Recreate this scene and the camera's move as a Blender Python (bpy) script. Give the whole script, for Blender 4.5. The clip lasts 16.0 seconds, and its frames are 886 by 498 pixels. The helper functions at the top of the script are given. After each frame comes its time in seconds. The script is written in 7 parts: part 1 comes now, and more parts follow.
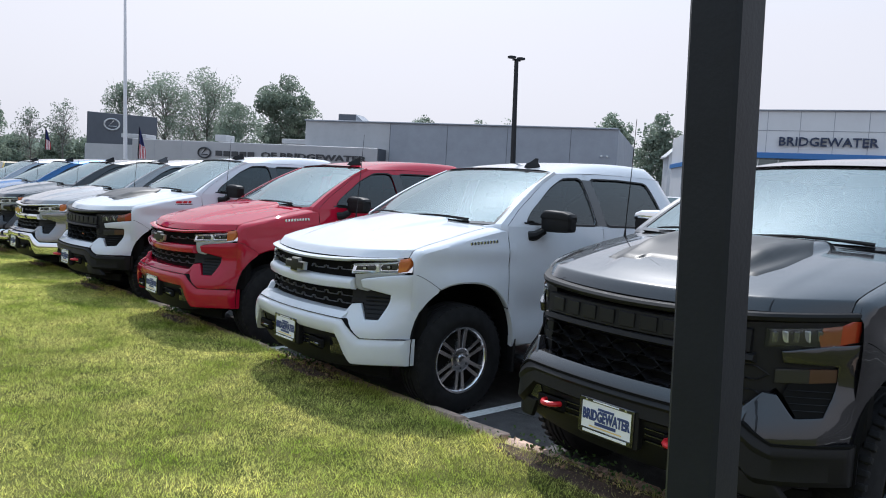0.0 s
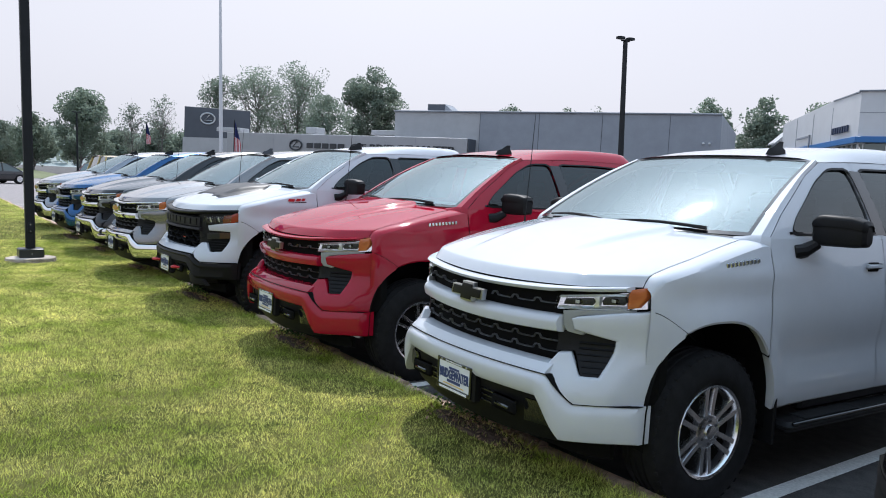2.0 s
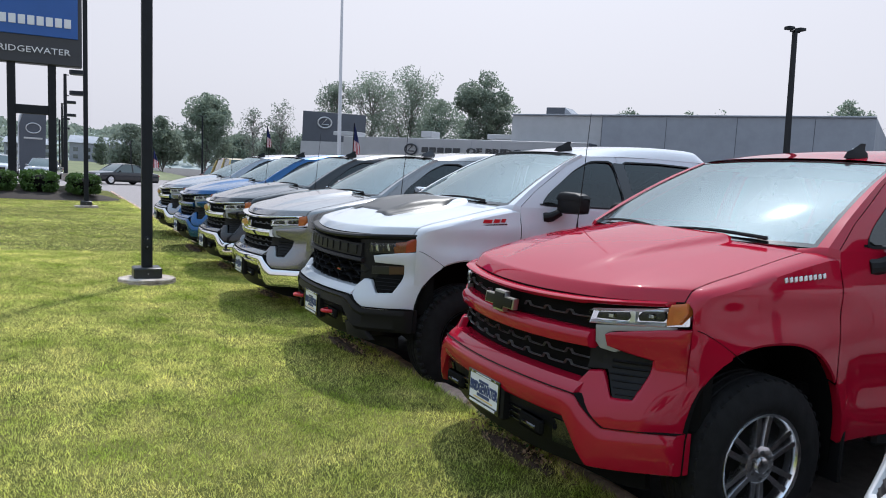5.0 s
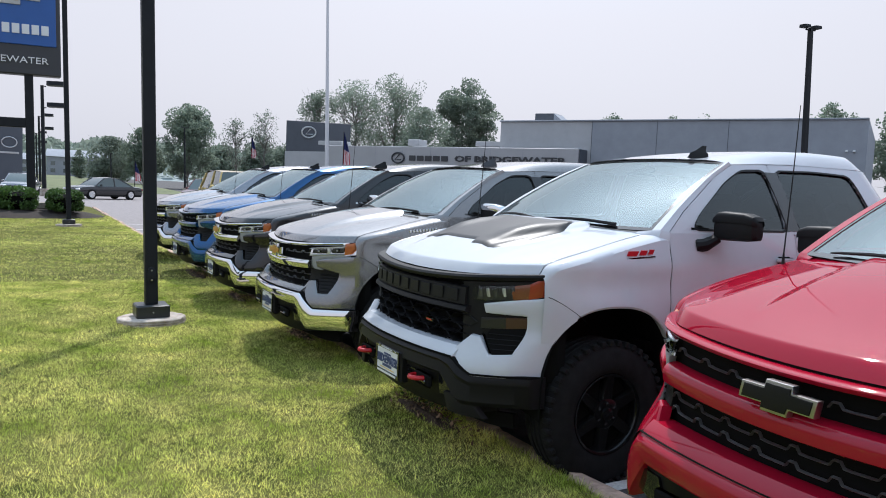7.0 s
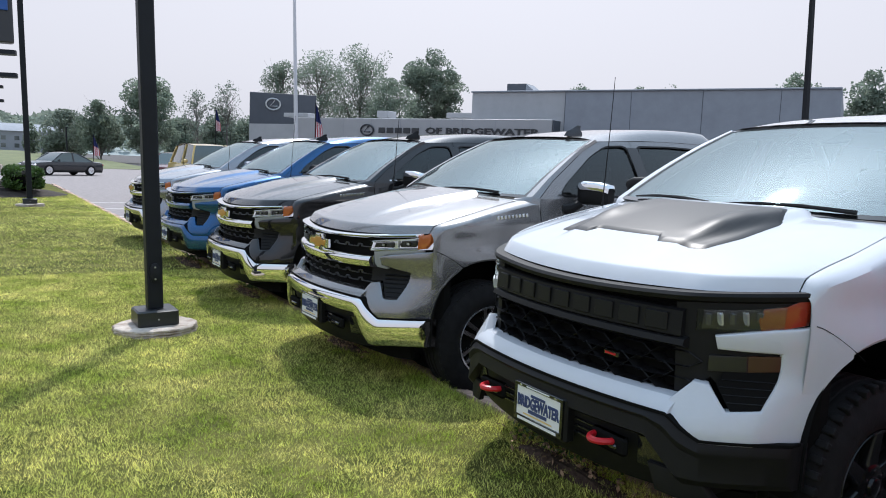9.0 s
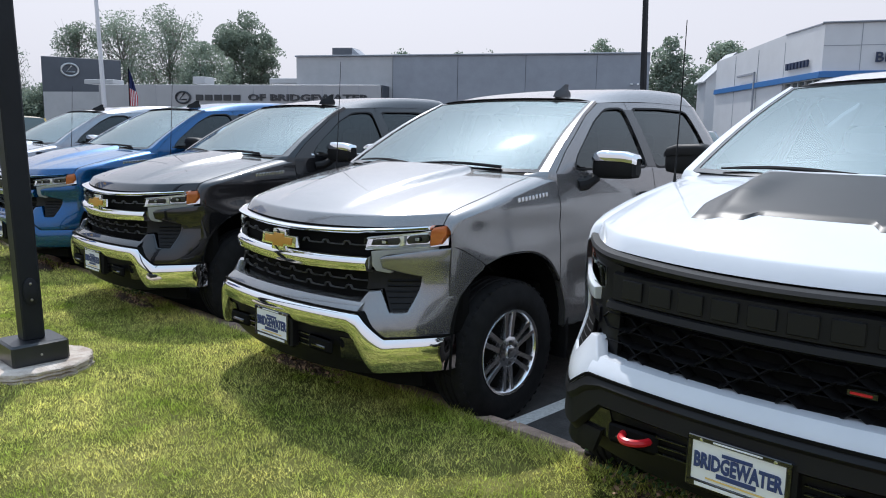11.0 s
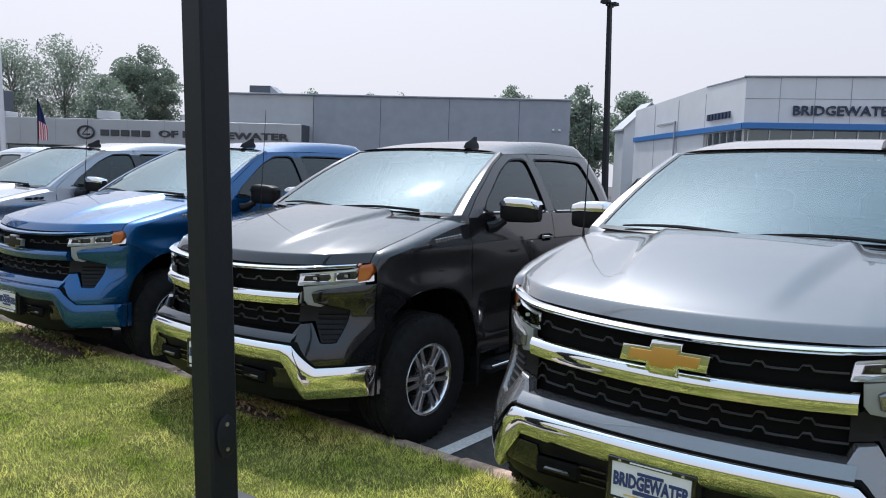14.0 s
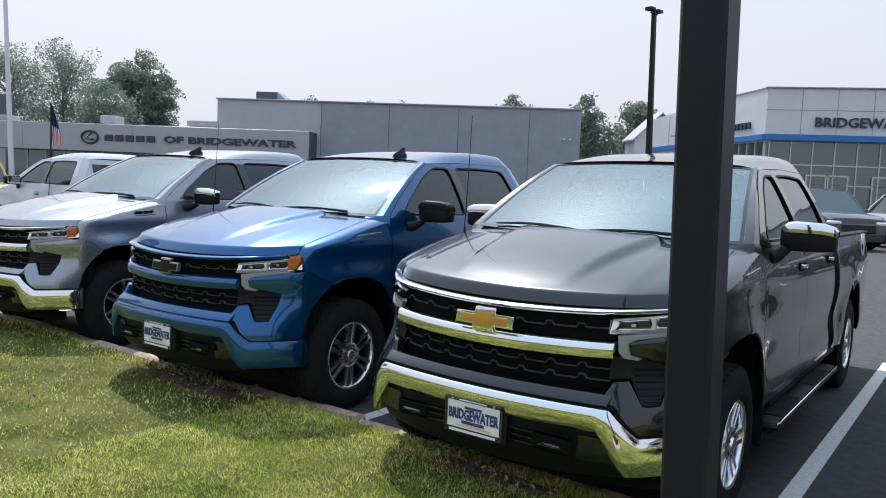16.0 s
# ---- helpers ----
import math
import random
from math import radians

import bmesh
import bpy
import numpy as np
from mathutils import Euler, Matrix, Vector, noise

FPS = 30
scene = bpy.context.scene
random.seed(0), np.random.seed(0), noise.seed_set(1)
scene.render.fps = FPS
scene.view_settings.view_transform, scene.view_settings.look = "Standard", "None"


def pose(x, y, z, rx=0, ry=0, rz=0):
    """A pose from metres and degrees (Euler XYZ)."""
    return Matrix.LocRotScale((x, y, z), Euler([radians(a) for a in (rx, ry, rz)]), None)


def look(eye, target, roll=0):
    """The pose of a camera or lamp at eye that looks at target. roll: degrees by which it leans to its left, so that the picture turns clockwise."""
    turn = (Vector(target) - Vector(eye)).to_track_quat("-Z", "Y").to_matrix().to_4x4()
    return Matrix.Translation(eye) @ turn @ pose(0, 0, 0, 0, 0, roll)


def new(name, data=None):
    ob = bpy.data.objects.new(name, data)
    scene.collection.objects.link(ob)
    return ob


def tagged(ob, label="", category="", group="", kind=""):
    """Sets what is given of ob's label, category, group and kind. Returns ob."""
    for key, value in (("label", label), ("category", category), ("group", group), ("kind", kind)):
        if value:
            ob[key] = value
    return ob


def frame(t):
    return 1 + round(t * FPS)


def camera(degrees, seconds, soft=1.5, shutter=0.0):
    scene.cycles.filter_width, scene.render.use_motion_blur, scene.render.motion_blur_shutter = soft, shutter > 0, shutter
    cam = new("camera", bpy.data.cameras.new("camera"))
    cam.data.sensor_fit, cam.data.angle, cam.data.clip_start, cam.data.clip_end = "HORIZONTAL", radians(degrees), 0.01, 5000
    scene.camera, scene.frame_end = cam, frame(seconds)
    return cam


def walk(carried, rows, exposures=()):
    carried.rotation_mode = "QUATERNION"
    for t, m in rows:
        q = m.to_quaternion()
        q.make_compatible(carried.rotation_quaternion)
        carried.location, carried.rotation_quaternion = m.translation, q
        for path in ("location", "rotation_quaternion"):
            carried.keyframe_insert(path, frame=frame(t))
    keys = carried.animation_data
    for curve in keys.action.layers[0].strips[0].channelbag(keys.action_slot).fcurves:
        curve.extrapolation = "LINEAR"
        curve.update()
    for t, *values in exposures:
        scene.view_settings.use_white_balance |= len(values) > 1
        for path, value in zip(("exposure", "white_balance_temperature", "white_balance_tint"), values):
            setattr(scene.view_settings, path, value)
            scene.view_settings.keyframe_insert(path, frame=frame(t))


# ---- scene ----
cam = camera(61.0, 16.0, 1.0)
PATH = [
    (0, (2.294, -2.967, 1.602), (0.822, -1.621, 1.464), 3.4),
    (0.5, (1.861, -2.881, 1.627), (0.34, -1.591, 1.474), 2.9),
    (1, (1.458, -2.724, 1.629), (-0.085, -1.462, 1.467), 2.8),
    (1.5, (1.005, -2.586, 1.608), (-0.561, -1.354, 1.438), 2.8),
    (2, (0.578, -2.492, 1.614), (-1.032, -1.318, 1.438), 3.0),
    (2.5, (0.107, -2.348, 1.611), (-1.559, -1.256, 1.43), 3.0),
    (3, (-0.325, -2.247, 1.623), (-2.038, -1.231, 1.437), 3.3),
    (3.5, (-0.777, -2.105, 1.61), (-2.523, -1.148, 1.423), 3.4),
    (4, (-1.224, -2.051, 1.601), (-2.986, -1.124, 1.411), 3.5),
    (4.2, (-1.386, -2.041, 1.607), (-3.151, -1.12, 1.42), 3.9),
    (6.5, (-3.394, -2.021, 1.634), (-5.133, -1.046, 1.468), 2.6),
    (7, (-3.791, -2.071, 1.647), (-5.529, -1.094, 1.491), 2.7),
    (7.5, (-4.185, -2.113, 1.613), (-5.926, -1.142, 1.455), 2.8),
    (8, (-4.613, -2.168, 1.633), (-6.35, -1.192, 1.456), 2.8),
    (8.5, (-5.062, -2.22, 1.634), (-6.783, -1.221, 1.433), 2.7),
    (9, (-5.475, -2.181, 1.628), (-7.157, -1.122, 1.404), 2.3),
    (9.2, (-5.587, -2.18, 1.632), (-7.252, -1.095, 1.406), 2.4),
    (11.3, (-7.345, -2.378, 1.608), (-8.68, -0.919, 1.309), 0.7),
    (11.5, (-7.529, -2.38, 1.596), (-8.836, -0.895, 1.301), 0.5),
    (12, (-7.974, -2.405, 1.625), (-9.216, -0.862, 1.346), 0.2),
    (12.5, (-8.353, -2.471, 1.637), (-9.555, -0.894, 1.38), 0.2),
    (13, (-8.803, -2.495, 1.603), (-9.991, -0.903, 1.371), 0.6),
    (13.5, (-9.272, -2.562, 1.611), (-10.463, -0.969, 1.401), 1.2),
    (14, (-9.678, -2.682, 1.648), (-10.873, -1.09, 1.465), 2.0),
    (14.5, (-10.107, -2.715, 1.649), (-11.296, -1.115, 1.487), 2.5),
    (15, (-10.501, -2.771, 1.629), (-11.679, -1.162, 1.48), 2.8),
    (15.5, (-10.936, -2.867, 1.628), (-12.111, -1.256, 1.48), 2.8),
    (16, (-11.487, -2.975, 1.65), (-12.668, -1.368, 1.489), 2.5),
]
walk(cam, [(r[0], look(*r[1:])) for r in PATH], [(0, 0.29, 6050, 12), (2.5, 0.25, 6050, 12), (4, 0.18, 6050, 12), (9, 0.20, 6050, 12), (12, 0.26, 6050, 12), (16, 0.27, 6050, 12)])

# ---- world, sun ----
SUN_EL, SUN_AZ = radians(55.0), math.atan2(-0.846, 0.533)
to_sun = Vector((-0.846 * math.cos(SUN_EL), 0.533 * math.cos(SUN_EL), math.sin(SUN_EL)))
world = bpy.data.worlds.new("hazy_sky")
scene.world = world
world.use_nodes = True
wt = world.node_tree
wt.nodes.clear()
sky = wt.nodes.new("ShaderNodeTexSky")
sky.sky_type, sky.sun_disc = "NISHITA", False
sky.sun_elevation, sky.sun_rotation = SUN_EL, SUN_AZ
sky.air_density, sky.dust_density, sky.ozone_density = 1.0, 7.0, 1.0
pale = wt.nodes.new("ShaderNodeHueSaturation")
pale.inputs["Saturation"].default_value = 0.45
veil = wt.nodes.new("ShaderNodeMix")
veil.data_type = "RGBA"
veil.inputs[0].default_value = 0.80
high = wt.nodes.new("ShaderNodeSeparateXYZ")
climb = wt.nodes.new("ShaderNodeMapRange")
climb.inputs["From Min"].default_value, climb.inputs["From Max"].default_value = 0.22, 0.85
dome = wt.nodes.new("ShaderNodeMix")
dome.data_type = "RGBA"
dome.inputs[6].default_value = (7.6, 7.5, 7.8, 1)
dome.inputs[7].default_value = (6.3, 8.8, 11.2, 1)
wt.links.new(high.outputs[2], climb.inputs["Value"])
wt.links.new(climb.outputs[0], dome.inputs[0])
wt.links.new(dome.outputs[2], veil.inputs[7])
wbg = wt.nodes.new("ShaderNodeBackground")
wbg.inputs["Strength"].default_value = 0.1
wout = wt.nodes.new("ShaderNodeOutputWorld")
wt.links.new(sky.outputs[0], pale.inputs["Color"])
wt.links.new(pale.outputs[0], veil.inputs[6])
way = wt.nodes.new("ShaderNodeTexCoord")
wt.links.new(way.outputs["Generated"], high.inputs[0])
near_sun = wt.nodes.new("ShaderNodeVectorMath")
near_sun.operation = "DOT_PRODUCT"
near_sun.inputs[1].default_value = to_sun
lobe = wt.nodes.new("ShaderNodeMath")
lobe.operation, lobe.use_clamp = "MULTIPLY", True
lobe.inputs[1].default_value = 1.0
fall = wt.nodes.new("ShaderNodeMath")
fall.operation = "POWER"
fall.inputs[1].default_value = 14.0
glow = wt.nodes.new("ShaderNodeVectorMath")
glow.operation = "SCALE"
glow.inputs[0].default_value = (7.8, 8.2, 8.6)
both_skies = wt.nodes.new("ShaderNodeVectorMath")
both_skies.operation = "ADD"
wt.links.new(way.outputs["Generated"], near_sun.inputs[0])
wt.links.new(near_sun.outputs["Value"], lobe.inputs[0])
wt.links.new(lobe.outputs[0], fall.inputs[0])
wt.links.new(fall.outputs[0], glow.inputs["Scale"])
wt.links.new(veil.outputs[2], both_skies.inputs[0])
wt.links.new(glow.outputs[0], both_skies.inputs[1])
# the bright ring of haze close round the sun
ring_fall = wt.nodes.new("ShaderNodeMath")
ring_fall.operation = "POWER"
ring_fall.inputs[1].default_value = 2200.0
ring_glow = wt.nodes.new("ShaderNodeVectorMath")
ring_glow.operation = "SCALE"
ring_glow.inputs[0].default_value = (75.0, 70.0, 60.0)
all_skies = wt.nodes.new("ShaderNodeVectorMath")
all_skies.operation = "ADD"
wt.links.new(lobe.outputs[0], ring_fall.inputs[0])
wt.links.new(ring_fall.outputs[0], ring_glow.inputs["Scale"])
wt.links.new(both_skies.outputs[0], all_skies.inputs[0])
wt.links.new(ring_glow.outputs[0], all_skies.inputs[1])
wt.links.new(all_skies.outputs[0], wbg.inputs["Color"])
wt.links.new(wbg.outputs[0], wout.inputs["Surface"])
sun = new("sun", bpy.data.lights.new("sun", "SUN"))
sun.data.energy, sun.data.angle, sun.data.color = 3.35, radians(0.9), (1.0, 0.95, 0.87)
sun.matrix_world = look(to_sun * 60, (0, 0, 0))


# ---- materials ----
def mat(name, color, rough=0.5, metal=0.0, vary=0.0, scale=6.0, bump=0.0, bump_scale=60.0, coat=0.0, spec=0.5, island=0.0, flake=0.0, second=None, stain=0.0, through_light=0.0, spread=1.0):
    m = bpy.data.materials.new(name)
    m.use_nodes = True
    nt = m.node_tree
    b = nt.nodes["Principled BSDF"]
    b.inputs["Base Color"].default_value = (*color, 1)
    b.inputs["Roughness"].default_value = rough
    b.inputs["Metallic"].default_value = metal
    b.inputs["Coat Weight"].default_value = coat
    b.inputs["Coat Roughness"].default_value = 0.02
    b.inputs["Specular IOR Level"].default_value = spec
    if not (vary or bump or island or stain):
        return m
    tc = nt.nodes.new("ShaderNodeTexCoord")
    src = tc.outputs["Object"]
    if vary or second:
        n1 = nt.nodes.new("ShaderNodeTexNoise")
        n1.inputs["Scale"].default_value, n1.inputs["Detail"].default_value = scale, 8
        n1.inputs["Roughness"].default_value = 0.65
        nt.links.new(src, n1.inputs["Vector"])
        ramp = nt.nodes.new("ShaderNodeValToRGB")
        c2 = second or tuple(min(1, c * (1 + vary)) for c in color)
        c1 = tuple(c * (1 - vary) for c in color)
        ramp.color_ramp.elements[0].position, ramp.color_ramp.elements[1].position = 0.32, 0.68
        ramp.color_ramp.elements[0].color = (*c1, 1)
        ramp.color_ramp.elements[1].color = (*c2, 1)
        nt.links.new(n1.outputs["Fac"], ramp.inputs["Fac"])
        out = ramp.outputs["Color"]
        if stain:
            n3 = nt.nodes.new("ShaderNodeTexNoise")
            n3.inputs["Scale"].default_value, n3.inputs["Detail"].default_value = scale * 0.13, 4
            nt.links.new(src, n3.inputs["Vector"])
            r3 = nt.nodes.new("ShaderNodeMapRange")
            r3.inputs["From Min"].default_value, r3.inputs["From Max"].default_value = 0.3, 0.7
            r3.inputs["To Min"].default_value, r3.inputs["To Max"].default_value = 1 - stain, 1 + stain
            nt.links.new(n3.outputs["Fac"], r3.inputs["Value"])
            mx = nt.nodes.new("ShaderNodeVectorMath")
            mx.operation = "SCALE"
            nt.links.new(out, mx.inputs[0])
            nt.links.new(r3.outputs[0], mx.inputs["Scale"])
            out = mx.outputs[0]
        if island:
            geo = nt.nodes.new("ShaderNodeNewGeometry")
            inf = nt.nodes.new("ShaderNodeObjectInfo")
            add = nt.nodes.new("ShaderNodeMath")
            add.operation = "MULTIPLY_ADD"
            add.inputs[1].default_value = 2.0 - spread
            nt.links.new(geo.outputs["Random Per Island"], add.inputs[0])
            spread_by = nt.nodes.new("ShaderNodeMath")
            spread_by.operation = "MULTIPLY"
            spread_by.inputs[1].default_value = spread
            nt.links.new(inf.outputs["Random"], spread_by.inputs[0])
            nt.links.new(spread_by.outputs[0], add.inputs[2])
            r4 = nt.nodes.new("ShaderNodeMapRange")
            r4.inputs["From Max"].default_value = 2
            r4.inputs["To Min"].default_value, r4.inputs["To Max"].default_value = 1 - island, 1 + island
            nt.links.new(add.outputs[0], r4.inputs["Value"])
            mx = nt.nodes.new("ShaderNodeVectorMath")
            mx.operation = "SCALE"
            nt.links.new(out, mx.inputs[0])
            nt.links.new(r4.outputs[0], mx.inputs["Scale"])
            out = mx.outputs[0]
        nt.links.new(out, b.inputs["Base Color"])
        if through_light:
            tl = nt.nodes.new("ShaderNodeBsdfTranslucent")
            mixed = nt.nodes.new("ShaderNodeMixShader")
            mixed.inputs[0].default_value = through_light
            nt.links.new(out, tl.inputs["Color"])
            nt.links.new(b.outputs[0], mixed.inputs[1])
            nt.links.new(tl.outputs[0], mixed.inputs[2])
            nt.links.new(mixed.outputs[0], nt.nodes["Material Output"].inputs["Surface"])
    if bump:
        n2 = nt.nodes.new("ShaderNodeTexNoise")
        n2.inputs["Scale"].default_value, n2.inputs["Detail"].default_value = bump_scale, 6
        nt.links.new(src, n2.inputs["Vector"])
        bp = nt.nodes.new("ShaderNodeBump")
        bp.inputs["Strength"].default_value, bp.inputs["Distance"].default_value = bump, 0.02
        nt.links.new(n2.outputs["Fac"], bp.inputs["Height"])
        nt.links.new(bp.outputs[0], b.inputs["Normal"])
    return m


def paint(name, color, metal=0.0, coat=1.0):
    """Clear-coated car paint with a faint film of dust."""
    return mat(name, color, 0.34 if not metal else 0.27, metal, vary=0.03, scale=3.0, coat=coat, spec=0.0 if not metal else 0.3)


def glass(name, tint, ior=1.5, dust=0.0, gloss=(0.94, 1.0, 1.0)):
    m = bpy.data.materials.new(name)
    m.use_nodes = True
    nt = m.node_tree
    nt.nodes.clear()
    o = nt.nodes.new("ShaderNodeOutputMaterial")
    tr = nt.nodes.new("ShaderNodeBsdfTransparent")
    tr.inputs["Color"].default_value = (*tint, 1)
    gl = nt.nodes.new("ShaderNodeBsdfGlossy")
    gl.inputs["Roughness"].default_value = 0.02
    gl.inputs["Color"].default_value = (*gloss, 1)
    fr = nt.nodes.new("ShaderNodeFresnel")
    fr.inputs["IOR"].default_value = ior
    mx = nt.nodes.new("ShaderNodeMixShader")
    nt.links.new(fr.outputs[0], mx.inputs[0])
    nt.links.new(tr.outputs[0], mx.inputs[1])
    nt.links.new(gl.outputs[0], mx.inputs[2])
    out = mx.outputs[0]
    if dust:
        df = nt.nodes.new("ShaderNodeBsdfDiffuse")
        df.inputs["Color"].default_value = (0.62, 0.68, 0.70, 1)
        film = nt.nodes.new("ShaderNodeMixShader")
        tc = nt.nodes.new("ShaderNodeTexCoord")
        n = nt.nodes.new("ShaderNodeTexNoise")
        n.inputs["Scale"].default_value, n.inputs["Detail"].default_value = 2.5, 5
        r = nt.nodes.new("ShaderNodeMapRange")
        r.inputs["To Min"].default_value, r.inputs["To Max"].default_value = dust * 0.8, dust * 1.2
        nt.links.new(tc.outputs["Object"], n.inputs["Vector"])
        nt.links.new(n.outputs["Fac"], r.inputs["Value"])
        nt.links.new(r.outputs[0], film.inputs[0])
        nt.links.new(out, film.inputs[1])
        nt.links.new(df.outputs[0], film.inputs[2])
        out = film.outputs[0]
    nt.links.new(out, o.inputs["Surface"])
    return m


WHITE = paint("white_paint", (0.57, 0.59, 0.63))
RED = paint("red_paint", (0.34, 0.006, 0.024), 0.0, 0.9)
BLACK = paint("black_paint", (0.007, 0.007, 0.009), 0.25)
CHARCOAL = paint("black_metallic_paint", (0.008, 0.008, 0.010), 0.15)
GREY = paint("grey_metallic_paint", (0.225, 0.22, 0.222), 0.7)
SILVER = paint("silver_metallic_paint", (0.29, 0.30, 0.33), 0.8)
BLUE = paint("blue_metallic_paint", (0.002, 0.074, 0.215), 0.7)
YELLOW = paint("pale_yellow_paint", (0.62, 0.47, 0.18))
CHROME = mat("chrome", (0.78, 0.78, 0.79), 0.05, 1.0)
ALLOY = mat("machined_alloy", (0.84, 0.84, 0.86), 0.24, 1.0, vary=0.06, scale=30)
DARKALLOY = mat("dark_alloy", (0.06, 0.06, 0.065), 0.35, 0.7, vary=0.08, scale=30)
BLACKALLOY = mat("gloss_black_alloy", (0.012, 0.012, 0.013), 0.2, 0.4)
PLASTIC = mat("black_plastic", (0.009, 0.009, 0.010), 0.5, spec=0.2, vary=0.15, scale=12, bump=0.05, bump_scale=400)
GLOSSBLACK = mat("gloss_black_plastic", (0.010, 0.010, 0.011), 0.12, coat=0.5)
SATIN = mat("satin_black_vinyl", (0.010, 0.010, 0.011), 0.5, vary=0.1, scale=5, spec=0.2)
HOODVINYL = mat("dark_grey_hood_vinyl", (0.012, 0.012, 0.013), 0.42, vary=0.1, scale=5, spec=0.4)
DARKLETTER = mat("dark_raised_bars", (0.010, 0.010, 0.011), 0.5, spec=0.25)
DEEPSMOKED = mat("deep_smoked_lamp", (0.020, 0.020, 0.024), 0.3, 0.2, coat=0.25)
SMOKED = mat("smoked_lamp", (0.13, 0.13, 0.14), 0.22, 0.5, coat=0.6)
DULLAMBER = mat("dull_amber_lens", (0.06, 0.025, 0.016), 0.35, coat=0.2)
GRILLEBAR = mat("satin_grey_grille", (0.15, 0.15, 0.155), 0.30, 0.5)
BRACKET = mat("satin_bracket_grey", (0.30, 0.31, 0.31), 0.5, 0.3)
MATTEGREY = mat("grey_trim", (0.17, 0.17, 0.18), 0.35, 0.5)
RUBBER = mat("tyre_rubber", (0.014, 0.014, 0.015), 0.8, spec=0.15, vary=0.25, scale=15, bump=0.15, bump_scale=120)
DARK = mat("underbody_black", (0.007, 0.007, 0.007), 0.9, spec=0.08)
CABIN = mat("cabin_grey", (0.10, 0.10, 0.105), 0.8, vary=0.1, scale=8)
CABINLIGHT = mat("cabin_headliner", (0.35, 0.34, 0.33), 0.9)
AMBER = mat("amber_lens", (0.52, 0.135, 0.035), 0.2, coat=1.0)
BROWNAMBER = mat("brown_amber_lens", (0.21, 0.055, 0.022), 0.2, coat=1.0)
DEEPAMBER = mat("deep_amber_lens", (0.30, 0.030, 0.012), 0.15, coat=1.0)
REDLENS = mat("red_lens", (0.35, 0.01, 0.012), 0.15, coat=1.0)
LAMPBACK = mat("lamp_reflector", (0.86, 0.87, 0.89), 0.18, 0.7)
CLEAR = glass("clear_lens", (0.97, 0.97, 0.98), 1.25)
WINDSHIELD = glass("windshield_glass", (0.72, 0.79, 0.79), 2.85, 0.055, (0.84, 0.98, 1.0))
TINT = glass("tinted_side_glass", (0.10, 0.105, 0.11), 1.65)
EMBLEMBLACK = mat("emblem_black", (0.008, 0.008, 0.009), 0.45, spec=0.25)
GOLD = mat("gold_emblem", (0.62, 0.33, 0.075), 0.45, 0.5)
REDHOOK = mat("red_tow_hook", (0.50, 0.012, 0.02), 0.35)
PLATEWHITE = mat("plate_white", (0.75, 0.76, 0.78), 0.4)
PLATEBLUE = mat("plate_blue", (0.03, 0.05, 0.16), 0.4)
PLATEGOLD = mat("plate_gold", (0.70, 0.50, 0.16), 0.4)
SATINCHROME = mat("satin_chrome", (0.42, 0.42, 0.43), 0.3, 1.0)
BADGE = mat("badge_silver", (0.68, 0.68, 0.70), 0.2, 0.9)
STEELCOVER = mat("dark_painted_sheet_steel", (0.016, 0.018, 0.022), 0.36, spec=0.5, vary=0.25, scale=5, bump=0.04, bump_scale=60)
STEELBLACK = mat("black_painted_steel", (0.010, 0.012, 0.016), 0.5, spec=0.25, vary=0.2, scale=4, bump=0.05, bump_scale=90)
CONCRETE = mat("pale_concrete", (0.42, 0.32, 0.25), 0.9, vary=0.35, scale=7, second=(0.58, 0.52, 0.46), bump=0.7, bump_scale=35, stain=0.2)
KERB = mat("kerb_stone", (0.46, 0.325, 0.255), 0.9, vary=0.35, scale=8, bump=0.6, bump_scale=30, island=0.3)
ASPHALT = mat("asphalt", (0.068, 0.064, 0.064), 0.9, vary=0.35, scale=90, bump=0.5, bump_scale=160, stain=0.25)
OLDASPHALT = mat("worn_asphalt", (0.25, 0.225, 0.225), 0.9, vary=0.2, scale=40, bump=0.4, bump_scale=160, stain=0.15)
LINEPAINT = mat("road_paint", (0.72, 0.71, 0.69), 0.75, vary=0.18, scale=45, bump=0.3, bump_scale=120)
SOIL = mat("soil", (0.075, 0.048, 0.034), 0.95, vary=0.45, scale=14, bump=0.8, bump_scale=40)
FARLAWN = mat("far_turf", (0.11, 0.145, 0.06), 0.9, vary=0.3, scale=0.5, second=(0.17, 0.18, 0.08), bump=0.5, bump_scale=20, stain=0.2)
LAWN = mat("lawn_turf", (0.075, 0.098, 0.018), 0.95, spec=0.1, vary=0.45, scale=3.0, second=(0.17, 0.16, 0.05), bump=0.7, bump_scale=70, stain=0.25)


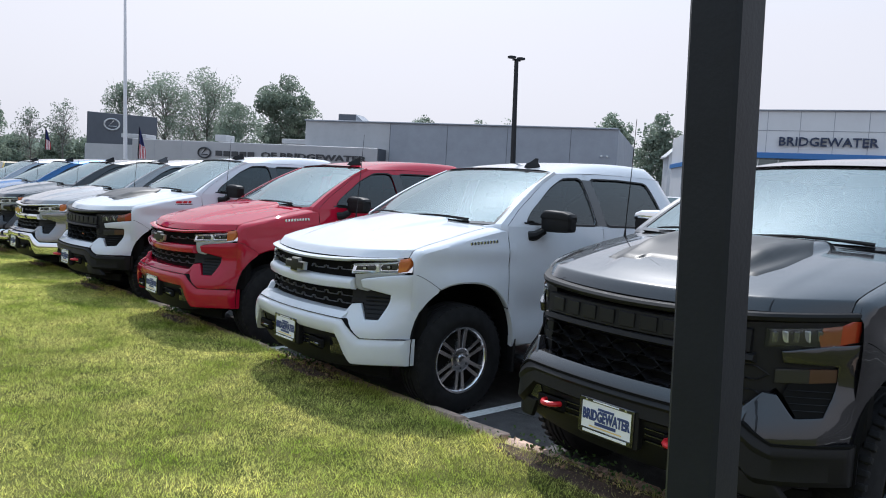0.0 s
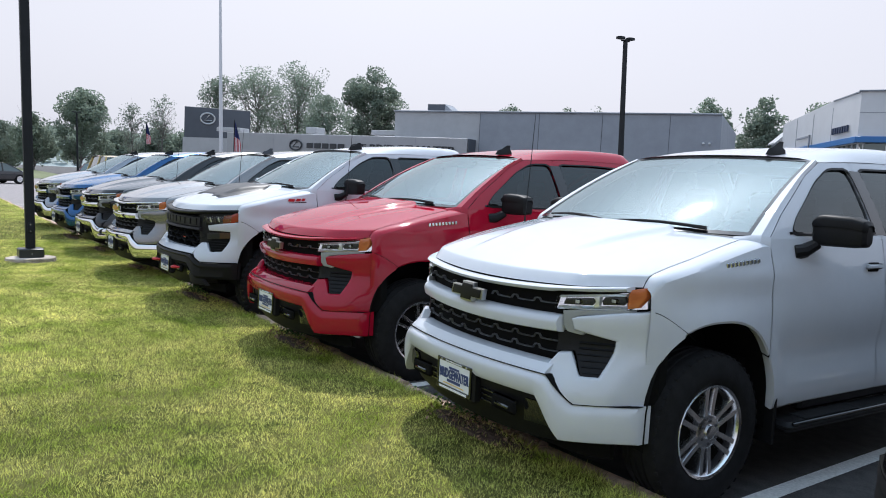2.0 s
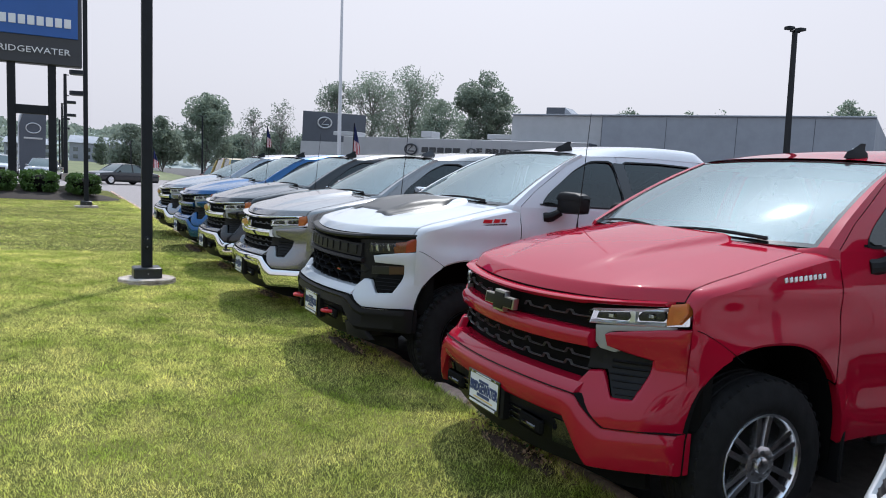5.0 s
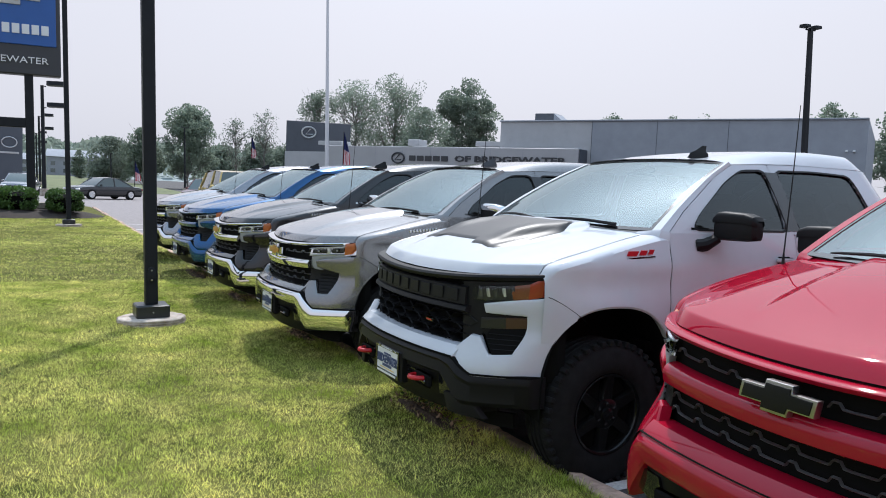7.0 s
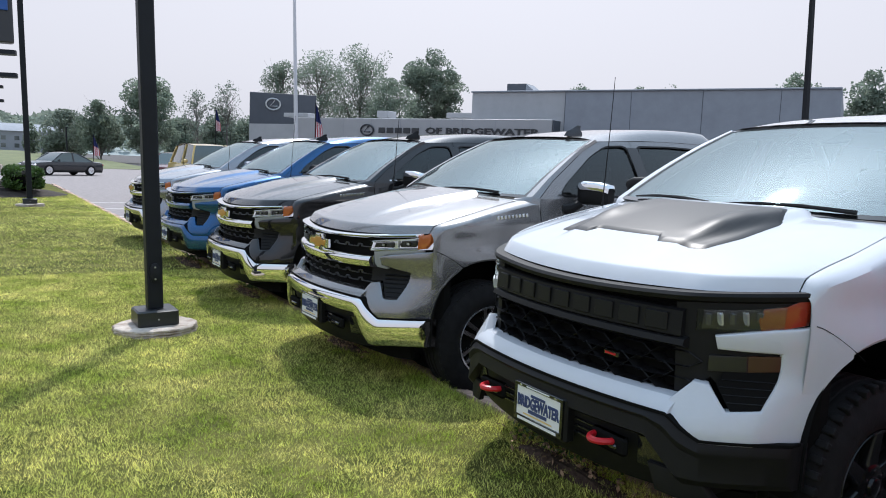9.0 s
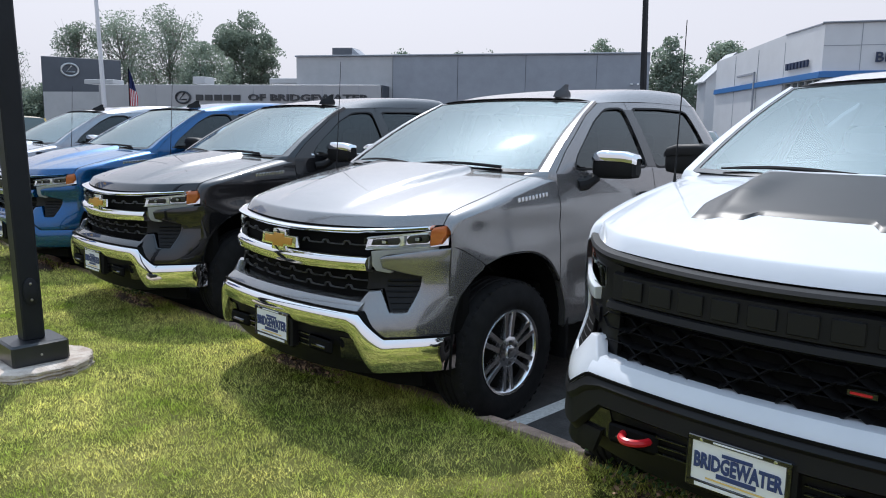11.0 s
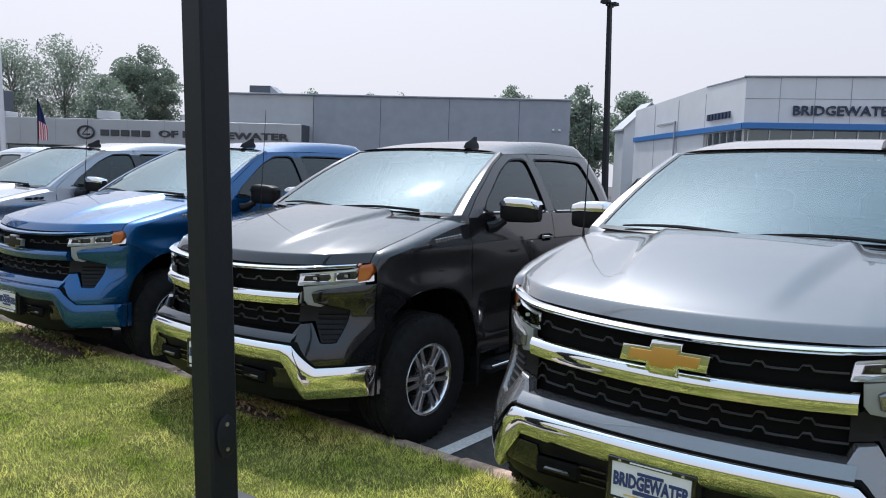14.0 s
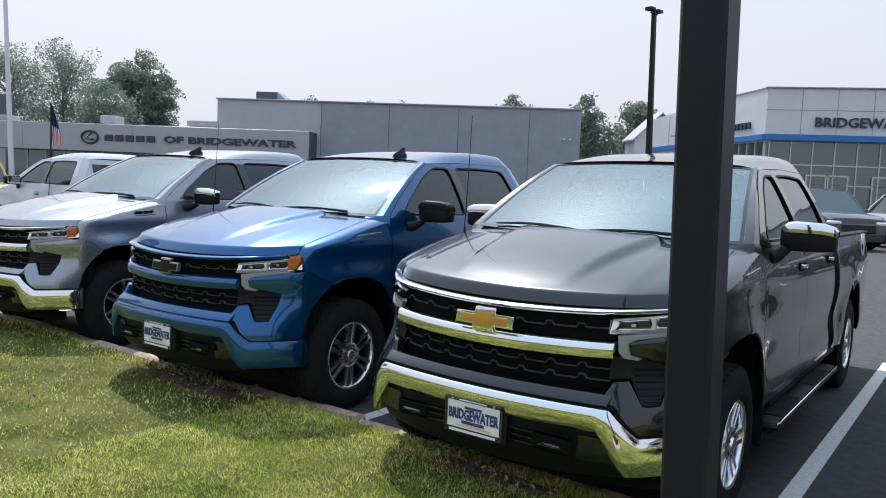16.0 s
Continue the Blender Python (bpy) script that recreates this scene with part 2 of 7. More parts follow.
# ---- geometry helpers ----
class Geo:
    def __init__(self):
        self.v, self.f = [], []

    def add(self, verts, faces):
        n = len(self.v)
        self.v += [tuple(p) for p in verts]
        self.f += [tuple(i + n for i in q) for q in faces]
        return self

    def grid(self, rows, wrap=False):
        w = len(rows[0])
        quads = []
        for a in range(len(rows) - 1):
            for b in range(w if wrap else w - 1):
                c = (b + 1) % w
                quads.append((a * w + b, a * w + c, (a + 1) * w + c, (a + 1) * w + b))
        return self.add([p for r in rows for p in r], quads)

    def loft(self, rings, caps=True):
        n = len(self.v)
        w = len(rings[0])
        self.grid(rings, wrap=True)
        if caps:
            self.f.append(tuple(n + i for i in reversed(range(w))))
            self.f.append(tuple(n + (len(rings) - 1) * w + i for i in range(w)))
        return self

    def box(self, c, s, bev=0.0, turn=None):
        """A box with chamfered edges."""
        hx, hy, hz = s[0] / 2, s[1] / 2, s[2] / 2
        b = min(bev, hx * 0.9, hy * 0.9, hz * 0.9)
        ring = lambda z, i: [(-hx + i, -hy + i + b, z), (-hx + i + b, -hy + i, z), (hx - i - b, -hy + i, z), (hx - i, -hy + i + b, z), (hx - i, hy - i - b, z), (hx - i - b, hy - i, z), (-hx + i + b, hy - i, z), (-hx + i, hy - i - b, z)]
        if b <= 0:
            sq = lambda z: [(-hx, -hy, z), (hx, -hy, z), (hx, hy, z), (-hx, hy, z)]
            rings = [sq(-hz), sq(hz)]
        else:
            rings = [ring(-hz, b), ring(-hz + b, 0), ring(hz - b, 0), ring(hz, b)]
        m = Matrix.Translation(c) @ (turn or Matrix())
        return self.loft([[m @ Vector(p) for p in r] for r in rings])

    def lathe(self, profile, axis="z", n=32, c=(0, 0, 0)):
        """profile: (along the axis, radius)."""
        rows = []
        for k in range(n):
            a = 2 * math.pi * k / n
            ca, sa = math.cos(a), math.sin(a)
            if axis == "z":
                rows.append([(c[0] + r * ca, c[1] + r * sa, c[2] + h) for h, r in profile])
            else:
                rows.append([(c[0] + h, c[1] + r * ca, c[2] + r * sa) for h, r in profile])
        rows.append(rows[0])
        return self.grid(rows)

    def tube(self, pts, r, n=8):
        """A round rod along points; r may be a list."""
        rings = []
        pts = [Vector(p) for p in pts]
        for i, p in enumerate(pts):
            d = (pts[min(i + 1, len(pts) - 1)] - pts[max(i - 1, 0)]).normalized()
            side = d.cross(Vector((0, 0, 1)))
            if side.length < 1e-3:
                side = Vector((1, 0, 0))
            side.normalize()
            up = side.cross(d)
            rad = r[i] if isinstance(r, list) else r
            rings.append([p + rad * (math.cos(2 * math.pi * k / n) * side + math.sin(2 * math.pi * k / n) * up) for k in range(n)])
        return self.loft(rings)

    def mirror(self):
        n = len(self.v)
        self.v += [(-x, y, z) for x, y, z in self.v]
        self.f += [tuple(i + n for i in reversed(q)) for q in self.f]
        return self

    def flipped(self):
        g = Geo()
        g.v = [(-x, y, z) for x, y, z in self.v]
        g.f = [tuple(reversed(q)) for q in self.f]
        return g

    def moved(self, m):
        g = Geo()
        g.v = [tuple(m @ Vector(p)) for p in self.v]
        g.f = list(self.f)
        return g

    def mesh(self, name, material, sharp=32, smooth=True):
        me = bpy.data.meshes.new(name)
        me.from_pydata([tuple(p) for p in self.v], [], self.f)
        me.materials.append(material)
        me.update()
        if smooth:
            me.polygons.foreach_set("use_smooth", [True] * len(me.polygons))
            me.set_sharp_from_angle(angle=radians(sharp))
        return me


def clean(me):
    """Weld and turn all faces outward."""
    bm = bmesh.new()
    bm.from_mesh(me)
    bmesh.ops.remove_doubles(bm, verts=bm.verts, dist=0.0004)
    bmesh.ops.recalc_face_normals(bm, faces=bm.faces)
    bm.to_mesh(me)
    bm.free()
    me.set_sharp_from_angle(angle=radians(32))
    return me


def part(name, g, material, parent=None, label="", thick=0.0, sharp=32, smooth=True):
    me = g if isinstance(g, bpy.types.Mesh) else clean(g.mesh(name, material, sharp, smooth))
    ob = new(name, me)
    ob.parent = parent
    if label:
        ob["label"] = label
    if thick:
        s = ob.modifiers.new("thickness", "SOLIDIFY")
        s.thickness, s.offset, s.use_rim = thick, -1, thick > 0.02
    return ob


def thing(name, label, category, m=None, group="", kind=""):
    ob = tagged(new(name), label, category, group, kind)
    if m is not None:
        ob.matrix_basis = m
    return ob


def slab(poly, surf, depth, bevel=0.004, step=0.06):
    """A plate with the outline poly in (x, z), its front on the surface y = surf(x, z), depth thick."""
    bm = bmesh.new()
    vs = [bm.verts.new((x, 0, z)) for x, z in poly]
    f = bm.faces.new(vs)
    ext = bmesh.ops.extrude_face_region(bm, geom=[f])
    back = [e for e in ext["geom"] if isinstance(e, bmesh.types.BMVert)]
    for v in back:
        v.co.y = depth
    bmesh.ops.recalc_face_normals(bm, faces=bm.faces)
    if bevel:
        front = [e for e in bm.edges if all(abs(v.co.y) < 1e-6 for v in e.verts)]
        bmesh.ops.bevel(bm, geom=front, offset=bevel, segments=2, profile=0.6, affect="EDGES", clamp_overlap=True)
    bmesh.ops.triangulate(bm, faces=[q for q in bm.faces if len(q.verts) > 4])
    xs = [v.co.x for v in bm.verts]
    x = min(xs) + step
    while x < max(xs) - step / 3:
        bmesh.ops.bisect_plane(bm, geom=bm.verts[:] + bm.edges[:] + bm.faces[:], plane_co=(x, 0, 0), plane_no=(1, 0, 0))
        x += step
    zs = [v.co.z for v in bm.verts]
    z = min(zs) + step * 0.8
    while z < max(zs) - step / 4:
        bmesh.ops.bisect_plane(bm, geom=bm.verts[:] + bm.edges[:] + bm.faces[:], plane_co=(0, 0, z), plane_no=(0, 0, 1))
        z += step * 0.8
    for v in bm.verts:
        v.co.y += surf(v.co.x, v.co.z)
    g = Geo()
    bm.verts.index_update()
    g.add([v.co[:] for v in bm.verts], [[v.index for v in q.verts] for q in bm.faces])
    bm.free()
    return g


def band(xs, top, bottom, surf, prof, depth=0.04):
    """A bar across the front between the heights top(x) and bottom(x). prof: rows of (0 top to 1 bottom, how far proud)."""
    rings = []
    for x in xs:
        zt, zb = top(x), bottom(x)
        rings.append([(x, surf(x, zt + (zb - zt) * s) - d, zt + (zb - zt) * s) for s, d in prof] + [(x, surf(x, zb) + depth, zb), (x, surf(x, zt) + depth, zt)])
    return Geo().loft(rings)


def lerp(a, b, t):
    return a + (b - a) * t


def table(rows, y):
    """Piecewise smooth value from rows of (y, value)."""
    if y <= rows[0][0]:
        return rows[0][1]
    for (a, va), (b, vb) in zip(rows, rows[1:]):
        if y <= b:
            t = (y - a) / (b - a)
            t = t * t * (3 - 2 * t) * 0.5 + t * 0.5
            return va + (vb - va) * t
    return rows[-1][1]


def curve(rows, y):
    """A smooth curve through rows of (y, value)."""
    if y <= rows[0][0]:
        return rows[0][1]
    n = len(rows)
    slope = [(rows[min(i + 1, n - 1)][1] - rows[max(i - 1, 0)][1]) / (rows[min(i + 1, n - 1)][0] - rows[max(i - 1, 0)][0]) for i in range(n)]
    for i in range(n - 1):
        (a, va), (b, vb) = rows[i], rows[i + 1]
        if y <= b:
            h = b - a
            t = (y - a) / h
            return (2 * t ** 3 - 3 * t ** 2 + 1) * va + (t ** 3 - 2 * t ** 2 + t) * h * slope[i] + (3 * t ** 2 - 2 * t ** 3) * vb + (t ** 3 - t ** 2) * h * slope[i + 1]
    return rows[-1][1]


def text_geo(words, size, depth, bold=0.0):
    """Raised lettering in the built-in font, in the x-z plane, facing -y, centred."""
    cu = bpy.data.curves.new("lettering", "FONT")
    cu.body, cu.size, cu.extrude, cu.align_x, cu.align_y = words, size, depth / 2, "CENTER", "CENTER"
    cu.resolution_u, cu.offset = 2, bold
    tmp = bpy.data.objects.new("lettering", cu)
    me = bpy.data.meshes.new_from_object(tmp)
    g = Geo().add([(v.co.x, -v.co.z, v.co.y) for v in me.vertices], [tuple(p.vertices) for p in me.polygons])
    bpy.data.objects.remove(tmp)
    bpy.data.curves.remove(cu)
    bpy.data.meshes.remove(me)
    return g


def span(a, b, n):
    return [a + (b - a) * i / n for i in range(n + 1)]


# ---- ground, lawn, kerb, markings ----
LAWN_Z = 0.12
GRASS = mat("grass_blades", (0.405, 0.555, 0.064), 0.75, vary=0.35, scale=2.4, second=(0.84, 0.78, 0.28), island=0.85, stain=0.22, through_light=0.45, spec=0.12, spread=0.0)
BACK_RISE = 0.45
g = Geo().grid([[(x, y, BACK_RISE if x > -22 and 15 < y < 45 else 0.0) for y in (-900, -200, -60, 0.6, 8, 20, 42, 48, 60, 200, 900)] for x in (-1200, -300, -60, -24, -20.5, 60, 300, 1200)])
tagged(part("ground", g, ASPHALT), "dark asphalt parking lot with cracks and wear", "ground", kind="structure")


g = Geo().grid([[(x, y, 0.004) for y in (0.8, 5, 13)] for x in (-79, -50, -21.2)])
g.grid([[(x, y, 0.004) for y in (-60, -20, 0.8)] for x in (-79, -60, -43.5)])
tagged(part("drive", g, OLDASPHALT), "worn pale pinkish asphalt drive across the lot", "road", kind="structure")
g = Geo().grid([[(x, y, 0.03 + 0.4 * (x < -100)) for y in (-90, -30, 0, 13)] for x in (-335, -200, -120, -79)])
tagged(part("far_lawn", g, FARLAWN), "strip of lawn beyond the drive", "lawn", kind="structure")


def lawn_edge(x):
    return 0.462 - 0.06 * max(0.0, min(1.0, (x + 2.2) / 1.5)) + 0.045 * noise.noise(Vector((x * 0.9, 3.1, 0))) + 0.03 * noise.noise(Vector((x * 3.1, 7.7, 0))) + 0.006 * max(0.0, -x - 2)


def lawn_height(x, y):
    e = 0.56 + 0.006 * max(0.0, -x - 2) - y
    return LAWN_Z + 0.012 * noise.noise(Vector((x * 0.6, y * 0.6, 0))) - 0.05 * max(0.0, 1 - e / 0.25) ** 2


rows = []
for x in [-42.5, -40, -36, -32, -28, -24] + span(-21, 5, 104) + [8, 12, 20, 40]:
    e = lawn_edge(x)
    rows.append([(x, y, lawn_height(x, y)) for y in [-60, -30, -15, -9] + span(-6, e, 34)] + [(x, e + 0.02, -0.01)])
tagged(part("lawn", Geo().grid(rows), LAWN), "mown grass lawn with dry yellowish patches", "lawn", kind="structure")


def grass_field(name, n, x0, x1, y0, y1, wide, tall, seed):
    """Blades, each a bent sliver, on the lawn."""
    r = np.random.default_rng(seed)
    x, y = r.uniform(x0, x1, n), r.uniform(y0, y1, n)
    edge = np.interp(x, np.linspace(x0, x1, 400), [lawn_edge(v) for v in np.linspace(x0, x1, 400)])
    keep = y < edge + 0.03
    x, y, edge = x[keep], y[keep], edge[keep]
    n = len(x)
    gx, gy = np.linspace(x0, x1, 60), np.linspace(y0, y1 + 0.1, 40)
    hz = np.array([[lawn_height(a, b) for b in gy] for a in gx])
    i = np.clip(((x - x0) / (x1 - x0) * 59).astype(int), 0, 58)
    j = np.clip(((y - y0) / (y1 + 0.1 - y0) * 39).astype(int), 0, 38)
    z = hz[i, j] - 0.006
    a, lean = r.uniform(0, 2 * np.pi, n), r.uniform(0.3, 1.3, n)
    way = 2.6 * np.sin(x * 1.3 + 1.7 * np.sin(y * 1.6)) + 1.4 * np.sin(y * 3.1 + x * 2.2) + r.normal(0, 1.3, n) + 2.0 * r.normal(0, 1, (256, 256))[(np.floor(x / 0.07).astype(int)) % 256, (np.floor(y / 0.07).astype(int)) % 256]
    patch = 0.75 + 0.5 * np.sin(x * 1.7 + 1.3 * np.sin(y * 2.1)) * np.sin(y * 1.9 + x * 0.6)
    h = tall * r.uniform(0.55, 1.35, n) * (0.9 + 0.15 * patch)
    cell = r.uniform(0.7, 1.25, (256, 256))[(np.floor(x / 0.055).astype(int)) % 256, (np.floor(y / 0.055).astype(int)) % 256]
    h *= cell
    h *= 1 + 0.8 * np.exp(-((edge - y) / 0.10) ** 2)
    w = wide * r.uniform(0.6, 1.3, n)
    co = np.empty((n, 3, 3))
    for k, s in ((0, -0.5), (1, 0.5)):
        co[:, k, 0], co[:, k, 1], co[:, k, 2] = x + s * w * np.cos(a), y + s * w * np.sin(a), z
    co[:, 2, 0], co[:, 2, 1], co[:, 2, 2] = x + h * np.sin(lean) * np.cos(way), y + h * np.sin(lean) * np.sin(way), z + h * np.cos(lean)
    me = bpy.data.meshes.new(name)
    me.vertices.add(3 * n)
    me.vertices.foreach_set("co", co.ravel())
    me.loops.add(3 * n)
    me.loops.foreach_set("vertex_index", np.arange(3 * n, dtype=np.int32))
    me.polygons.add(n)
    me.polygons.foreach_set("loop_start", np.arange(0, 3 * n, 3, dtype=np.int32))
    me.update()
    me.validate()
    me.materials.append(GRASS)
    return tagged(new(name, me), "short mown grass blades, green and straw-coloured", "grass", kind="stuff")


grass_field("grass", 1150000, -15.5, 2.6, -2.95, 0.62, 0.0048, 0.031, 3)
grass_field("grass", 190000, -34, -15.5, -4.6, 0.72, 0.011, 0.030, 5)

stripes = tagged(new("parking_stripe"), "worn white painted parking bay lines", "road marking", kind="structure")
for k in range(-6, 12):
    x = -1.56 - 2.685 * k
    gg = Geo().grid([[(x + dx, y, 0.005) for dx in (-0.052, 0.052)] for y in (0.74, 2.5, 6.2)])
    part("painted_line", gg, LINEPAINT, stripes)
for k in range(0, 11):
    x = -9.0 - 2.7 * k
    part("painted_line", Geo().grid([[(x + dx, y, 0.008 + (BACK_RISE * (y - 8) / 12 if x > -20 else 0.0)) for dx in (-0.052, 0.052)] for y in (13.2, 18.6)]), LINEPAINT, stripes)

rc = random.Random(21)
cracks = tagged(new("asphalt_crack"), "thin dark cracks across the asphalt bays", "crack", kind="structure")
for k in range(9):
    x, y = -1.2 - 2.685 * k + rc.uniform(-0.5, 0.5), 0.95 + rc.uniform(0, 0.5)
    rows, way = [], rc.uniform(-0.5, 0.5)
    for i in range(16):
        wide = 0.0018 + 0.0022 * rc.random()
        rows.append([(x, y - wide, 0.0065), (x, y + wide, 0.0065)])
        way += rc.uniform(-0.5, 0.5)
        way *= 0.85
        x, y = x + 0.11 * math.cos(way), y + 0.11 * math.sin(way)
    part("crack", Geo().grid(rows), DARK, cracks)

kerb = tagged(new("kerb"), "low kerb of rough pinkish stone pieces beside the lawn", "kerb", kind="structure")
rk = random.Random(4)
x = 5.0
shapes = []
for k in range(6):
    gg = Geo().box((0, 0, 0), (1, 0.12, 0.15), 0.018)
    gg.v = [(a + rk.uniform(-0.012, 0.012), b + rk.uniform(-0.012, 0.012), c + rk.uniform(-0.008, 0.008)) for a, b, c in gg.v]
    shapes.append(clean(gg.mesh("kerb_stone", KERB)))
while x > -43:
    w = rk.uniform(0.35, 0.75)
    o = part("kerb_stone", shapes[rk.randrange(6)], KERB, kerb)
    o.matrix_basis = pose(x - w / 2, 0.625 + 0.006 * max(0.0, -x - 2) + rk.uniform(-0.012, 0.012), 0.014 + rk.uniform(-0.015, 0.012), rk.uniform(-4, 4), 0, rk.uniform(-2, 2)) @ Matrix.Diagonal((w - 0.012, 1, 1, 1))
    x -= w
for cx, cy, rx, ry in ((-2.85, 0.36, 0.55, 0.12), (-5.5, 0.36, 0.45, 0.11), (-8.2, 0.34, 0.45, 0.11), (0.15, 0.34, 1.0, 0.14), (-11.0, 0.38, 0.35, 0.08), (-16.2, 0.36, 0.7, 0.12), (-13.6, 0.38, 0.45, 0.10)):
    rows = []
    for i in range(7):
        q = i / 6
        rows.append([(cx + rx * q * math.cos(a) * (1 + 0.25 * noise.noise(Vector((math.cos(a) * 2, math.sin(a) * 2, cx)))), cy + ry * q * math.sin(a), LAWN_Z + 0.022 * (1 - q * q) + 0.02 * noise.noise(Vector((cx * 3 + q * 3 * math.cos(a), q * 3 * math.sin(a), 1.7))) + 0.004 - 0.03 * (q > 0.9)) for a in span(0, 2 * math.pi, 26)])
    tagged(part("bare_soil", Geo().grid(rows), SOIL), "bare reddish-brown soil patch in the lawn", "soil", kind="structure")


# The lot slopes a little, so posts and poles stand plumb at a slight angle to its plane.
UPRIGHT = Vector((-0.018, -0.0245, 1.0)).normalized()
PLUMB = Vector((0, 0, 1)).rotation_difference(UPRIGHT).to_matrix().to_4x4()


def plumb(x, y, z=0.0, turn=0.0, held=0.0):
    """The pose of an upright thing whose axis passes over (x, y) at the height held."""
    return Matrix.Translation((x + 0.018 * held, y + 0.0245 * held, z)) @ PLUMB @ pose(0, 0, 0, 0, 0, turn)


# ---- lamp posts on the lawn ----
def lawn_post(label, x, y, a=0.14, tall=7.5, hole=True):
    z = LAWN_Z
    p = thing("lamp_post", label, "lamp post", plumb(x, y, z), "black posts along the lawn")
    r = 0.335
    rr = random.Random(int(x * 10))
    wob = [1 + rr.uniform(-0.04, 0.04) for k in range(48)]
    rings = []
    for h, q, rough in ((-0.08, 1.0, 0.01), (0.004, 1.01, 0.02), (0.012, 0.975, 0.02), (0.022, 1.0, 0.018), (0.034, 0.985, 0.02), (0.042, 1.0, 0.014), (0.054, 0.985, 0.008), (0.060, 0.95, 0.004), (0.062, 0.6, 0.0), (0.062, 0.2, 0.0)):
        rings.append([(r * (q * wob[k] + rr.uniform(-rough, rough)) * math.cos(2 * math.pi * k / 48), r * (q * wob[k] + rr.uniform(-rough, rough)) * math.sin(2 * math.pi * k / 48), h + rr.uniform(-0.2, 0.2) * rough) for k in range(48)])
    part("footing", Geo().loft(rings), CONCRETE, p, "cracked pinkish round concrete footing with a crumbling rim")
    part("base_cover", Geo().box((0, 0, 0.125), (0.33, 0.33, 0.14), 0.014), STEELCOVER, p)
    part("cover_screw", Geo().lathe([(0, 0.008), (0.004, 0.007), (0.006, 0.0005)], "x", 8, (0.165, 0.0, 0.12)), SATINCHROME, p, "small bare screw")
    part("post_shaft", Geo().box((0, 0, 0.19 + tall / 2), (a, a, tall), 0.010), STEELBLACK, p)
    if hole:
        h = part("hand_hole_cover", Geo().loft([[(d, 0.042 * q * math.cos(t), 0.50 + 0.086 * q * (abs(math.sin(t)) ** 0.8) * (1 if math.sin(t) > 0 else -1)) for t in span(0, 2 * math.pi, 20)[:-1]] for d, q in ((a / 2 - 0.002, 1), (a / 2 + 0.011, 1), (a / 2 + 0.014, 0.93))]), STEELBLACK, p, "oval access cover")
        for zz in (0.45, 0.55):
            part("cover_screw", Geo().lathe([(0, 0.009), (0.005, 0.008), (0.007, 0.0005)], "x", 8, (a / 2 + 0.013, 0, zz)), SATINCHROME, h)
    return p


lawn_post("square black steel lamp post on a concrete footing in the grass", -12.11, -0.878, 0.125)
lawn_post("square black steel lamp post on a concrete footing in the grass", 1.459, -1.297, 0.125)
lawn_post("slim black steel post on a concrete footing near the hedge", -27.75, -0.9, 0.13, 9.0, False)


# ---- pickup trucks: local x to the driver's side, y backwards from the front plate, z up ----
def y_face(x, z=0.0):
    a = abs(x)
    return 0.12 + 0.08 * (a / 0.6) ** 2 + 0.2 * (max(0.0, a - 0.6) / 0.3) ** 1.7


def y_bumper(x, z=0.0):
    a = abs(x)
    return 0.015 + 0.08 * (a / 0.68) ** 2 + 0.30 * (max(0.0, a - 0.68) / 0.29) ** 1.6


HUB_F, HUB_R, HUB_Z, ARCH_H = 0.93, 4.67, 0.40, 0.58
PLAN = [(0.48, 0.925), (0.55, 0.955), (0.7, 0.985), (0.9, 1.0), (1.3, 0.995), (3.5, 0.995), (5.2, 0.995), (5.85, 0.96)]
SECTION = [(0.40, -0.035), (0.55, -0.008), (0.75, -0.012), (0.98, 0.0), (1.12, -0.006), (1.28, -0.03), (1.42, -0.06)]


def half_width(y, z):
    w = curve(PLAN, y) + curve(SECTION, z)
    for hub in (HUB_F, HUB_R):
        d = math.hypot(y - hub, z - HUB_Z)
        k = max(0.0, min(1.0, (y - 0.52) / 0.28))
        w += 0.017 * k * k * (3 - 2 * k) * math.exp(-(((d - 0.56) / 0.10) ** 2))
    nose = max(0.0, min(1.0, (1.75 - y) / 0.35)) * max(0.0, min(1.0, (y - 0.5) / 0.15))
    w += nose * (0.009 * math.exp(-(((z - 1.22) / 0.06) ** 2)) - 0.008 * math.exp(-(((z - 1.10) / 0.07) ** 2)))
    if 1.5 < y < 4.1:
        w -= 0.016 * math.exp(-(((z - 0.74) / 0.12) ** 2))
    return w


def arch(y, hub):
    t = min(1.0, abs(y - hub) / (0.515 if y > hub else 0.445))
    return HUB_Z + ARCH_H * (1 - t ** 2.5) ** (1 / 2.5)


def under(y):
    for hub in (HUB_F, HUB_R):
        if -0.445 < y - hub < 0.515:
            return max(0.47, arch(y, hub))
    return 0.47 if y > HUB_F else 0.56


HOOD_SIDE = [(0.40, 0.872), (0.8, 0.877), (1.34, 0.832)]


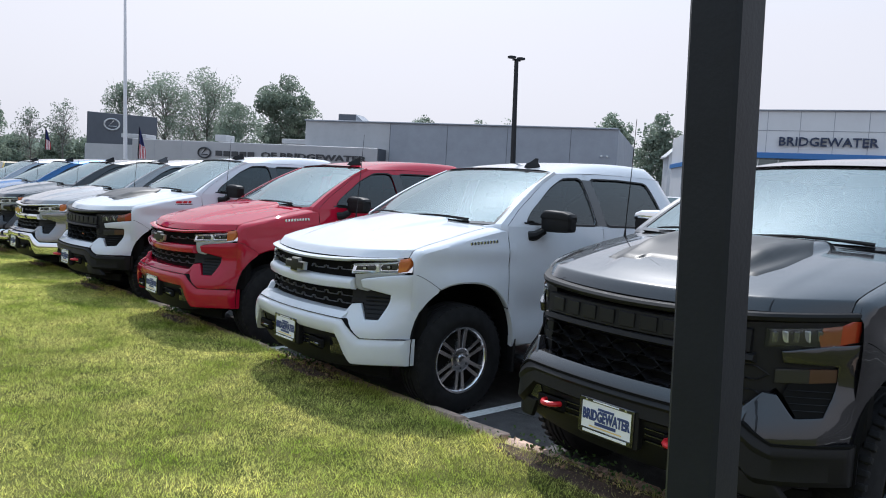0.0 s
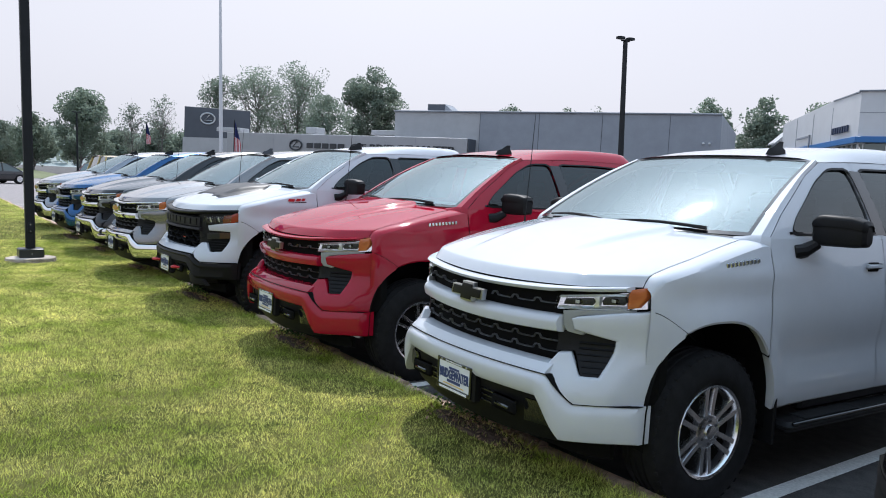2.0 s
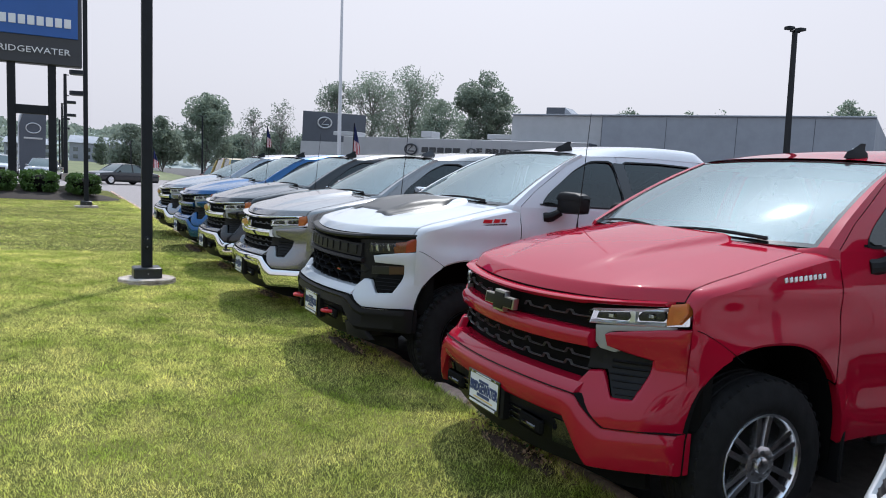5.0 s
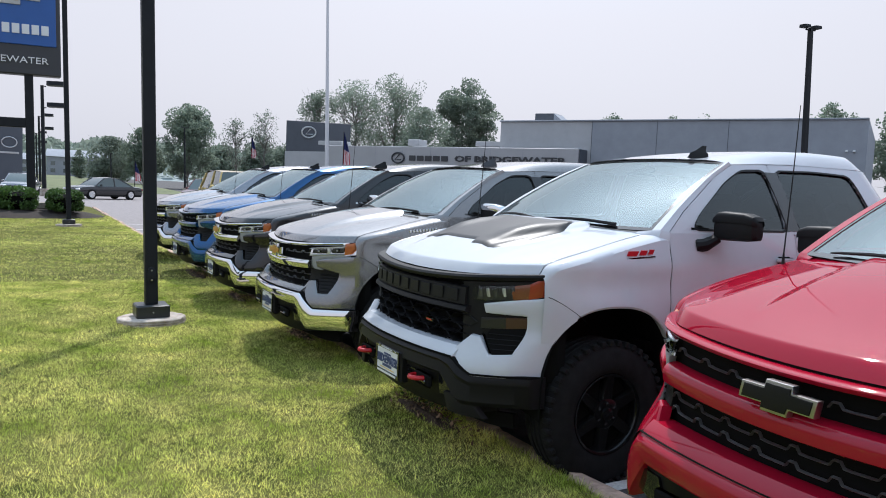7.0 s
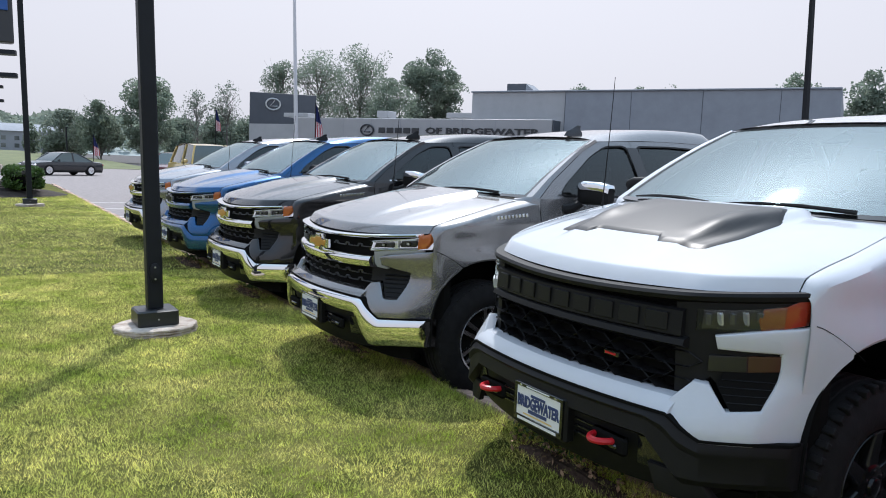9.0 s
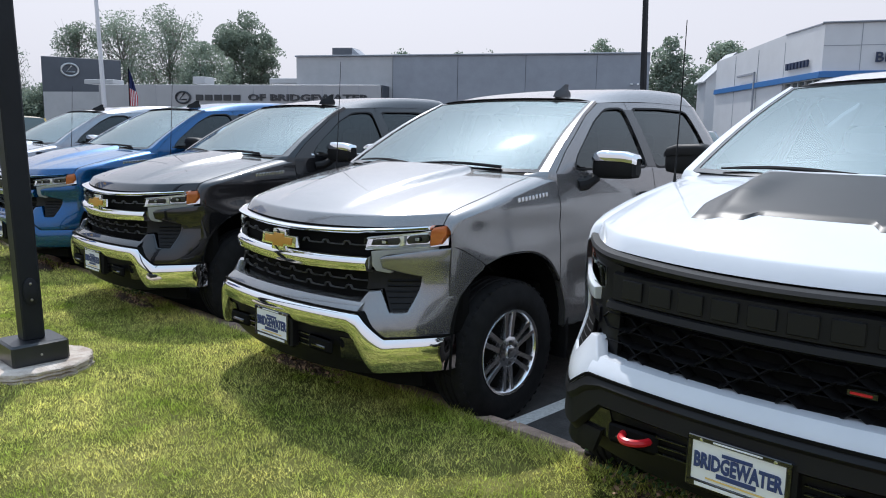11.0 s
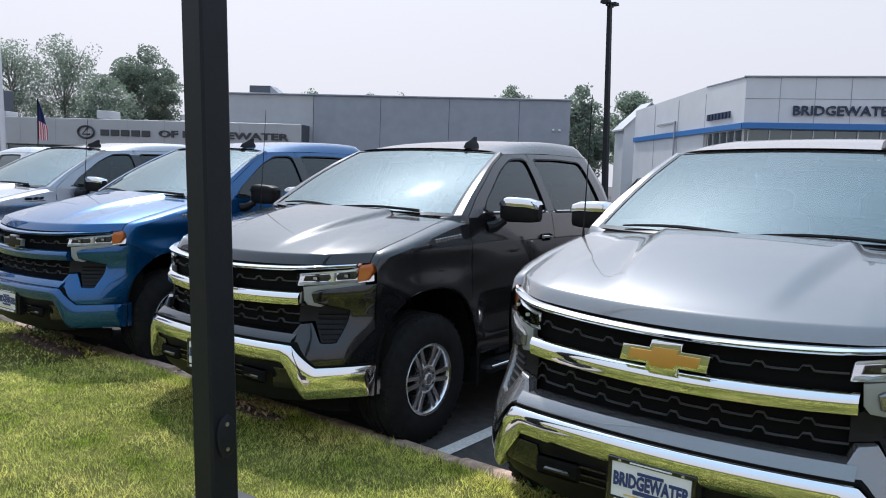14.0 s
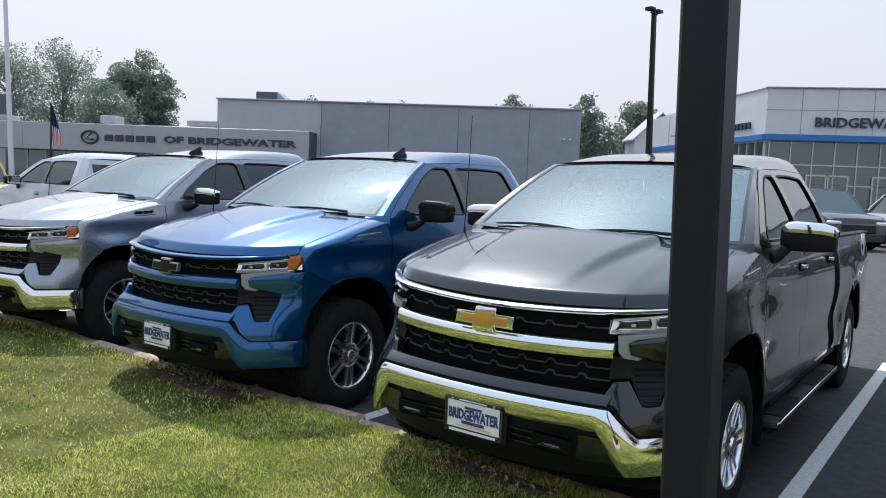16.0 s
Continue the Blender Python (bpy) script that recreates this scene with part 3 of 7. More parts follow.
def hood_point(x, v):
    """v: 0 at the nose, 1 at the cowl."""
    a = abs(x) / 0.85
    y0, y1 = y_face(x) + 0.005, 1.10 + 0.22 * a * a
    y = y0 + (y1 - y0) * v
    z = lerp(1.125 + 0.04 * a * a, 1.415 - 0.015 * a * a, v ** 0.61)
    dome = max(0.0, min(1.0, (0.30 + 0.16 * v - abs(x)) / 0.07 + 0.5))
    rear = max(0.0, min(1.0, (v - 0.12) / 0.6))
    z += 0.030 * (dome * dome * (3 - 2 * dome)) * rear * (2 - rear)
    edge = max(0.0, min(1.0, (abs(x) - 0.60) / 0.05))
    z -= 0.010 * edge * min(1.0, v * 3) * (1 - v)
    z -= 0.077 * (1 - min(1.0, v / 0.078)) ** 1.3
    return y, z


def shut_line(y):
    """The height of the hood's edge over the wing."""
    x = table(HOOD_SIDE, y)
    y0, y1 = y_face(x) + 0.005, 1.10 + 0.22 * (x / 0.85) ** 2
    return hood_point(x, max(0.0, min(1.0, (y - y0) / (y1 - y0))))[1] - 0.002


def hood_geo():
    g = Geo()
    vs = [0.034, 0.042, 0.052, 0.062, 0.070, 0.076, 0.082, 0.092, 0.11, 0.14] + span(0.18, 1.0, 18)
    rows = []
    for i in range(65):
        u = -1 + 2 * i / 64
        row = []
        for v in vs:
            yy = hood_point(u * 0.85, v)[0]
            x = u * (table(HOOD_SIDE, max(0.40, yy)) - 0.0015)
            row.append((x, *hood_point(x, v)))
        rows.append([(row[0][0], row[0][1] + 0.05, row[0][2] - 0.004)] + row)
    return g.grid(rows)


def side_panel(y0, y1, top, n=30, m=12, roll=None, flange=0.05):
    """A body side between two cross-sections, with a turned-in lower edge and, for the wing, a rolled top."""
    ys = set(span(y0, y1, n))
    for hub in (HUB_F, HUB_R):
        for k in range(0, 37):
            y = hub + 0.035 - 0.48 * math.cos(math.pi * k / 36)
            if y0 < y < y1:
                ys.add(y)
    rows = []
    kept = []
    for y in sorted(ys):
        if not kept or y - kept[-1] > 0.006 or y == y1:
            kept.append(y)
    for y in kept:
        zb, zt = under(y), top(y)
        row = [(half_width(y, zb) - flange, y, zb + 0.012), (half_width(y, zb) - 0.008, y, zb)]
        drop = 0.035 if roll else 0.0
        for k in range(m + 1):
            z = lerp(zb + 0.012, zt - drop, k / m)
            row.append((half_width(y, z), y, z))
        if roll:
            xe = table(HOOD_SIDE, y) + 0.0015
            xw = row[-1][0]
            for t in (0.3, 0.6, 0.82, 1.0):
                row.append((lerp(xw, xe, t ** 1.5), y, zt - drop * (1 - t) ** 1.6))
            row.append((xe, y, zt - 0.03))
        else:
            row.append((row[-1][0] - 0.05, y, zt + 0.004))
        rows.append(row)
    return Geo().grid(rows)


def cab_x(z):
    t = (z - 1.405) / 0.457
    return 0.938 - 0.17 * t - 0.055 * max(0.0, t) ** 2


def on_cab(poly, k=5, out=0.0):
    pts = []
    n = len(poly)
    for i in range(n):
        (ya, za), (yb, zb) = poly[i], poly[(i + 1) % n]
        for j in range(k):
            y, z = lerp(ya, yb, j / k), lerp(za, zb, j / k)
            pts.append((cab_x(z) + out, y, z))
    return pts


F_WIN = [(1.58, 1.435), (2.45, 1.435), (2.41, 1.824), (2.17, 1.812), (1.97, 1.724), (1.66, 1.523)]
F_FRAME = [(1.375, 1.405), (2.515, 1.405), (2.465, 1.872), (2.12, 1.855), (1.90, 1.76), (1.54, 1.538)]
R_WIN = [(2.57, 1.435), (3.46, 1.435), (3.42, 1.63), (3.35, 1.832), (2.95, 1.840), (2.53, 1.828)]
R_FRAME = [(2.52, 1.405), (3.61, 1.405), (3.57, 1.64), (3.48, 1.886), (2.95, 1.888), (2.47, 1.872)]



def rounded(poly, r):
    """The outline with its corners cut to small curves."""
    out = []
    for i, p in enumerate(poly):
        a, b = poly[i - 1], poly[(i + 1) % len(poly)]
        for q, t in ((a, 1.0), (None, 0), (b, 1.0)):
            if q is None:
                m0, m1 = out[-1], None
                lb = math.hypot(b[0] - p[0], b[1] - p[1])
                k = min(r, lb * 0.4) / lb
                m1 = (p[0] + (b[0] - p[0]) * k, p[1] + (b[1] - p[1]) * k)
                out.append(((m0[0] + 2 * p[0] + m1[0]) / 4, (m0[1] + 2 * p[1] + m1[1]) / 4))
            else:
                l = math.hypot(q[0] - p[0], q[1] - p[1])
                k = min(r, l * 0.4) / l
                out.append((p[0] + (q[0] - p[0]) * k, p[1] + (q[1] - p[1]) * k))
    return out


F_WIN0, R_WIN0 = F_WIN, R_WIN
F_WIN, R_WIN = rounded(F_WIN, 0.055), rounded(R_WIN, 0.055)
F_FRAME, R_FRAME = rounded(F_FRAME, 0.012), rounded(R_FRAME, 0.012)


def ring_geo(outer, inner):
    a, b = on_cab(outer), on_cab(inner)
    n = len(a)
    inset = [(x - 0.025, y, z) for x, y, z in b]
    return Geo().grid([a, [tuple(lerp(p, q, 0.55) for p, q in zip(s, t)) for s, t in zip(a, b)], b, inset], wrap=True)


def pane_geo(poly, back=0.012):
    pts = on_cab(poly, 6, -back)
    c = tuple(sum(p[i] for p in pts) / len(pts) for i in range(3))
    c = (cab_x(c[2]) - back, c[1], c[2])
    n = len(pts)
    mid = [tuple(lerp(c[i], p[i], 0.5) for i in range(3)) for p in pts]
    mid = [(cab_x(z) - back, y, z) for x, y, z in mid]
    g = Geo().grid([pts, mid], wrap=True)
    return g.add(mid + [c], [(i, (i + 1) % n, n) for i in range(n)])


def ws_point(u, v):
    """The windshield: u -1 to 1 across, v 0 at the cowl to 1 at the roof."""
    xb, xt = 0.868 * u, 0.70 * u
    yb, yt = 1.085 + 0.215 * u * u, 1.985 + 0.09 * u * u
    zb, zt = 1.405 + 0.004 * u * u, 1.878 - 0.018 * u * u
    bow = math.sin(math.pi * v) * 0.022
    return lerp(xb, xt, v), lerp(yb, yt, v) - bow * 0.5, lerp(zb, zt, v) + bow


def roof_geo():
    rows = []
    xs = [-0.728, -0.718, -0.70, -0.672, -0.63] + span(-0.56, 0.56, 14) + [0.63, 0.672, 0.70, 0.718, 0.728]
    for x in xs:
        a = min(1.0, abs(x) / 0.70)
        y0 = 1.988 + 0.09 * a * a + max(0, abs(x) - 0.70) * 0.9
        row = []
        for v in span(0, 0.86, 12) + span(0.88, 1.0, 6):
            y = lerp(y0, 3.655 - 0.02 * a, v)
            z = 1.879 - 0.018 * a * a + 0.102 * math.sin(math.pi * (v * 0.62 + 0.03)) ** 0.8 - 0.09 * (max(0.0, v - 0.88) / 0.12) ** 2.2
            lift = max(0.0, min(1.0, (y - 2.12) / 0.9))
            lift = lift * (2 - lift)
            z += 0.030 * lift
            edge = 1.855 + 0.034 * lift
            q = max(0.0, abs(x) - 0.60) / 0.128
            z = lerp(z, edge, q ** 1.8)
            tail = max(0.0, v - 0.88) / 0.12
            row.append((x * (cab_x(edge) + 0.003 - 0.045 * tail ** 1.6) / 0.728, y, z))
        rows.append(row)
    return Geo().grid(rows)


def along(line, v):
    """The point at v on a line of (v, y, z)."""
    for (a, y0, z0), (b, y1, z1) in zip(line, line[1:]):
        if v <= b:
            t = (v - a) / (b - a)
            return lerp(y0, y1, t), lerp(z0, z1, t)
    return line[-1][1:]


def pillar_geo():
    rows = []
    for v in span(0, 1, 12):
        wx, wy, wz = ws_point(1, v)
        fy, fz = along(((0, 1.375, 1.405), (0.27, 1.54, 1.538), (0.72, 1.90, 1.76), (1, 2.12, 1.855)), v)
        fx, fy = cab_x(fz) - 0.003, fy - 0.005
        mx, my, mz = lerp(wx, fx, 0.55) + 0.012, lerp(wy, fy, 0.45) - 0.01, lerp(wz, fz, 0.45) + 0.012
        rows.append([(wx, wy + 0.03, wz - 0.02), (wx, wy, wz + 0.006), (mx, my, mz), (fx, fy, fz)])
    return Geo().grid(rows)


def cowl_corner():
    """The body between the hood's rear corner, the wing's end and the foot of the windshield pillar."""
    wx, wy, wz = ws_point(1, 0)
    fx = cab_x(1.405)
    mx, my, mz = lerp(wx, fx, 0.55) + 0.012, lerp(wy, 1.375, 0.45) - 0.01, lerp(wz, 1.405, 0.45) + 0.012
    top = [(0.80, 1.258, 1.405), (0.835, 1.278, 1.409), (wx, wy, wz + 0.008), (mx, my, mz + 0.002), (fx + 0.001, 1.378, 1.412)]
    rows = []
    for i, p in enumerate(top):
        foot = Vector((p[0] + 0.012 * i / 4 + 0.004, p[1] - 0.055 + 0.012 * i, p[2] - 0.045 - 0.012 * i))
        p = Vector(p)
        rows.append([tuple(p.lerp(foot, t) + Vector((0.3, -0.6, 0.7)) * 0.008 * math.sin(math.pi * t)) for t in span(0, 1, 6)])
    return Geo().grid(rows)


def rear_pillar_geo():
    a = [(3.61, 1.405), (3.57, 1.64), (3.48, 1.886)]
    b = [(3.77, 1.405), (3.74, 1.64), (3.65, 1.880)]
    rows = []
    for (y0, z0), (y1, z1) in zip(a, b):
        rows.append([(cab_x(lerp(z0, z1, t)) - 0.05 * t * t, lerp(y0, y1, t), lerp(z0, z1, t)) for t in span(0, 1, 5)] + [(0.66, y1 + 0.012, z1)])
    return Geo().grid(rows)


def wheel_parts(parent, style, radius, m, side):
    """A wheel with its tyre; its outer face points along the local x."""
    rim = {"split": 0.242, "multi": 0.221, "trail": 0.230}[style]
    wheel = part("wheel", Geo().lathe([(-0.20, rim * 0.9), (-0.20, rim), (-0.03, rim), (-0.024, rim - 0.010), (-0.05, rim - 0.022), (-0.19, rim - 0.03)], "x", 40), BLACKALLOY if style == "trail" else DARKALLOY, parent)
    wheel.matrix_basis = m
    part("rim_lip", Geo().lathe([(-0.034, rim - 0.006), (-0.03, rim + 0.004), (-0.012, rim + 0.011), (-0.002, rim + 0.006), (-0.008, rim - 0.008), (-0.020, rim - 0.016), (-0.036, rim - 0.017)], "x", 40), BLACKALLOY if style == "trail" else ALLOY, wheel)
    w = 0.275
    r = radius
    prof = [(-w + 0.02, rim), (-w, rim + 0.05), (-w + 0.004, r - 0.06), (-w + 0.03, r - 0.012), (-w + 0.06, r), (-w + 0.085, r), (-w + 0.088, r - 0.008), (-w + 0.10, r - 0.008), (-w + 0.103, r), (-w / 2 - 0.01, r + 0.002), (-w / 2 - 0.006, r - 0.008), (-w / 2 + 0.006, r - 0.008), (-w / 2 + 0.01, r + 0.002), (-0.103, r), (-0.10, r - 0.008), (-0.088, r - 0.008), (-0.085, r), (-0.05, r), (-0.022, r - 0.014), (0.0, r - 0.062), (0.008, rim + 0.055), (0.0, rim + 0.02), (-0.01, rim + 0.008)]
    g = Geo().lathe(prof, "x", 48)
    lugs = 44
    for k in range(lugs):
        t = Matrix.Rotation(2 * math.pi * k / lugs, 4, "X")
        g2 = Geo().box((-0.030, 0, r - 0.006), (0.05, 0.030, 0.034), 0.004) if style == "trail" else Geo().box((-0.040, 0, r - 0.012), (0.045, 0.028, 0.012), 0.003)
        g.add([tuple(t @ Vector(p)) for p in g2.v], g2.f)
    part("tyre", g, RUBBER, wheel, "all-terrain tyre with deep shoulder lugs" if style == "trail" else "")
    part("brake_disc", Geo().lathe([(-0.10, 0.02), (-0.10, rim * 0.72), (-0.115, rim * 0.72), (-0.115, 0.02)], "x", 28), DARKALLOY, wheel)
    part("pocket", Geo().lathe([(-0.060, 0.045), (-0.068, rim - 0.022), (-0.10, rim - 0.022)], "x", 28), DARK, wheel)

    def spoke(a0, w0, w1, tilt, r0=0.05, r1=None, base=0.0):
        r1 = r1 or rim - 0.012
        rings = []
        for t in span(0, 1, 5):
            rr = lerp(r0, r1, t)
            ww = lerp(w0, w1, t)
            off = base + tilt * t
            x1 = -0.026 + 0.012 * t * t + 0.006 * (1 - t)
            rings.append([(x1, off - ww * 0.40, rr), (x1, off + ww * 0.40, rr), (x1 - 0.014, off + ww / 2, rr), (x1 - 0.05, off + ww / 2, rr), (x1 - 0.05, off - ww / 2, rr), (x1 - 0.014, off - ww / 2, rr)])
        t = Matrix.Rotation(a0, 4, "X")
        return Geo().loft([[t @ Vector(p) for p in q] for q in rings])

    n = {"split": 6, "multi": 6, "trail": 6}[style]
    for k in range(n):
        a = 2 * math.pi * (k + 0.5 * (style == "multi")) / n
        g = Geo()
        if style == "split":
            g = spoke(a, 0.028, 0.034, 0.015, 0.055, None, 0.020)
            h = spoke(a, 0.028, 0.034, -0.015, 0.055, None, -0.020)
            g.add(h.v, h.f)
            mate = ALLOY
        elif style == "multi":
            g = spoke(a, 0.030, 0.034, 0.013, 0.05, None, 0.019)
            h = spoke(a, 0.030, 0.034, -0.013, 0.05, None, -0.019)
            g.add(h.v, h.f)
            mate = ALLOY
        else:
            g = spoke(a, 0.085, 0.060, 0.018)
            mate = BLACKALLOY
        part("spoke", g, mate, wheel)
    part("hub_cap", Geo().lathe([(-0.055, 0.096), (-0.022, 0.090), (-0.015, 0.078), (-0.014, 0.040), (-0.002, 0.036), (0.002, 0.028), (0.003, 0.0005)], "x", 24), {"split": ALLOY, "multi": ALLOY, "trail": BLACKALLOY}[style], wheel)
    for k in range(6):
        a = 2 * math.pi * (k + 0.5) / 6
        part("wheel_nut", Geo().lathe([(-0.02, 0.011), (0.0, 0.011), (0.004, 0.006), (0.004, 0.0005)], "x", 6, (-0.012, 0.060 * math.cos(a), 0.060 * math.sin(a))), DARKALLOY if style != "trail" else BLACKALLOY, wheel)
    return wheel


def wave(x0, x1, z, surf, off, amp=0.017, period=0.128, h=0.012, d=0.022):
    """A ribbed grille bar that steps down and up along its length."""
    pts = []
    n = max(1, round((x1 - x0) / period))
    p = (x1 - x0) / n
    for i in range(n):
        a = x0 + i * p
        pts += [(a, 0), (a + p * 0.08, 1), (a + p * 0.24, 1), (a + p * 0.32, 0.1), (a + p * 0.5, 0.0), (a + p * 0.92, 0.0)]
    pts.append((x1, 0))
    rings = []
    for x, s in pts:
        zz = (z(x) if callable(z) else z) + amp * s
        y = surf(x) + off
        rings.append([(x, y, zz), (x, y - 0.004, zz - h * 0.4), (x, y, zz - h), (x, y + d, zz - h), (x, y + d, zz)])
    return Geo().loft(rings)


def emblem(z, fill, edge, parent, w=0.30, h=0.098, y=0.062):
    """A plain cross-shaped emblem: an outlined plate with a coloured face."""
    def cross(w, h):
        a, c, s = w / 2, h / 2, w * 0.038
        bx, bz = w * 0.155, h * 0.27
        return [(-a + s * 0, z - bz), (-bx - s, z - bz), (-bx - s * 1.2, z - c), (bx - s * 0.4, z - c), (bx + s * 0.2, z - bz), (a - s, z - bz), (a, z + bz), (bx + s, z + bz), (bx + s * 1.2, z + c), (-bx + s * 0.4, z + c), (-bx - s * 0.2, z + bz), (-a + s, z + bz)]
    surf = lambda x, zz=0: y
    rim = part("emblem", slab(cross(w, h), surf, 0.03, 0.004, 0.5), edge, parent, "outlined cross-shaped emblem")
    part("emblem_face", slab([(x * (0.80 if fill is GOLD else 0.90), z + (zz - z) * (0.62 if fill is GOLD else 0.80)) for x, zz in cross(w, h)], lambda x, zz=0: y - 0.005, 0.01, 0.002, 0.5), fill, rim)


def plate(parent, z=0.545, y=0.0):
    """A dealer's plate: town name in blue, the other lines as plain bars, in a black frame."""
    hold = part("plate_bracket", Geo().box((0, y + 0.045, z - 0.005), (0.36, 0.06, 0.20), 0.012), PLASTIC, parent)
    part("plate_board", Geo().box((0, y + 0.011, z), (0.305, 0.006, 0.153), 0.002), PLATEWHITE, hold)
    g = Geo()
    for x, zz, w, h in ((0, 0.080, 0.335, 0.018), (0, -0.074, 0.335, 0.026), (-0.159, 0, 0.016, 0.15), (0.159, 0, 0.016, 0.15)):
        g.box((x, y + 0.008, z + zz), (w, 0.010, h), 0.003)
    part("plate_frame", g, GLOSSBLACK, hold)
    part("plate_lettering", text_geo("BRIDGEWATER", 0.043, 0.003, 0.0017).moved(Matrix.Translation((0, y + 0.006, z + 0.006)) @ Matrix.Diagonal((0.98, 1, 1.65, 1))), PLATEBLUE, hold, "town name in dark blue capitals")
    for zz, w, h, mt in ((-0.030, 0.13, 0.016, PLATEBLUE), (0.044, 0.10, 0.012, PLATEBLUE), (-0.048, 0.20, 0.006, PLATEGOLD)):
        part("text_bar", Geo().box((0, y + 0.006, z + zz), (w, 0.003, h), 0.001), mt, hold)
    part("text_bar", Geo().box((0, y + 0.002, z - 0.074), (0.27, 0.003, 0.013), 0.001), PLATEWHITE, hold)
    part("text_bar", Geo().box((0, y + 0.002, z + 0.080), (0.16, 0.003, 0.006), 0.001), PLATEWHITE, hold)
    for x in (-0.12, 0.12):
        part("plate_screw", Geo().lathe([(0, 0.007), (0.003, 0.006), (0.004, 0.0005)], "z", 8).moved(Matrix.Translation((x, y + 0.004, z + 0.079)) @ Matrix.Rotation(radians(90), 4, "X")), BADGE, hold)


def both(name, g, material, parent, label="", thick=0.0):
    a = part(name, g, material, parent, label, thick)
    b = part(name, g.flipped(), material, parent, label, thick)
    return a, b


ZU = lambda x: 1.098 + 0.042 * (abs(x) / 0.85) ** 2
POD = [(0.70, 0.997), (0.86, 1.033), (1.10, 1.05), (1.10, 0.56), (0.70, 0.56), (0.62, 0.66), (0.60, 0.72), (0.605, 0.75), (0.635, 0.812), (0.69, 0.820), (0.762, 0.715), (0.822, 0.715), (0.830, 0.890), (0.69, 0.934), (0.678, 0.985)]
VENT = [(0.60, 0.905), (0.68, 0.945), (0.838, 0.898), (0.832, 0.705), (0.755, 0.705), (0.685, 0.826), (0.60, 0.816)]
LAMP = [(0.592, 1.025), (0.60, 1.088), (0.74, 1.103), (0.86, 1.135), (0.905, 1.168), (0.898, 1.055), (0.86, 1.048), (0.72, 1.035)]


def pod_y(x, z):
    """The corner panel's face: it swells out to the bumper's top towards its foot."""
    k = max(0.0, min(1.0, (0.85 - z) / 0.22))
    crest = 0.020 * math.exp(-(((z - 0.985) / 0.055) ** 2)) * max(0.0, min(1.0, (x - 0.66) / 0.10))
    return lerp(y_face(x) - 0.018, min(y_face(x) - 0.018, y_bumper(x) + 0.014), k * k * (3 - 2 * k) * 0.5 + k * 0.5) - crest


def corner_xy(a, z):
    """The corner panel in plan: across the nose up to a = 0.86, then round the corner to the wheel arch at a = 1.1."""
    if a <= 0.86:
        return a, pod_y(a, z)
    t = (a - 0.86) / 0.24
    x0, y0 = 0.86, pod_y(0.86, z)
    rise = (y0 - pod_y(0.85, z)) / 0.010
    q = max(0.0, min(1.0, (z - HUB_Z) / ARCH_H))
    seam = 0.515 + 0.23 * max(0.0, min(1.0, (1.045 - z) / 0.14)) ** 0.8
    y1 = min(seam, HUB_F - 0.445 * (1 - q ** 2.5) ** 0.4 + 0.004)
    x1 = half_width(y1, z) + 0.0012
    side = (half_width(y1, z) - half_width(y1 - 0.03, z)) / 0.03
    cx = (x1 - side * (y1 - y0 + rise * x0)) / max(0.15, 1 - side * rise)
    cx = max(lerp(x0, x1, 0.3), min(lerp(x0, x1, 0.95), cx))
    cy = min(lerp(y0, y1, 0.9), y0 + rise * (cx - x0))
    return (1 - t) ** 2 * x0 + 2 * t * (1 - t) * cx + t * t * x1, (1 - t) ** 2 * y0 + 2 * t * (1 - t) * cy + t * t * y1


def wrapped(poly, depth, bevel, step=0.03):
    """A moulded shell with the outline poly in (a, z), bent round the truck's corner."""
    bm = bmesh.new()
    f = bm.faces.new([bm.verts.new((a, 0, z)) for a, z in poly])
    ext = bmesh.ops.extrude_face_region(bm, geom=[f])
    for v in ext["geom"]:
        if isinstance(v, bmesh.types.BMVert):
            v.co.y = depth
    bmesh.ops.recalc_face_normals(bm, faces=bm.faces)
    rim = [e for e in bm.edges if all(abs(v.co.y) < 1e-6 for v in e.verts) and not all(v.co.x > 1.09 for v in e.verts)]
    bmesh.ops.bevel(bm, geom=rim, offset=bevel, segments=3, profile=0.6, affect="EDGES", clamp_overlap=True)
    bmesh.ops.triangulate(bm, faces=[q for q in bm.faces if len(q.verts) > 4])
    for axis, no in ((0, (1, 0, 0)), (2, (0, 0, 1))):
        at = [v.co[axis] for v in bm.verts]
        c = min(at) + step
        while c < max(at) - step / 4:
            bmesh.ops.bisect_plane(bm, geom=bm.verts[:] + bm.edges[:] + bm.faces[:], plane_co=[c * n for n in no], plane_no=no)
            c += step
    for v in bm.verts:
        a, d, z = v.co
        x, y = corner_xy(a, z)
        xb, yb = corner_xy(a - 0.004, z)
        tx, ty = x - xb, y - yb
        n = math.hypot(tx, ty)
        v.co = (x - d * ty / n, y + d * tx / n, z)
    g = Geo()
    bm.verts.index_update()
    g.add([v.co[:] for v in bm.verts], [[v.index for v in q.verts] for q in bm.faces])
    bm.free()
    return g


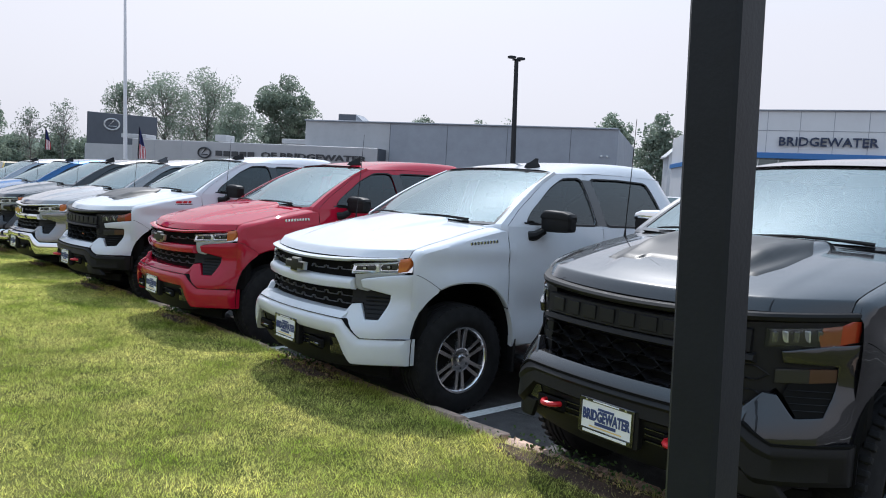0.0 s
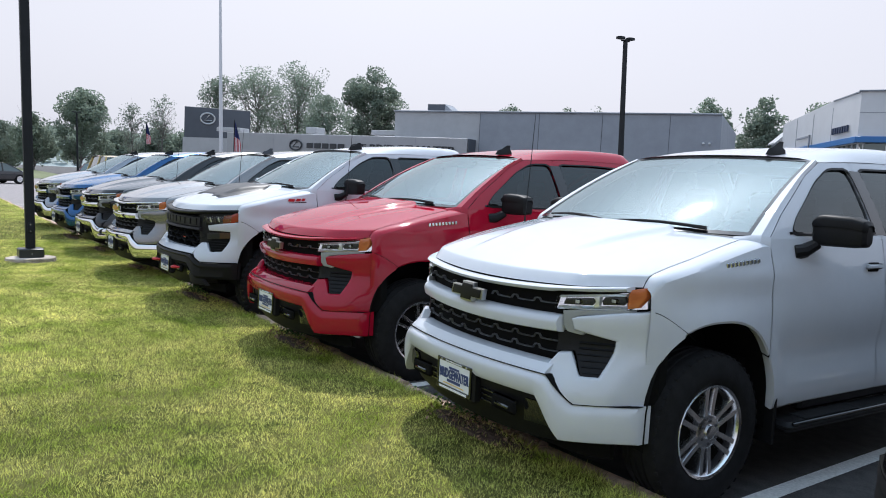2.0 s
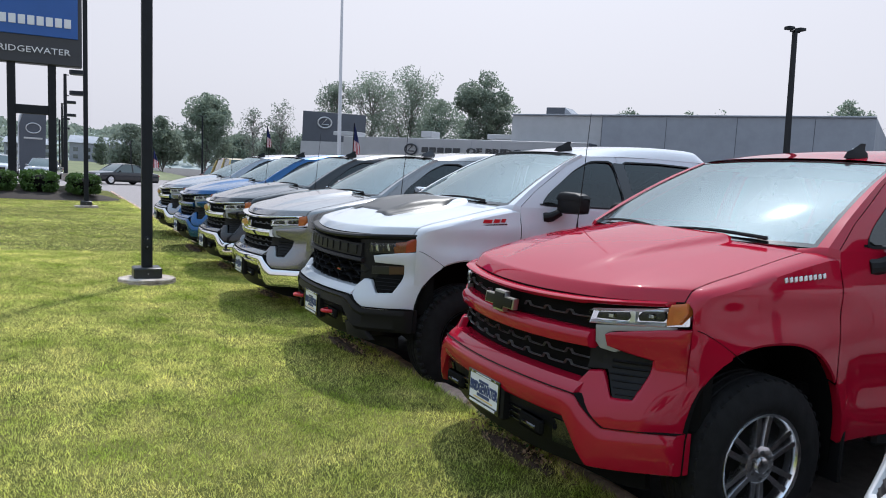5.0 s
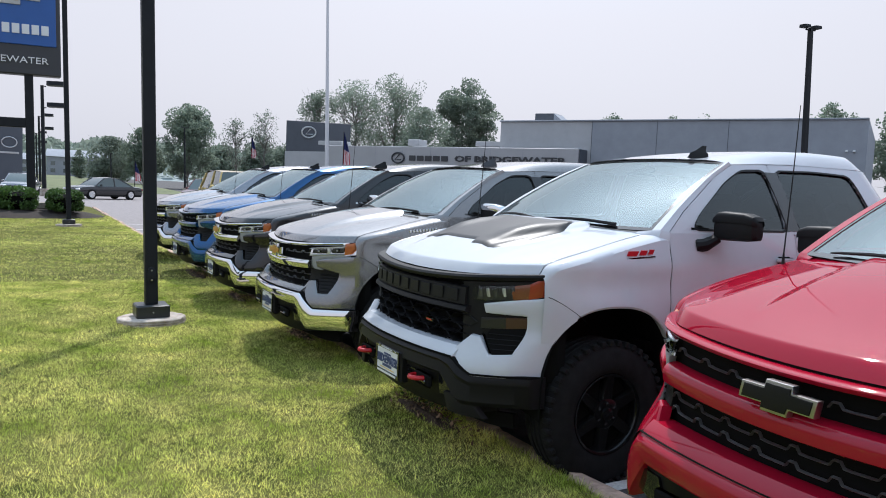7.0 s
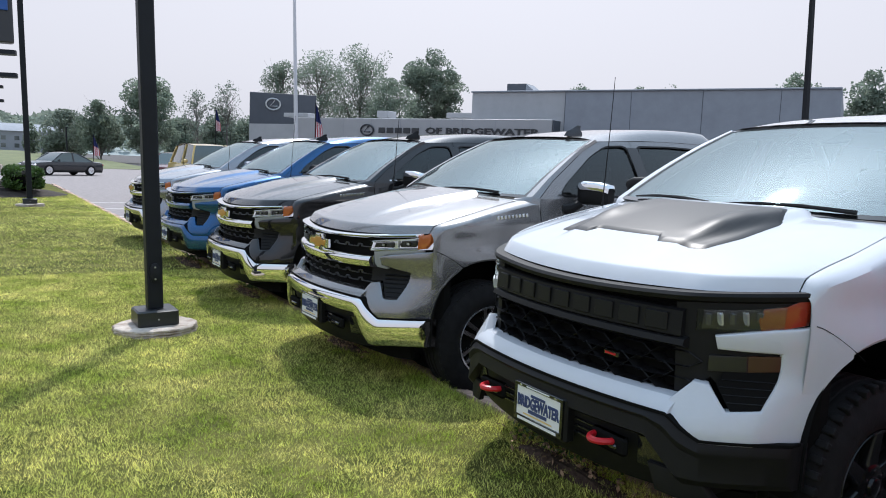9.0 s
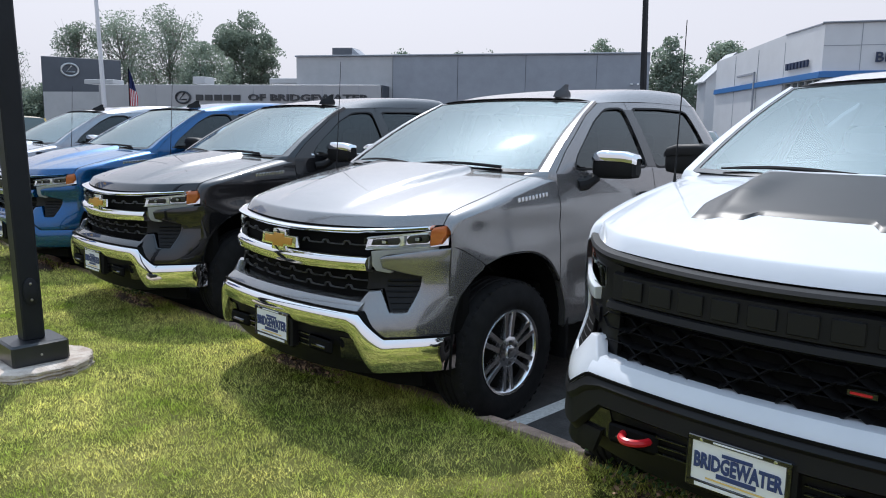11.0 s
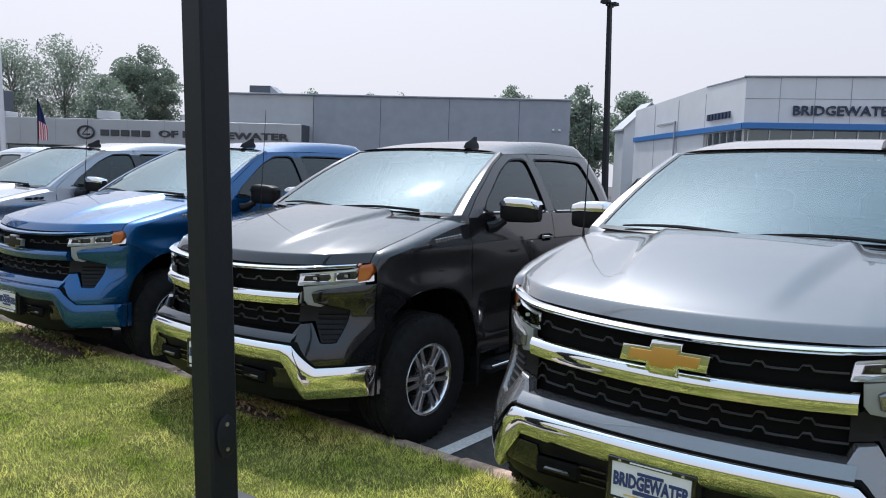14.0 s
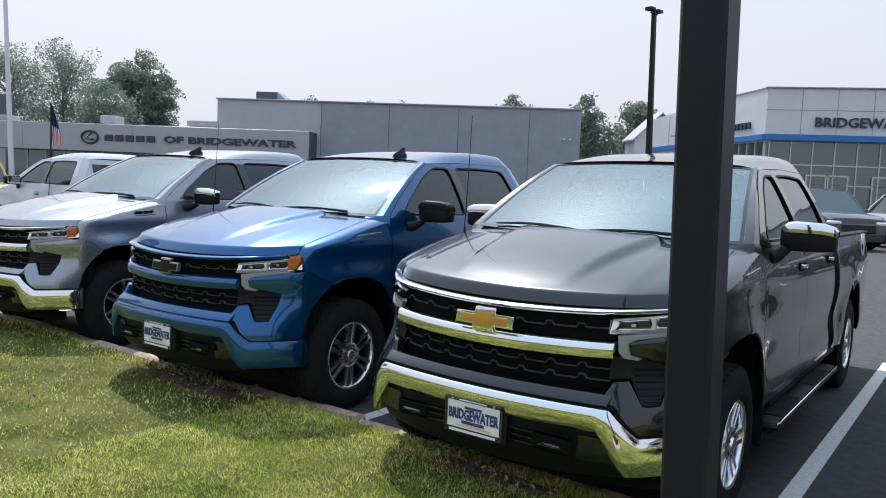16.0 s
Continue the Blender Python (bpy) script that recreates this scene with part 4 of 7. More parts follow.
def road_front(t, body, bar, bumper, bowfill, bowedge, bar_label, bumper_label):
    """The nose of the chrome and the body-coloured trims."""
    part("grille_backing", band(span(-0.93, 0.93, 40), lambda x: 1.132 + 0.035 * (abs(x) / 0.9) ** 2, lambda x: 0.58, lambda x, z: y_face(x) + 0.045, [(0, 0), (1, 0)], 0.05), DARK, t)
    xs = span(-0.848, 0.848, 48)
    prof = [(0, -0.004), (0.12, 0.014), (0.35, 0.022), (0.8, 0.014), (0.95, 0.006), (1, -0.01)]
    part("upper_grille_bar", band(xs, lambda x: ZU(x) + 0.018, lambda x: ZU(x) - 0.006 - 0.006 * (abs(x) < 0.6), y_face, prof), bar, t, bar_label)
    # upper grille
    for x0, x1 in ((-0.585, -0.13), (0.13, 0.585)):
        part("grille_rib", wave(x0, x1, lambda x: 1.030 + 0.02 * (x / 0.6) ** 2, y_face, 0.014, 0.018, 0.15, 0.006, 0.012), GRILLEBAR, t)
    # main bar
    part("main_grille_bar", band(span(-0.625, 0.625, 34), lambda x: 0.982 + 0.012 * (x / 0.6) ** 2, lambda x: 0.893 + 0.016 * (x / 0.6) ** 2, y_face, [(0, -0.012), (0.05, 0.012), (0.16, 0.028), (0.34, 0.037), (0.5, 0.039), (0.9, 0.030), (0.97, 0.018), (1, -0.01)]), bar, t, bar_label)
    emblem(1.026, bowfill, bowedge, t, 0.34 if bumper is CHROME else 0.30, 0.118 if bumper is CHROME else 0.108)
    # lower grille
    for z in (0.850, 0.796):
        k = lambda x, z=z: z + 0.012 * (x / 0.6) ** 2
        part("grille_rib", wave(-0.60, 0.60, k, y_face, 0.012, 0.020, 0.15, 0.006, 0.012), GRILLEBAR, t)
    # lip above the bumper and corner pods
    part("grille_lip", band(span(-0.64, 0.64, 36), lambda x: 0.760, lambda x: 0.702, lambda x, z: lerp(y_face(x), y_bumper(x) + 0.010, 0.48 + 0.52 * (0.760 - z) / 0.058), [(0, -0.04), (0.06, 0.0), (0.5, 0.008), (0.9, 0.004), (1, 0.0)], 0.08), body, t)
    both("corner_panel", wrapped(POD, 0.05, 0.012), body, t)
    both("side_vent", slab(VENT, lambda x, z: pod_y(x, z) + 0.030, 0.03, 0.003), PLASTIC, t)
    for z in (0.876, 0.848, 0.820, 0.792, 0.764, 0.738):
        x0 = 0.700 + max(0.0, 0.820 - z) * 0.66
        both("vent_fin", band(span(x0, 0.826, 6), lambda x: z, lambda x: z - 0.014, lambda x, zz: pod_y(x, z) + 0.020, [(0, -0.012), (0.5, 0.002), (1, -0.006)], 0.02), PLASTIC, t)
    both("lamp_bracket", slab([(0.63, 1.02), (0.70, 1.03), (0.86, 1.045), (0.86, 1.030), (0.705, 1.004), (0.674, 0.988), (0.682, 0.938), (0.73, 0.924), (0.71, 0.908), (0.655, 0.918), (0.635, 0.945)], lambda x, z: y_face(x) - 0.006, 0.04, 0.004), BRACKET, t)
    # bumper
    hi = lambda x: 0.712 if abs(x) < 0.66 else lerp(0.712, 0.588, min(1, (abs(x) - 0.66) / 0.11))
    lo = lambda x: 0.592 if abs(x) < 0.60 else lerp(0.592, 0.40, min(1, (abs(x) - 0.60) / 0.13))
    xs = span(-0.945, -0.76, 16) + span(-0.75, -0.60, 8) + span(-0.57, 0.57, 24) + span(0.60, 0.75, 8) + span(0.76, 0.945, 16)
    part("bumper", band(xs, hi, lo, y_bumper, [(0, -0.05), (0.03, -0.016), (0.10, -0.004), (0.18, 0.006), (0.26, 0.011), (0.36, 0.013), (0.55, 0.012), (0.85, 0.004), (0.96, -0.006), (1, -0.03)], 0.10), bumper, t, bumper_label)
    gap = 0.005 if bumper is CHROME else 0.0015
    part("bumper_seam", band(xs, lambda x: hi(x) + gap, lambda x: hi(x) - gap, lambda x, z: y_bumper(x) + 0.007, [(0, 0), (1, 0)], 0.05), DARK, t)
    lower_front(t)
    for s in (1, -1):
        headlamp(t, s)


def lower_front(t, top=0.60, lowz=0.335):
    part("lower_valance", band(span(-0.76, 0.76, 30), lambda x: top, lambda x: lowz + 0.05 * (abs(x) / 0.76) ** 3, lambda x, z: y_bumper(x) + 0.03 + (top - z) * 0.25, [(0, 0.0), (0.4, 0.004), (0.8, -0.01), (1, -0.03)], 0.12), PLASTIC, t)
    for s in (1, -1):
        p = part("tow_recess", Geo().box((0.40 * s, 0.055, 0.505), (0.20, 0.03, 0.075), 0.012), DARK, t)
        part("recess_rib", Geo().box((0.40 * s, 0.045, 0.497), (0.12, 0.03, 0.02), 0.006), GLOSSBLACK, p)
        for k in range(3):
            part("intake_rib", Geo().box((0.25 * s, 0.058 + 0.003 * k, 0.535 - 0.03 * k), (0.12, 0.02, 0.010), 0.003), GLOSSBLACK, p)
        part("valance_panel", slab([(s * x, z) for x, z in ((0.52, 0.565), (0.66, 0.565), (0.715, 0.45), (0.50, 0.44))][:: s], lambda x, z: y_bumper(x) + 0.016 + (0.6 - z) * 0.22, 0.02, 0.006), GLOSSBLACK, t)
    part("air_dam", band(span(-0.80, 0.80, 24), lambda x: 0.37, lambda x: 0.285, lambda x, z: y_bumper(x) * 0.8 + 0.26 + 0.1 * (0.36 - z), [(0, 0), (1, 0)], 0.03), DARK, t)


def headlamp(t, s):
    sx = lambda poly: [(s * x, z) for x, z in poly][::s]
    surf = lambda o: (lambda x, z: y_face(x) + o)
    base = part("headlamp", slab(sx(LAMP), lambda x, z: y_face(x) + 0.012 + (z - 1.07) * 0.22, 0.03, 0.0), CHROME, t)
    bot = band([s * x for x in span(0.60, 0.845, 12)], lambda x: 1.050 + 0.02 * ((abs(x) - 0.6) / 0.25), lambda x: 1.024 + 0.02 * ((abs(x) - 0.6) / 0.25), y_face, [(0, -0.016), (0.8, 0.006), (1, 0.002)], 0.025)
    part("daytime_light", bot, LAMPBACK, base, "silver light bar")
    top = band([s * x for x in span(0.605, 0.84, 10)], lambda x: 1.092 + 0.035 * ((abs(x) - 0.6) / 0.25), lambda x: 1.082 + 0.03 * ((abs(x) - 0.6) / 0.25), y_face, [(0, -0.008), (0.8, 0.005), (1, 0.0)], 0.025)
    part("daytime_light", top, LAMPBACK, base, "silver light bar")
    for cell, px, pz in ((((0.622, 1.050), (0.632, 1.080), (0.733, 1.094), (0.745, 1.076), (0.735, 1.056)), 0.685, 1.070), (((0.772, 1.062), (0.766, 1.082), (0.777, 1.102), (0.835, 1.112), (0.842, 1.085), (0.834, 1.067)), 0.806, 1.086)):
        bowl = part("lamp_chamber", slab(sx(cell), surf(0.004), 0.02, 0.003), DEEPSMOKED, base, "dark lamp chamber")
        part("projector", Geo().box((s * px, y_face(px) + 0.008, pz), (0.036, 0.02, 0.026), 0.008, Matrix.Rotation(s * 0.35, 4, "Z")), GLOSSBLACK, bowl)
        part("projector_lens", Geo().box((s * px, y_face(px) - 0.002, pz), (0.024, 0.006, 0.016), 0.005, Matrix.Rotation(s * 0.35, 4, "Z")), LAMPBACK, bowl)
    part("lamp_divider", slab(sx([(0.742, 1.050), (0.750, 1.078), (0.742, 1.100), (0.763, 1.104), (0.763, 1.056)]), surf(-0.003), 0.02, 0.003), LAMPBACK, base)
    part("turn_signal", slab(sx([(0.850, 1.052), (0.852, 1.122), (0.858, 1.146), (0.897, 1.158), (0.902, 1.115), (0.880, 1.060)]), surf(-0.010), 0.03, 0.004), AMBER, base, "amber turn signal")
    part("lamp_lens", slab(sx([(x, z) for x, z in LAMP]), surf(-0.010), 0.004, 0.001), CLEAR, base).visible_shadow = False


def trail_front(t, body, letters):
    """The nose of the off-road trims: one black grille with a lettered bar, red tow hooks, black bumper."""
    part("grille_backing", band(span(-0.93, 0.93, 40), lambda x: 1.132 + 0.035 * (abs(x) / 0.9) ** 2, lambda x: 0.56, lambda x, z: y_face(x) + 0.06, [(0, 0), (1, 0)], 0.05), DARK, t)
    part("upper_grille_bar", band(span(-0.915, 0.915, 48), lambda x: ZU(x) + 0.020, lambda x: ZU(x) - 0.022, y_face, [(0, -0.01), (0.1, 0.012), (0.4, 0.022), (0.8, 0.014), (1, -0.01)]), PLASTIC, t)
    part("lettered_bar", band(span(-0.60, 0.60, 36), lambda x: 1.068, lambda x: 0.955, y_face, [(0, -0.012), (0.08, 0.004), (0.92, 0.010), (1, -0.01)], 0.04), PLASTIC, t)
    part("grille_frame_bar", band(span(-0.62, 0.62, 36), lambda x: 0.962, lambda x: 0.918, y_face, [(0, -0.01), (0.2, 0.018), (0.7, 0.026), (1, 0.0)], 0.04), SATIN, t)
    for k in range(9):
        x = -0.50 + k * 0.125
        g = Geo().box((0, 0, 0), (0.094, 0.012, 0.072), 0.003)
        part("raised_bar_block", g.moved(Matrix.Translation((x, y_face(x) - 0.010, 1.012)) @ Matrix.Rotation(0.45 * x, 4, "Z")), letters, t)
    # hexagon mesh
    for j, z in enumerate((0.875, 0.822, 0.769)):
        for i in range(7):
            x = -0.57 + 0.19 * i + (0.095 if j % 2 else 0.0)
            if abs(x) > 0.575:
                continue
            ring, inner = [], []
            for k, (a, b) in enumerate(((-0.105, 0), (-0.062, 0.034), (0.062, 0.034), (0.105, 0), (0.062, -0.034), (-0.062, -0.034))):
                ring.append((x + a * 0.97, y_face(x + a) + 0.004, z + b * 0.92))
                inner.append((x + a * 0.80, y_face(x + a) + 0.03, z + b * 0.66))
            back = [(p[0], p[1] + 0.04, p[2]) for p in inner]
            part("mesh_cell", Geo().grid([ring, [(lerp(a[0], b[0], 0.3), a[1] - 0.006, lerp(a[2], b[2], 0.3)) for a, b in zip(ring, inner)], inner, back], wrap=True), PLASTIC, t)
    badge = part("grille_badge", Geo().box((0.30, y_face(0.3) - 0.004, 0.832), (0.085, 0.014, 0.024), 0.004), GLOSSBLACK, t)
    part("badge_bar", Geo().box((0.30, y_face(0.3) - 0.012, 0.832), (0.062, 0.004, 0.010), 0.002), REDHOOK, badge, "small red bar")
    both("lamp_surround", slab([(0.56, 1.09), (0.90, 1.135), (0.915, 1.03), (0.72, 0.985), (0.715, 0.93), (0.85, 0.935), (0.85, 0.70), (0.78, 0.705), (0.69, 0.82), (0.62, 0.745), (0.575, 0.74)], lambda x, z: y_face(x) + 0.012, 0.03, 0.004), PLASTIC, t)
    for s in (1, -1):
        sx = lambda poly: [(s * x, z) for x, z in poly][::s]
        surf = lambda o: (lambda x, z: y_face(x) + o)
        lamp = part("headlamp", slab(sx([(0.655, 1.002), (0.66, 1.072), (0.815, 1.092), (0.815, 1.012)]), surf(0.010), 0.03, 0.004), DEEPSMOKED, t)
        for k in range(5):
            part("reflector_facet", Geo().box((s * (0.675 + 0.032 * k), y_face(0.675 + 0.032 * k) + 0.010, 1.04 + 0.004 * k), (0.026, 0.012, 0.054), 0.005, Matrix.Rotation(s * (0.40 + 0.2 * (-1) ** k), 4, "Z") @ Matrix.Rotation(0.25, 4, "X")), LAMPBACK if k % 2 else SMOKED, lamp)
        part("turn_signal", slab(sx([(0.812, 1.012), (0.805, 1.052), (0.815, 1.094), (0.868, 1.109), (0.864, 1.022)]), surf(-0.004), 0.03, 0.003), BROWNAMBER, lamp, "brownish amber turn signal")
        part("side_marker", slab(sx([(0.865, 1.108), (0.912, 1.15), (0.905, 1.04), (0.862, 1.022)]), surf(-0.006), 0.03, 0.003), DEEPAMBER, lamp, "deep amber side reflector")
        part("lamp_lens", slab(sx([(0.65, 0.995), (0.652, 1.078), (0.79, 1.09), (0.865, 1.112), (0.862, 1.014), (0.79, 1.0)]), surf(-0.012), 0.004, 0.001), CLEAR, lamp).visible_shadow = False
        low = part("lower_lamp", slab(sx([(0.69, 0.845), (0.69, 0.905), (0.79, 0.914), (0.79, 0.852)]), lambda x, z: pod_y(x, z) + 0.014, 0.03, 0.004), DEEPSMOKED, t)
        part("lower_marker", slab(sx([(0.79, 0.852), (0.79, 0.914), (0.862, 0.920), (0.862, 0.862)]), lambda x, z: pod_y(x, z) + 0.014, 0.03, 0.003), DULLAMBER, low, "amber marker lamp")
    pod = [(0.715, 0.985), (0.86, 1.02), (1.10, 1.05), (1.10, 0.56), (0.70, 0.56), (0.62, 0.65), (0.60, 0.70), (0.61, 0.725), (0.668, 0.805), (0.715, 0.800), (0.79, 0.712), (0.868, 0.722), (0.872, 0.930), (0.722, 0.934)]
    both("corner_panel", wrapped(pod, 0.05, 0.008), body, t)
    both("vent_backing", slab([(0.735, 0.855), (0.868, 0.865), (0.868, 0.722), (0.79, 0.712), (0.725, 0.80)], lambda x, z: pod_y(x, z) + 0.018, 0.02, 0.002), DARK, t)
    for z in (0.826, 0.800, 0.774, 0.748):
        both("vent_fin", band(span(0.735 + max(0.0, 0.80 - z) * 0.7, 0.862, 6), lambda x: z, lambda x: z - 0.012, lambda x, zz: pod_y(x, z) + 0.012, [(0, -0.012), (0.5, 0.002), (1, -0.006)], 0.02), PLASTIC, t)
    part("grille_lip", band(span(-0.64, 0.64, 36), lambda x: 0.742, lambda x: 0.675, lambda x, z: lerp(y_face(x), y_bumper(x) + 0.010, 0.45 + 0.55 * (0.742 - z) / 0.067), [(0, -0.04), (0.06, 0.0), (0.5, 0.008), (0.9, 0.004), (1, 0.0)], 0.08), body, t)
    hi = lambda x: 0.682 if abs(x) < 0.64 else lerp(0.682, 0.605, min(1, (abs(x) - 0.64) / 0.11))
    lo = lambda x: 0.565 if abs(x) < 0.56 else lerp(0.565, 0.43, min(1, (abs(x) - 0.56) / 0.13))
    xs = span(-0.943, -0.76, 16) + span(-0.75, -0.56, 8) + span(-0.54, 0.54, 22) + span(0.56, 0.75, 8) + span(0.76, 0.943, 16)
    part("bumper", band(xs, hi, lo, y_bumper, [(0, -0.06), (0.05, -0.012), (0.22, 0.004), (0.30, 0.0), (0.36, -0.008), (0.85, 0.0), (1, -0.03)], 0.10), SATIN, t, "satin black moulded bumper")
    part("bumper_seam", band(xs, lambda x: hi(x) + 0.005, lambda x: hi(x) - 0.006, lambda x, z: y_bumper(x) + 0.007, [(0, 0), (1, 0)], 0.05), DARK, t)
    lower_front(t, 0.575)
    for s in (1, -1):
        pts = [(s * 0.38 + 0.052 * math.cos(a), 0.055 - 0.075 * math.sin(a), 0.515) for a in span(0, math.pi, 12)]
        part("tow_hook", Geo().tube(pts, 0.014, 8), REDHOOK, t, "red tow hook")
        part("skid_wing", slab([(s * x, z) for x, z in ((0.56, 0.47), (0.74, 0.47), (0.80, 0.36), (0.60, 0.37))][::s], lambda x, z: y_bumper(x) + 0.03, 0.03, 0.008), PLASTIC, t)


def hood_scoop(t):
    """A raised satin insert over the middle of the hood, with a stepped front edge and two ridges."""
    rows = []
    for u in span(-1, 1, 44):
        row = []
        for k in span(0, 1, 26):
            notch = max(0.0, min(1.0, (0.21 - abs(u) * 0.46) / 0.03 + 0.5))
            v = lerp(0.30 + 0.055 * notch, 0.955, k)
            w = table([(0.30, 0.45), (0.5, 0.49), (0.75, 0.48), (0.955, 0.40)], v)
            x = u * w
            y, z = hood_point(x, v)
            ridge = math.exp(-(((abs(x) - 0.33) / 0.075) ** 2)) * max(0.0, min(1.0, (v - 0.40) / 0.15)) * max(0.0, min(1.0, (0.95 - v) / 0.25))
            edge = min(1.0, (1 - abs(u)) / 0.05) * min(1.0, k / 0.03) * min(1.0, (1 - k) / 0.04)
            row.append((x, y, z - 0.004 + (0.013 + 0.020 * ridge) * edge))
        rows.append(row)
    part("hood_insert", Geo().grid(rows), HOODVINYL, t, "satin black raised hood insert")


def mirrors(t, cap, cap_label):
    wide = lambda x: 0.965 + (x - 0.965) * 1.2
    for s in (1, -1):
        g = Geo()
        rings = []
        for x, w, h, zc in ((0.965, 0.05, 0.10, 1.455), (0.985, 0.11, 0.155, 1.455), (1.03, 0.125, 0.165, 1.456), (1.15, 0.12, 0.155, 1.455), (1.195, 0.10, 0.13, 1.45), (1.208, 0.06, 0.09, 1.447)):
            y = 1.74 + 0.10 * (x - 0.96)
            q = []
            for k in range(16):
                a = 2 * math.pi * k / 16
                ca, sa = math.cos(a), math.sin(a)
                q.append((s * wide(x), y + w / 2 * abs(ca) ** 0.42 * (1 if ca > 0 else -1), zc + h / 2 * abs(sa) ** 0.42 * (1 if sa > 0 else -1)))
            rings.append(q)
        m = part("mirror", g.loft(rings), PLASTIC, t, "black door mirror housing")
        shell = []
        for x, w, h, zc in ((0.975, 0.10, 0.12, 1.461), (1.0, 0.128, 0.165, 1.462), (1.03, 0.134, 0.176, 1.462), (1.15, 0.13, 0.166, 1.461), (1.197, 0.108, 0.14, 1.456), (1.213, 0.066, 0.10, 1.453)):
            y = 1.74 + 0.10 * (x - 0.96)
            shell.append([(s * wide(x), y + w / 2 * abs(math.cos(a)) ** 0.42 * (1 if math.cos(a) > 0 else -1) - 0.004, zc + h / 2 * abs(math.sin(a)) ** 0.42) for a in span(0.05, math.pi + 0.45, 14)])
        part("mirror_cap", Geo().grid([[(x, y, max(z, 1.462 if x * s < 1.16 else 1.40)) for x, y, z in r] for r in shell]), cap, m, cap_label, 0.003)
        part("mirror_glass", Geo().box((s * 1.11, 1.815, 1.455), (0.22, 0.004, 0.12), 0.001), CHROME, m)
        part("mirror_arm", Geo().tube([(s * 0.93, 1.60, 1.33), (s * 0.96, 1.66, 1.34), (s * 1.0, 1.72, 1.385)], [0.045, 0.04, 0.03], 10), PLASTIC, m)


def cabin(t):
    part("dashboard", Geo().box((0, 1.52, 1.27), (1.56, 0.42, 0.20), 0.06), CABIN, t)
    part("cabin_floor", Geo().box((0, 2.4, 0.70), (1.66, 2.1, 0.06)), DARK, t)
    part("headliner", Geo().grid([[(x, y, 1.845 - 0.03 * (x / 0.6) ** 2) for y in span(2.08, 3.55, 4)] for x in span(-0.6, 0.6, 6)]), CABINLIGHT, t)
    part("rear_bulkhead", Geo().box((0, 3.68, 1.08), (1.7, 0.04, 0.70)), DARK, t)
    for s in (1, -1):
        for y in (2.25, 3.05):
            seat = part("seat", Geo().box((0.40 * s, y - 0.18, 0.95), (0.52, 0.50, 0.16), 0.05), CABIN, t)
            part("seat_back", Geo().box((0.40 * s, y + 0.12, 1.22), (0.50, 0.14, 0.58), 0.05, Matrix.Rotation(radians(-12), 4, "X")), CABIN, seat)
            part("headrest", Geo().box((0.40 * s, y + 0.20, 1.58), (0.26, 0.10, 0.17), 0.04), CABIN, seat)
        part("door_card", Geo().box((0.90 * s, 2.4, 1.10), (0.04, 2.0, 0.60), 0.01), CABIN, t)
    ring = [(0.40 + 0.185 * math.cos(a), 1.80 + 0.06 * math.sin(a), 1.30 + 0.175 * math.sin(a)) for a in span(0, 2 * math.pi, 28)]
    part("steering_wheel", Geo().tube(ring, 0.016, 8).box((0.40, 1.79, 1.30), (0.30, 0.04, 0.06), 0.01), PLASTIC, t)
    part("camera_housing", Geo().box((0, 2.0, 1.805), (0.26, 0.10, 0.07), 0.03, Matrix.Rotation(radians(30), 4, "X")), PLASTIC, t)


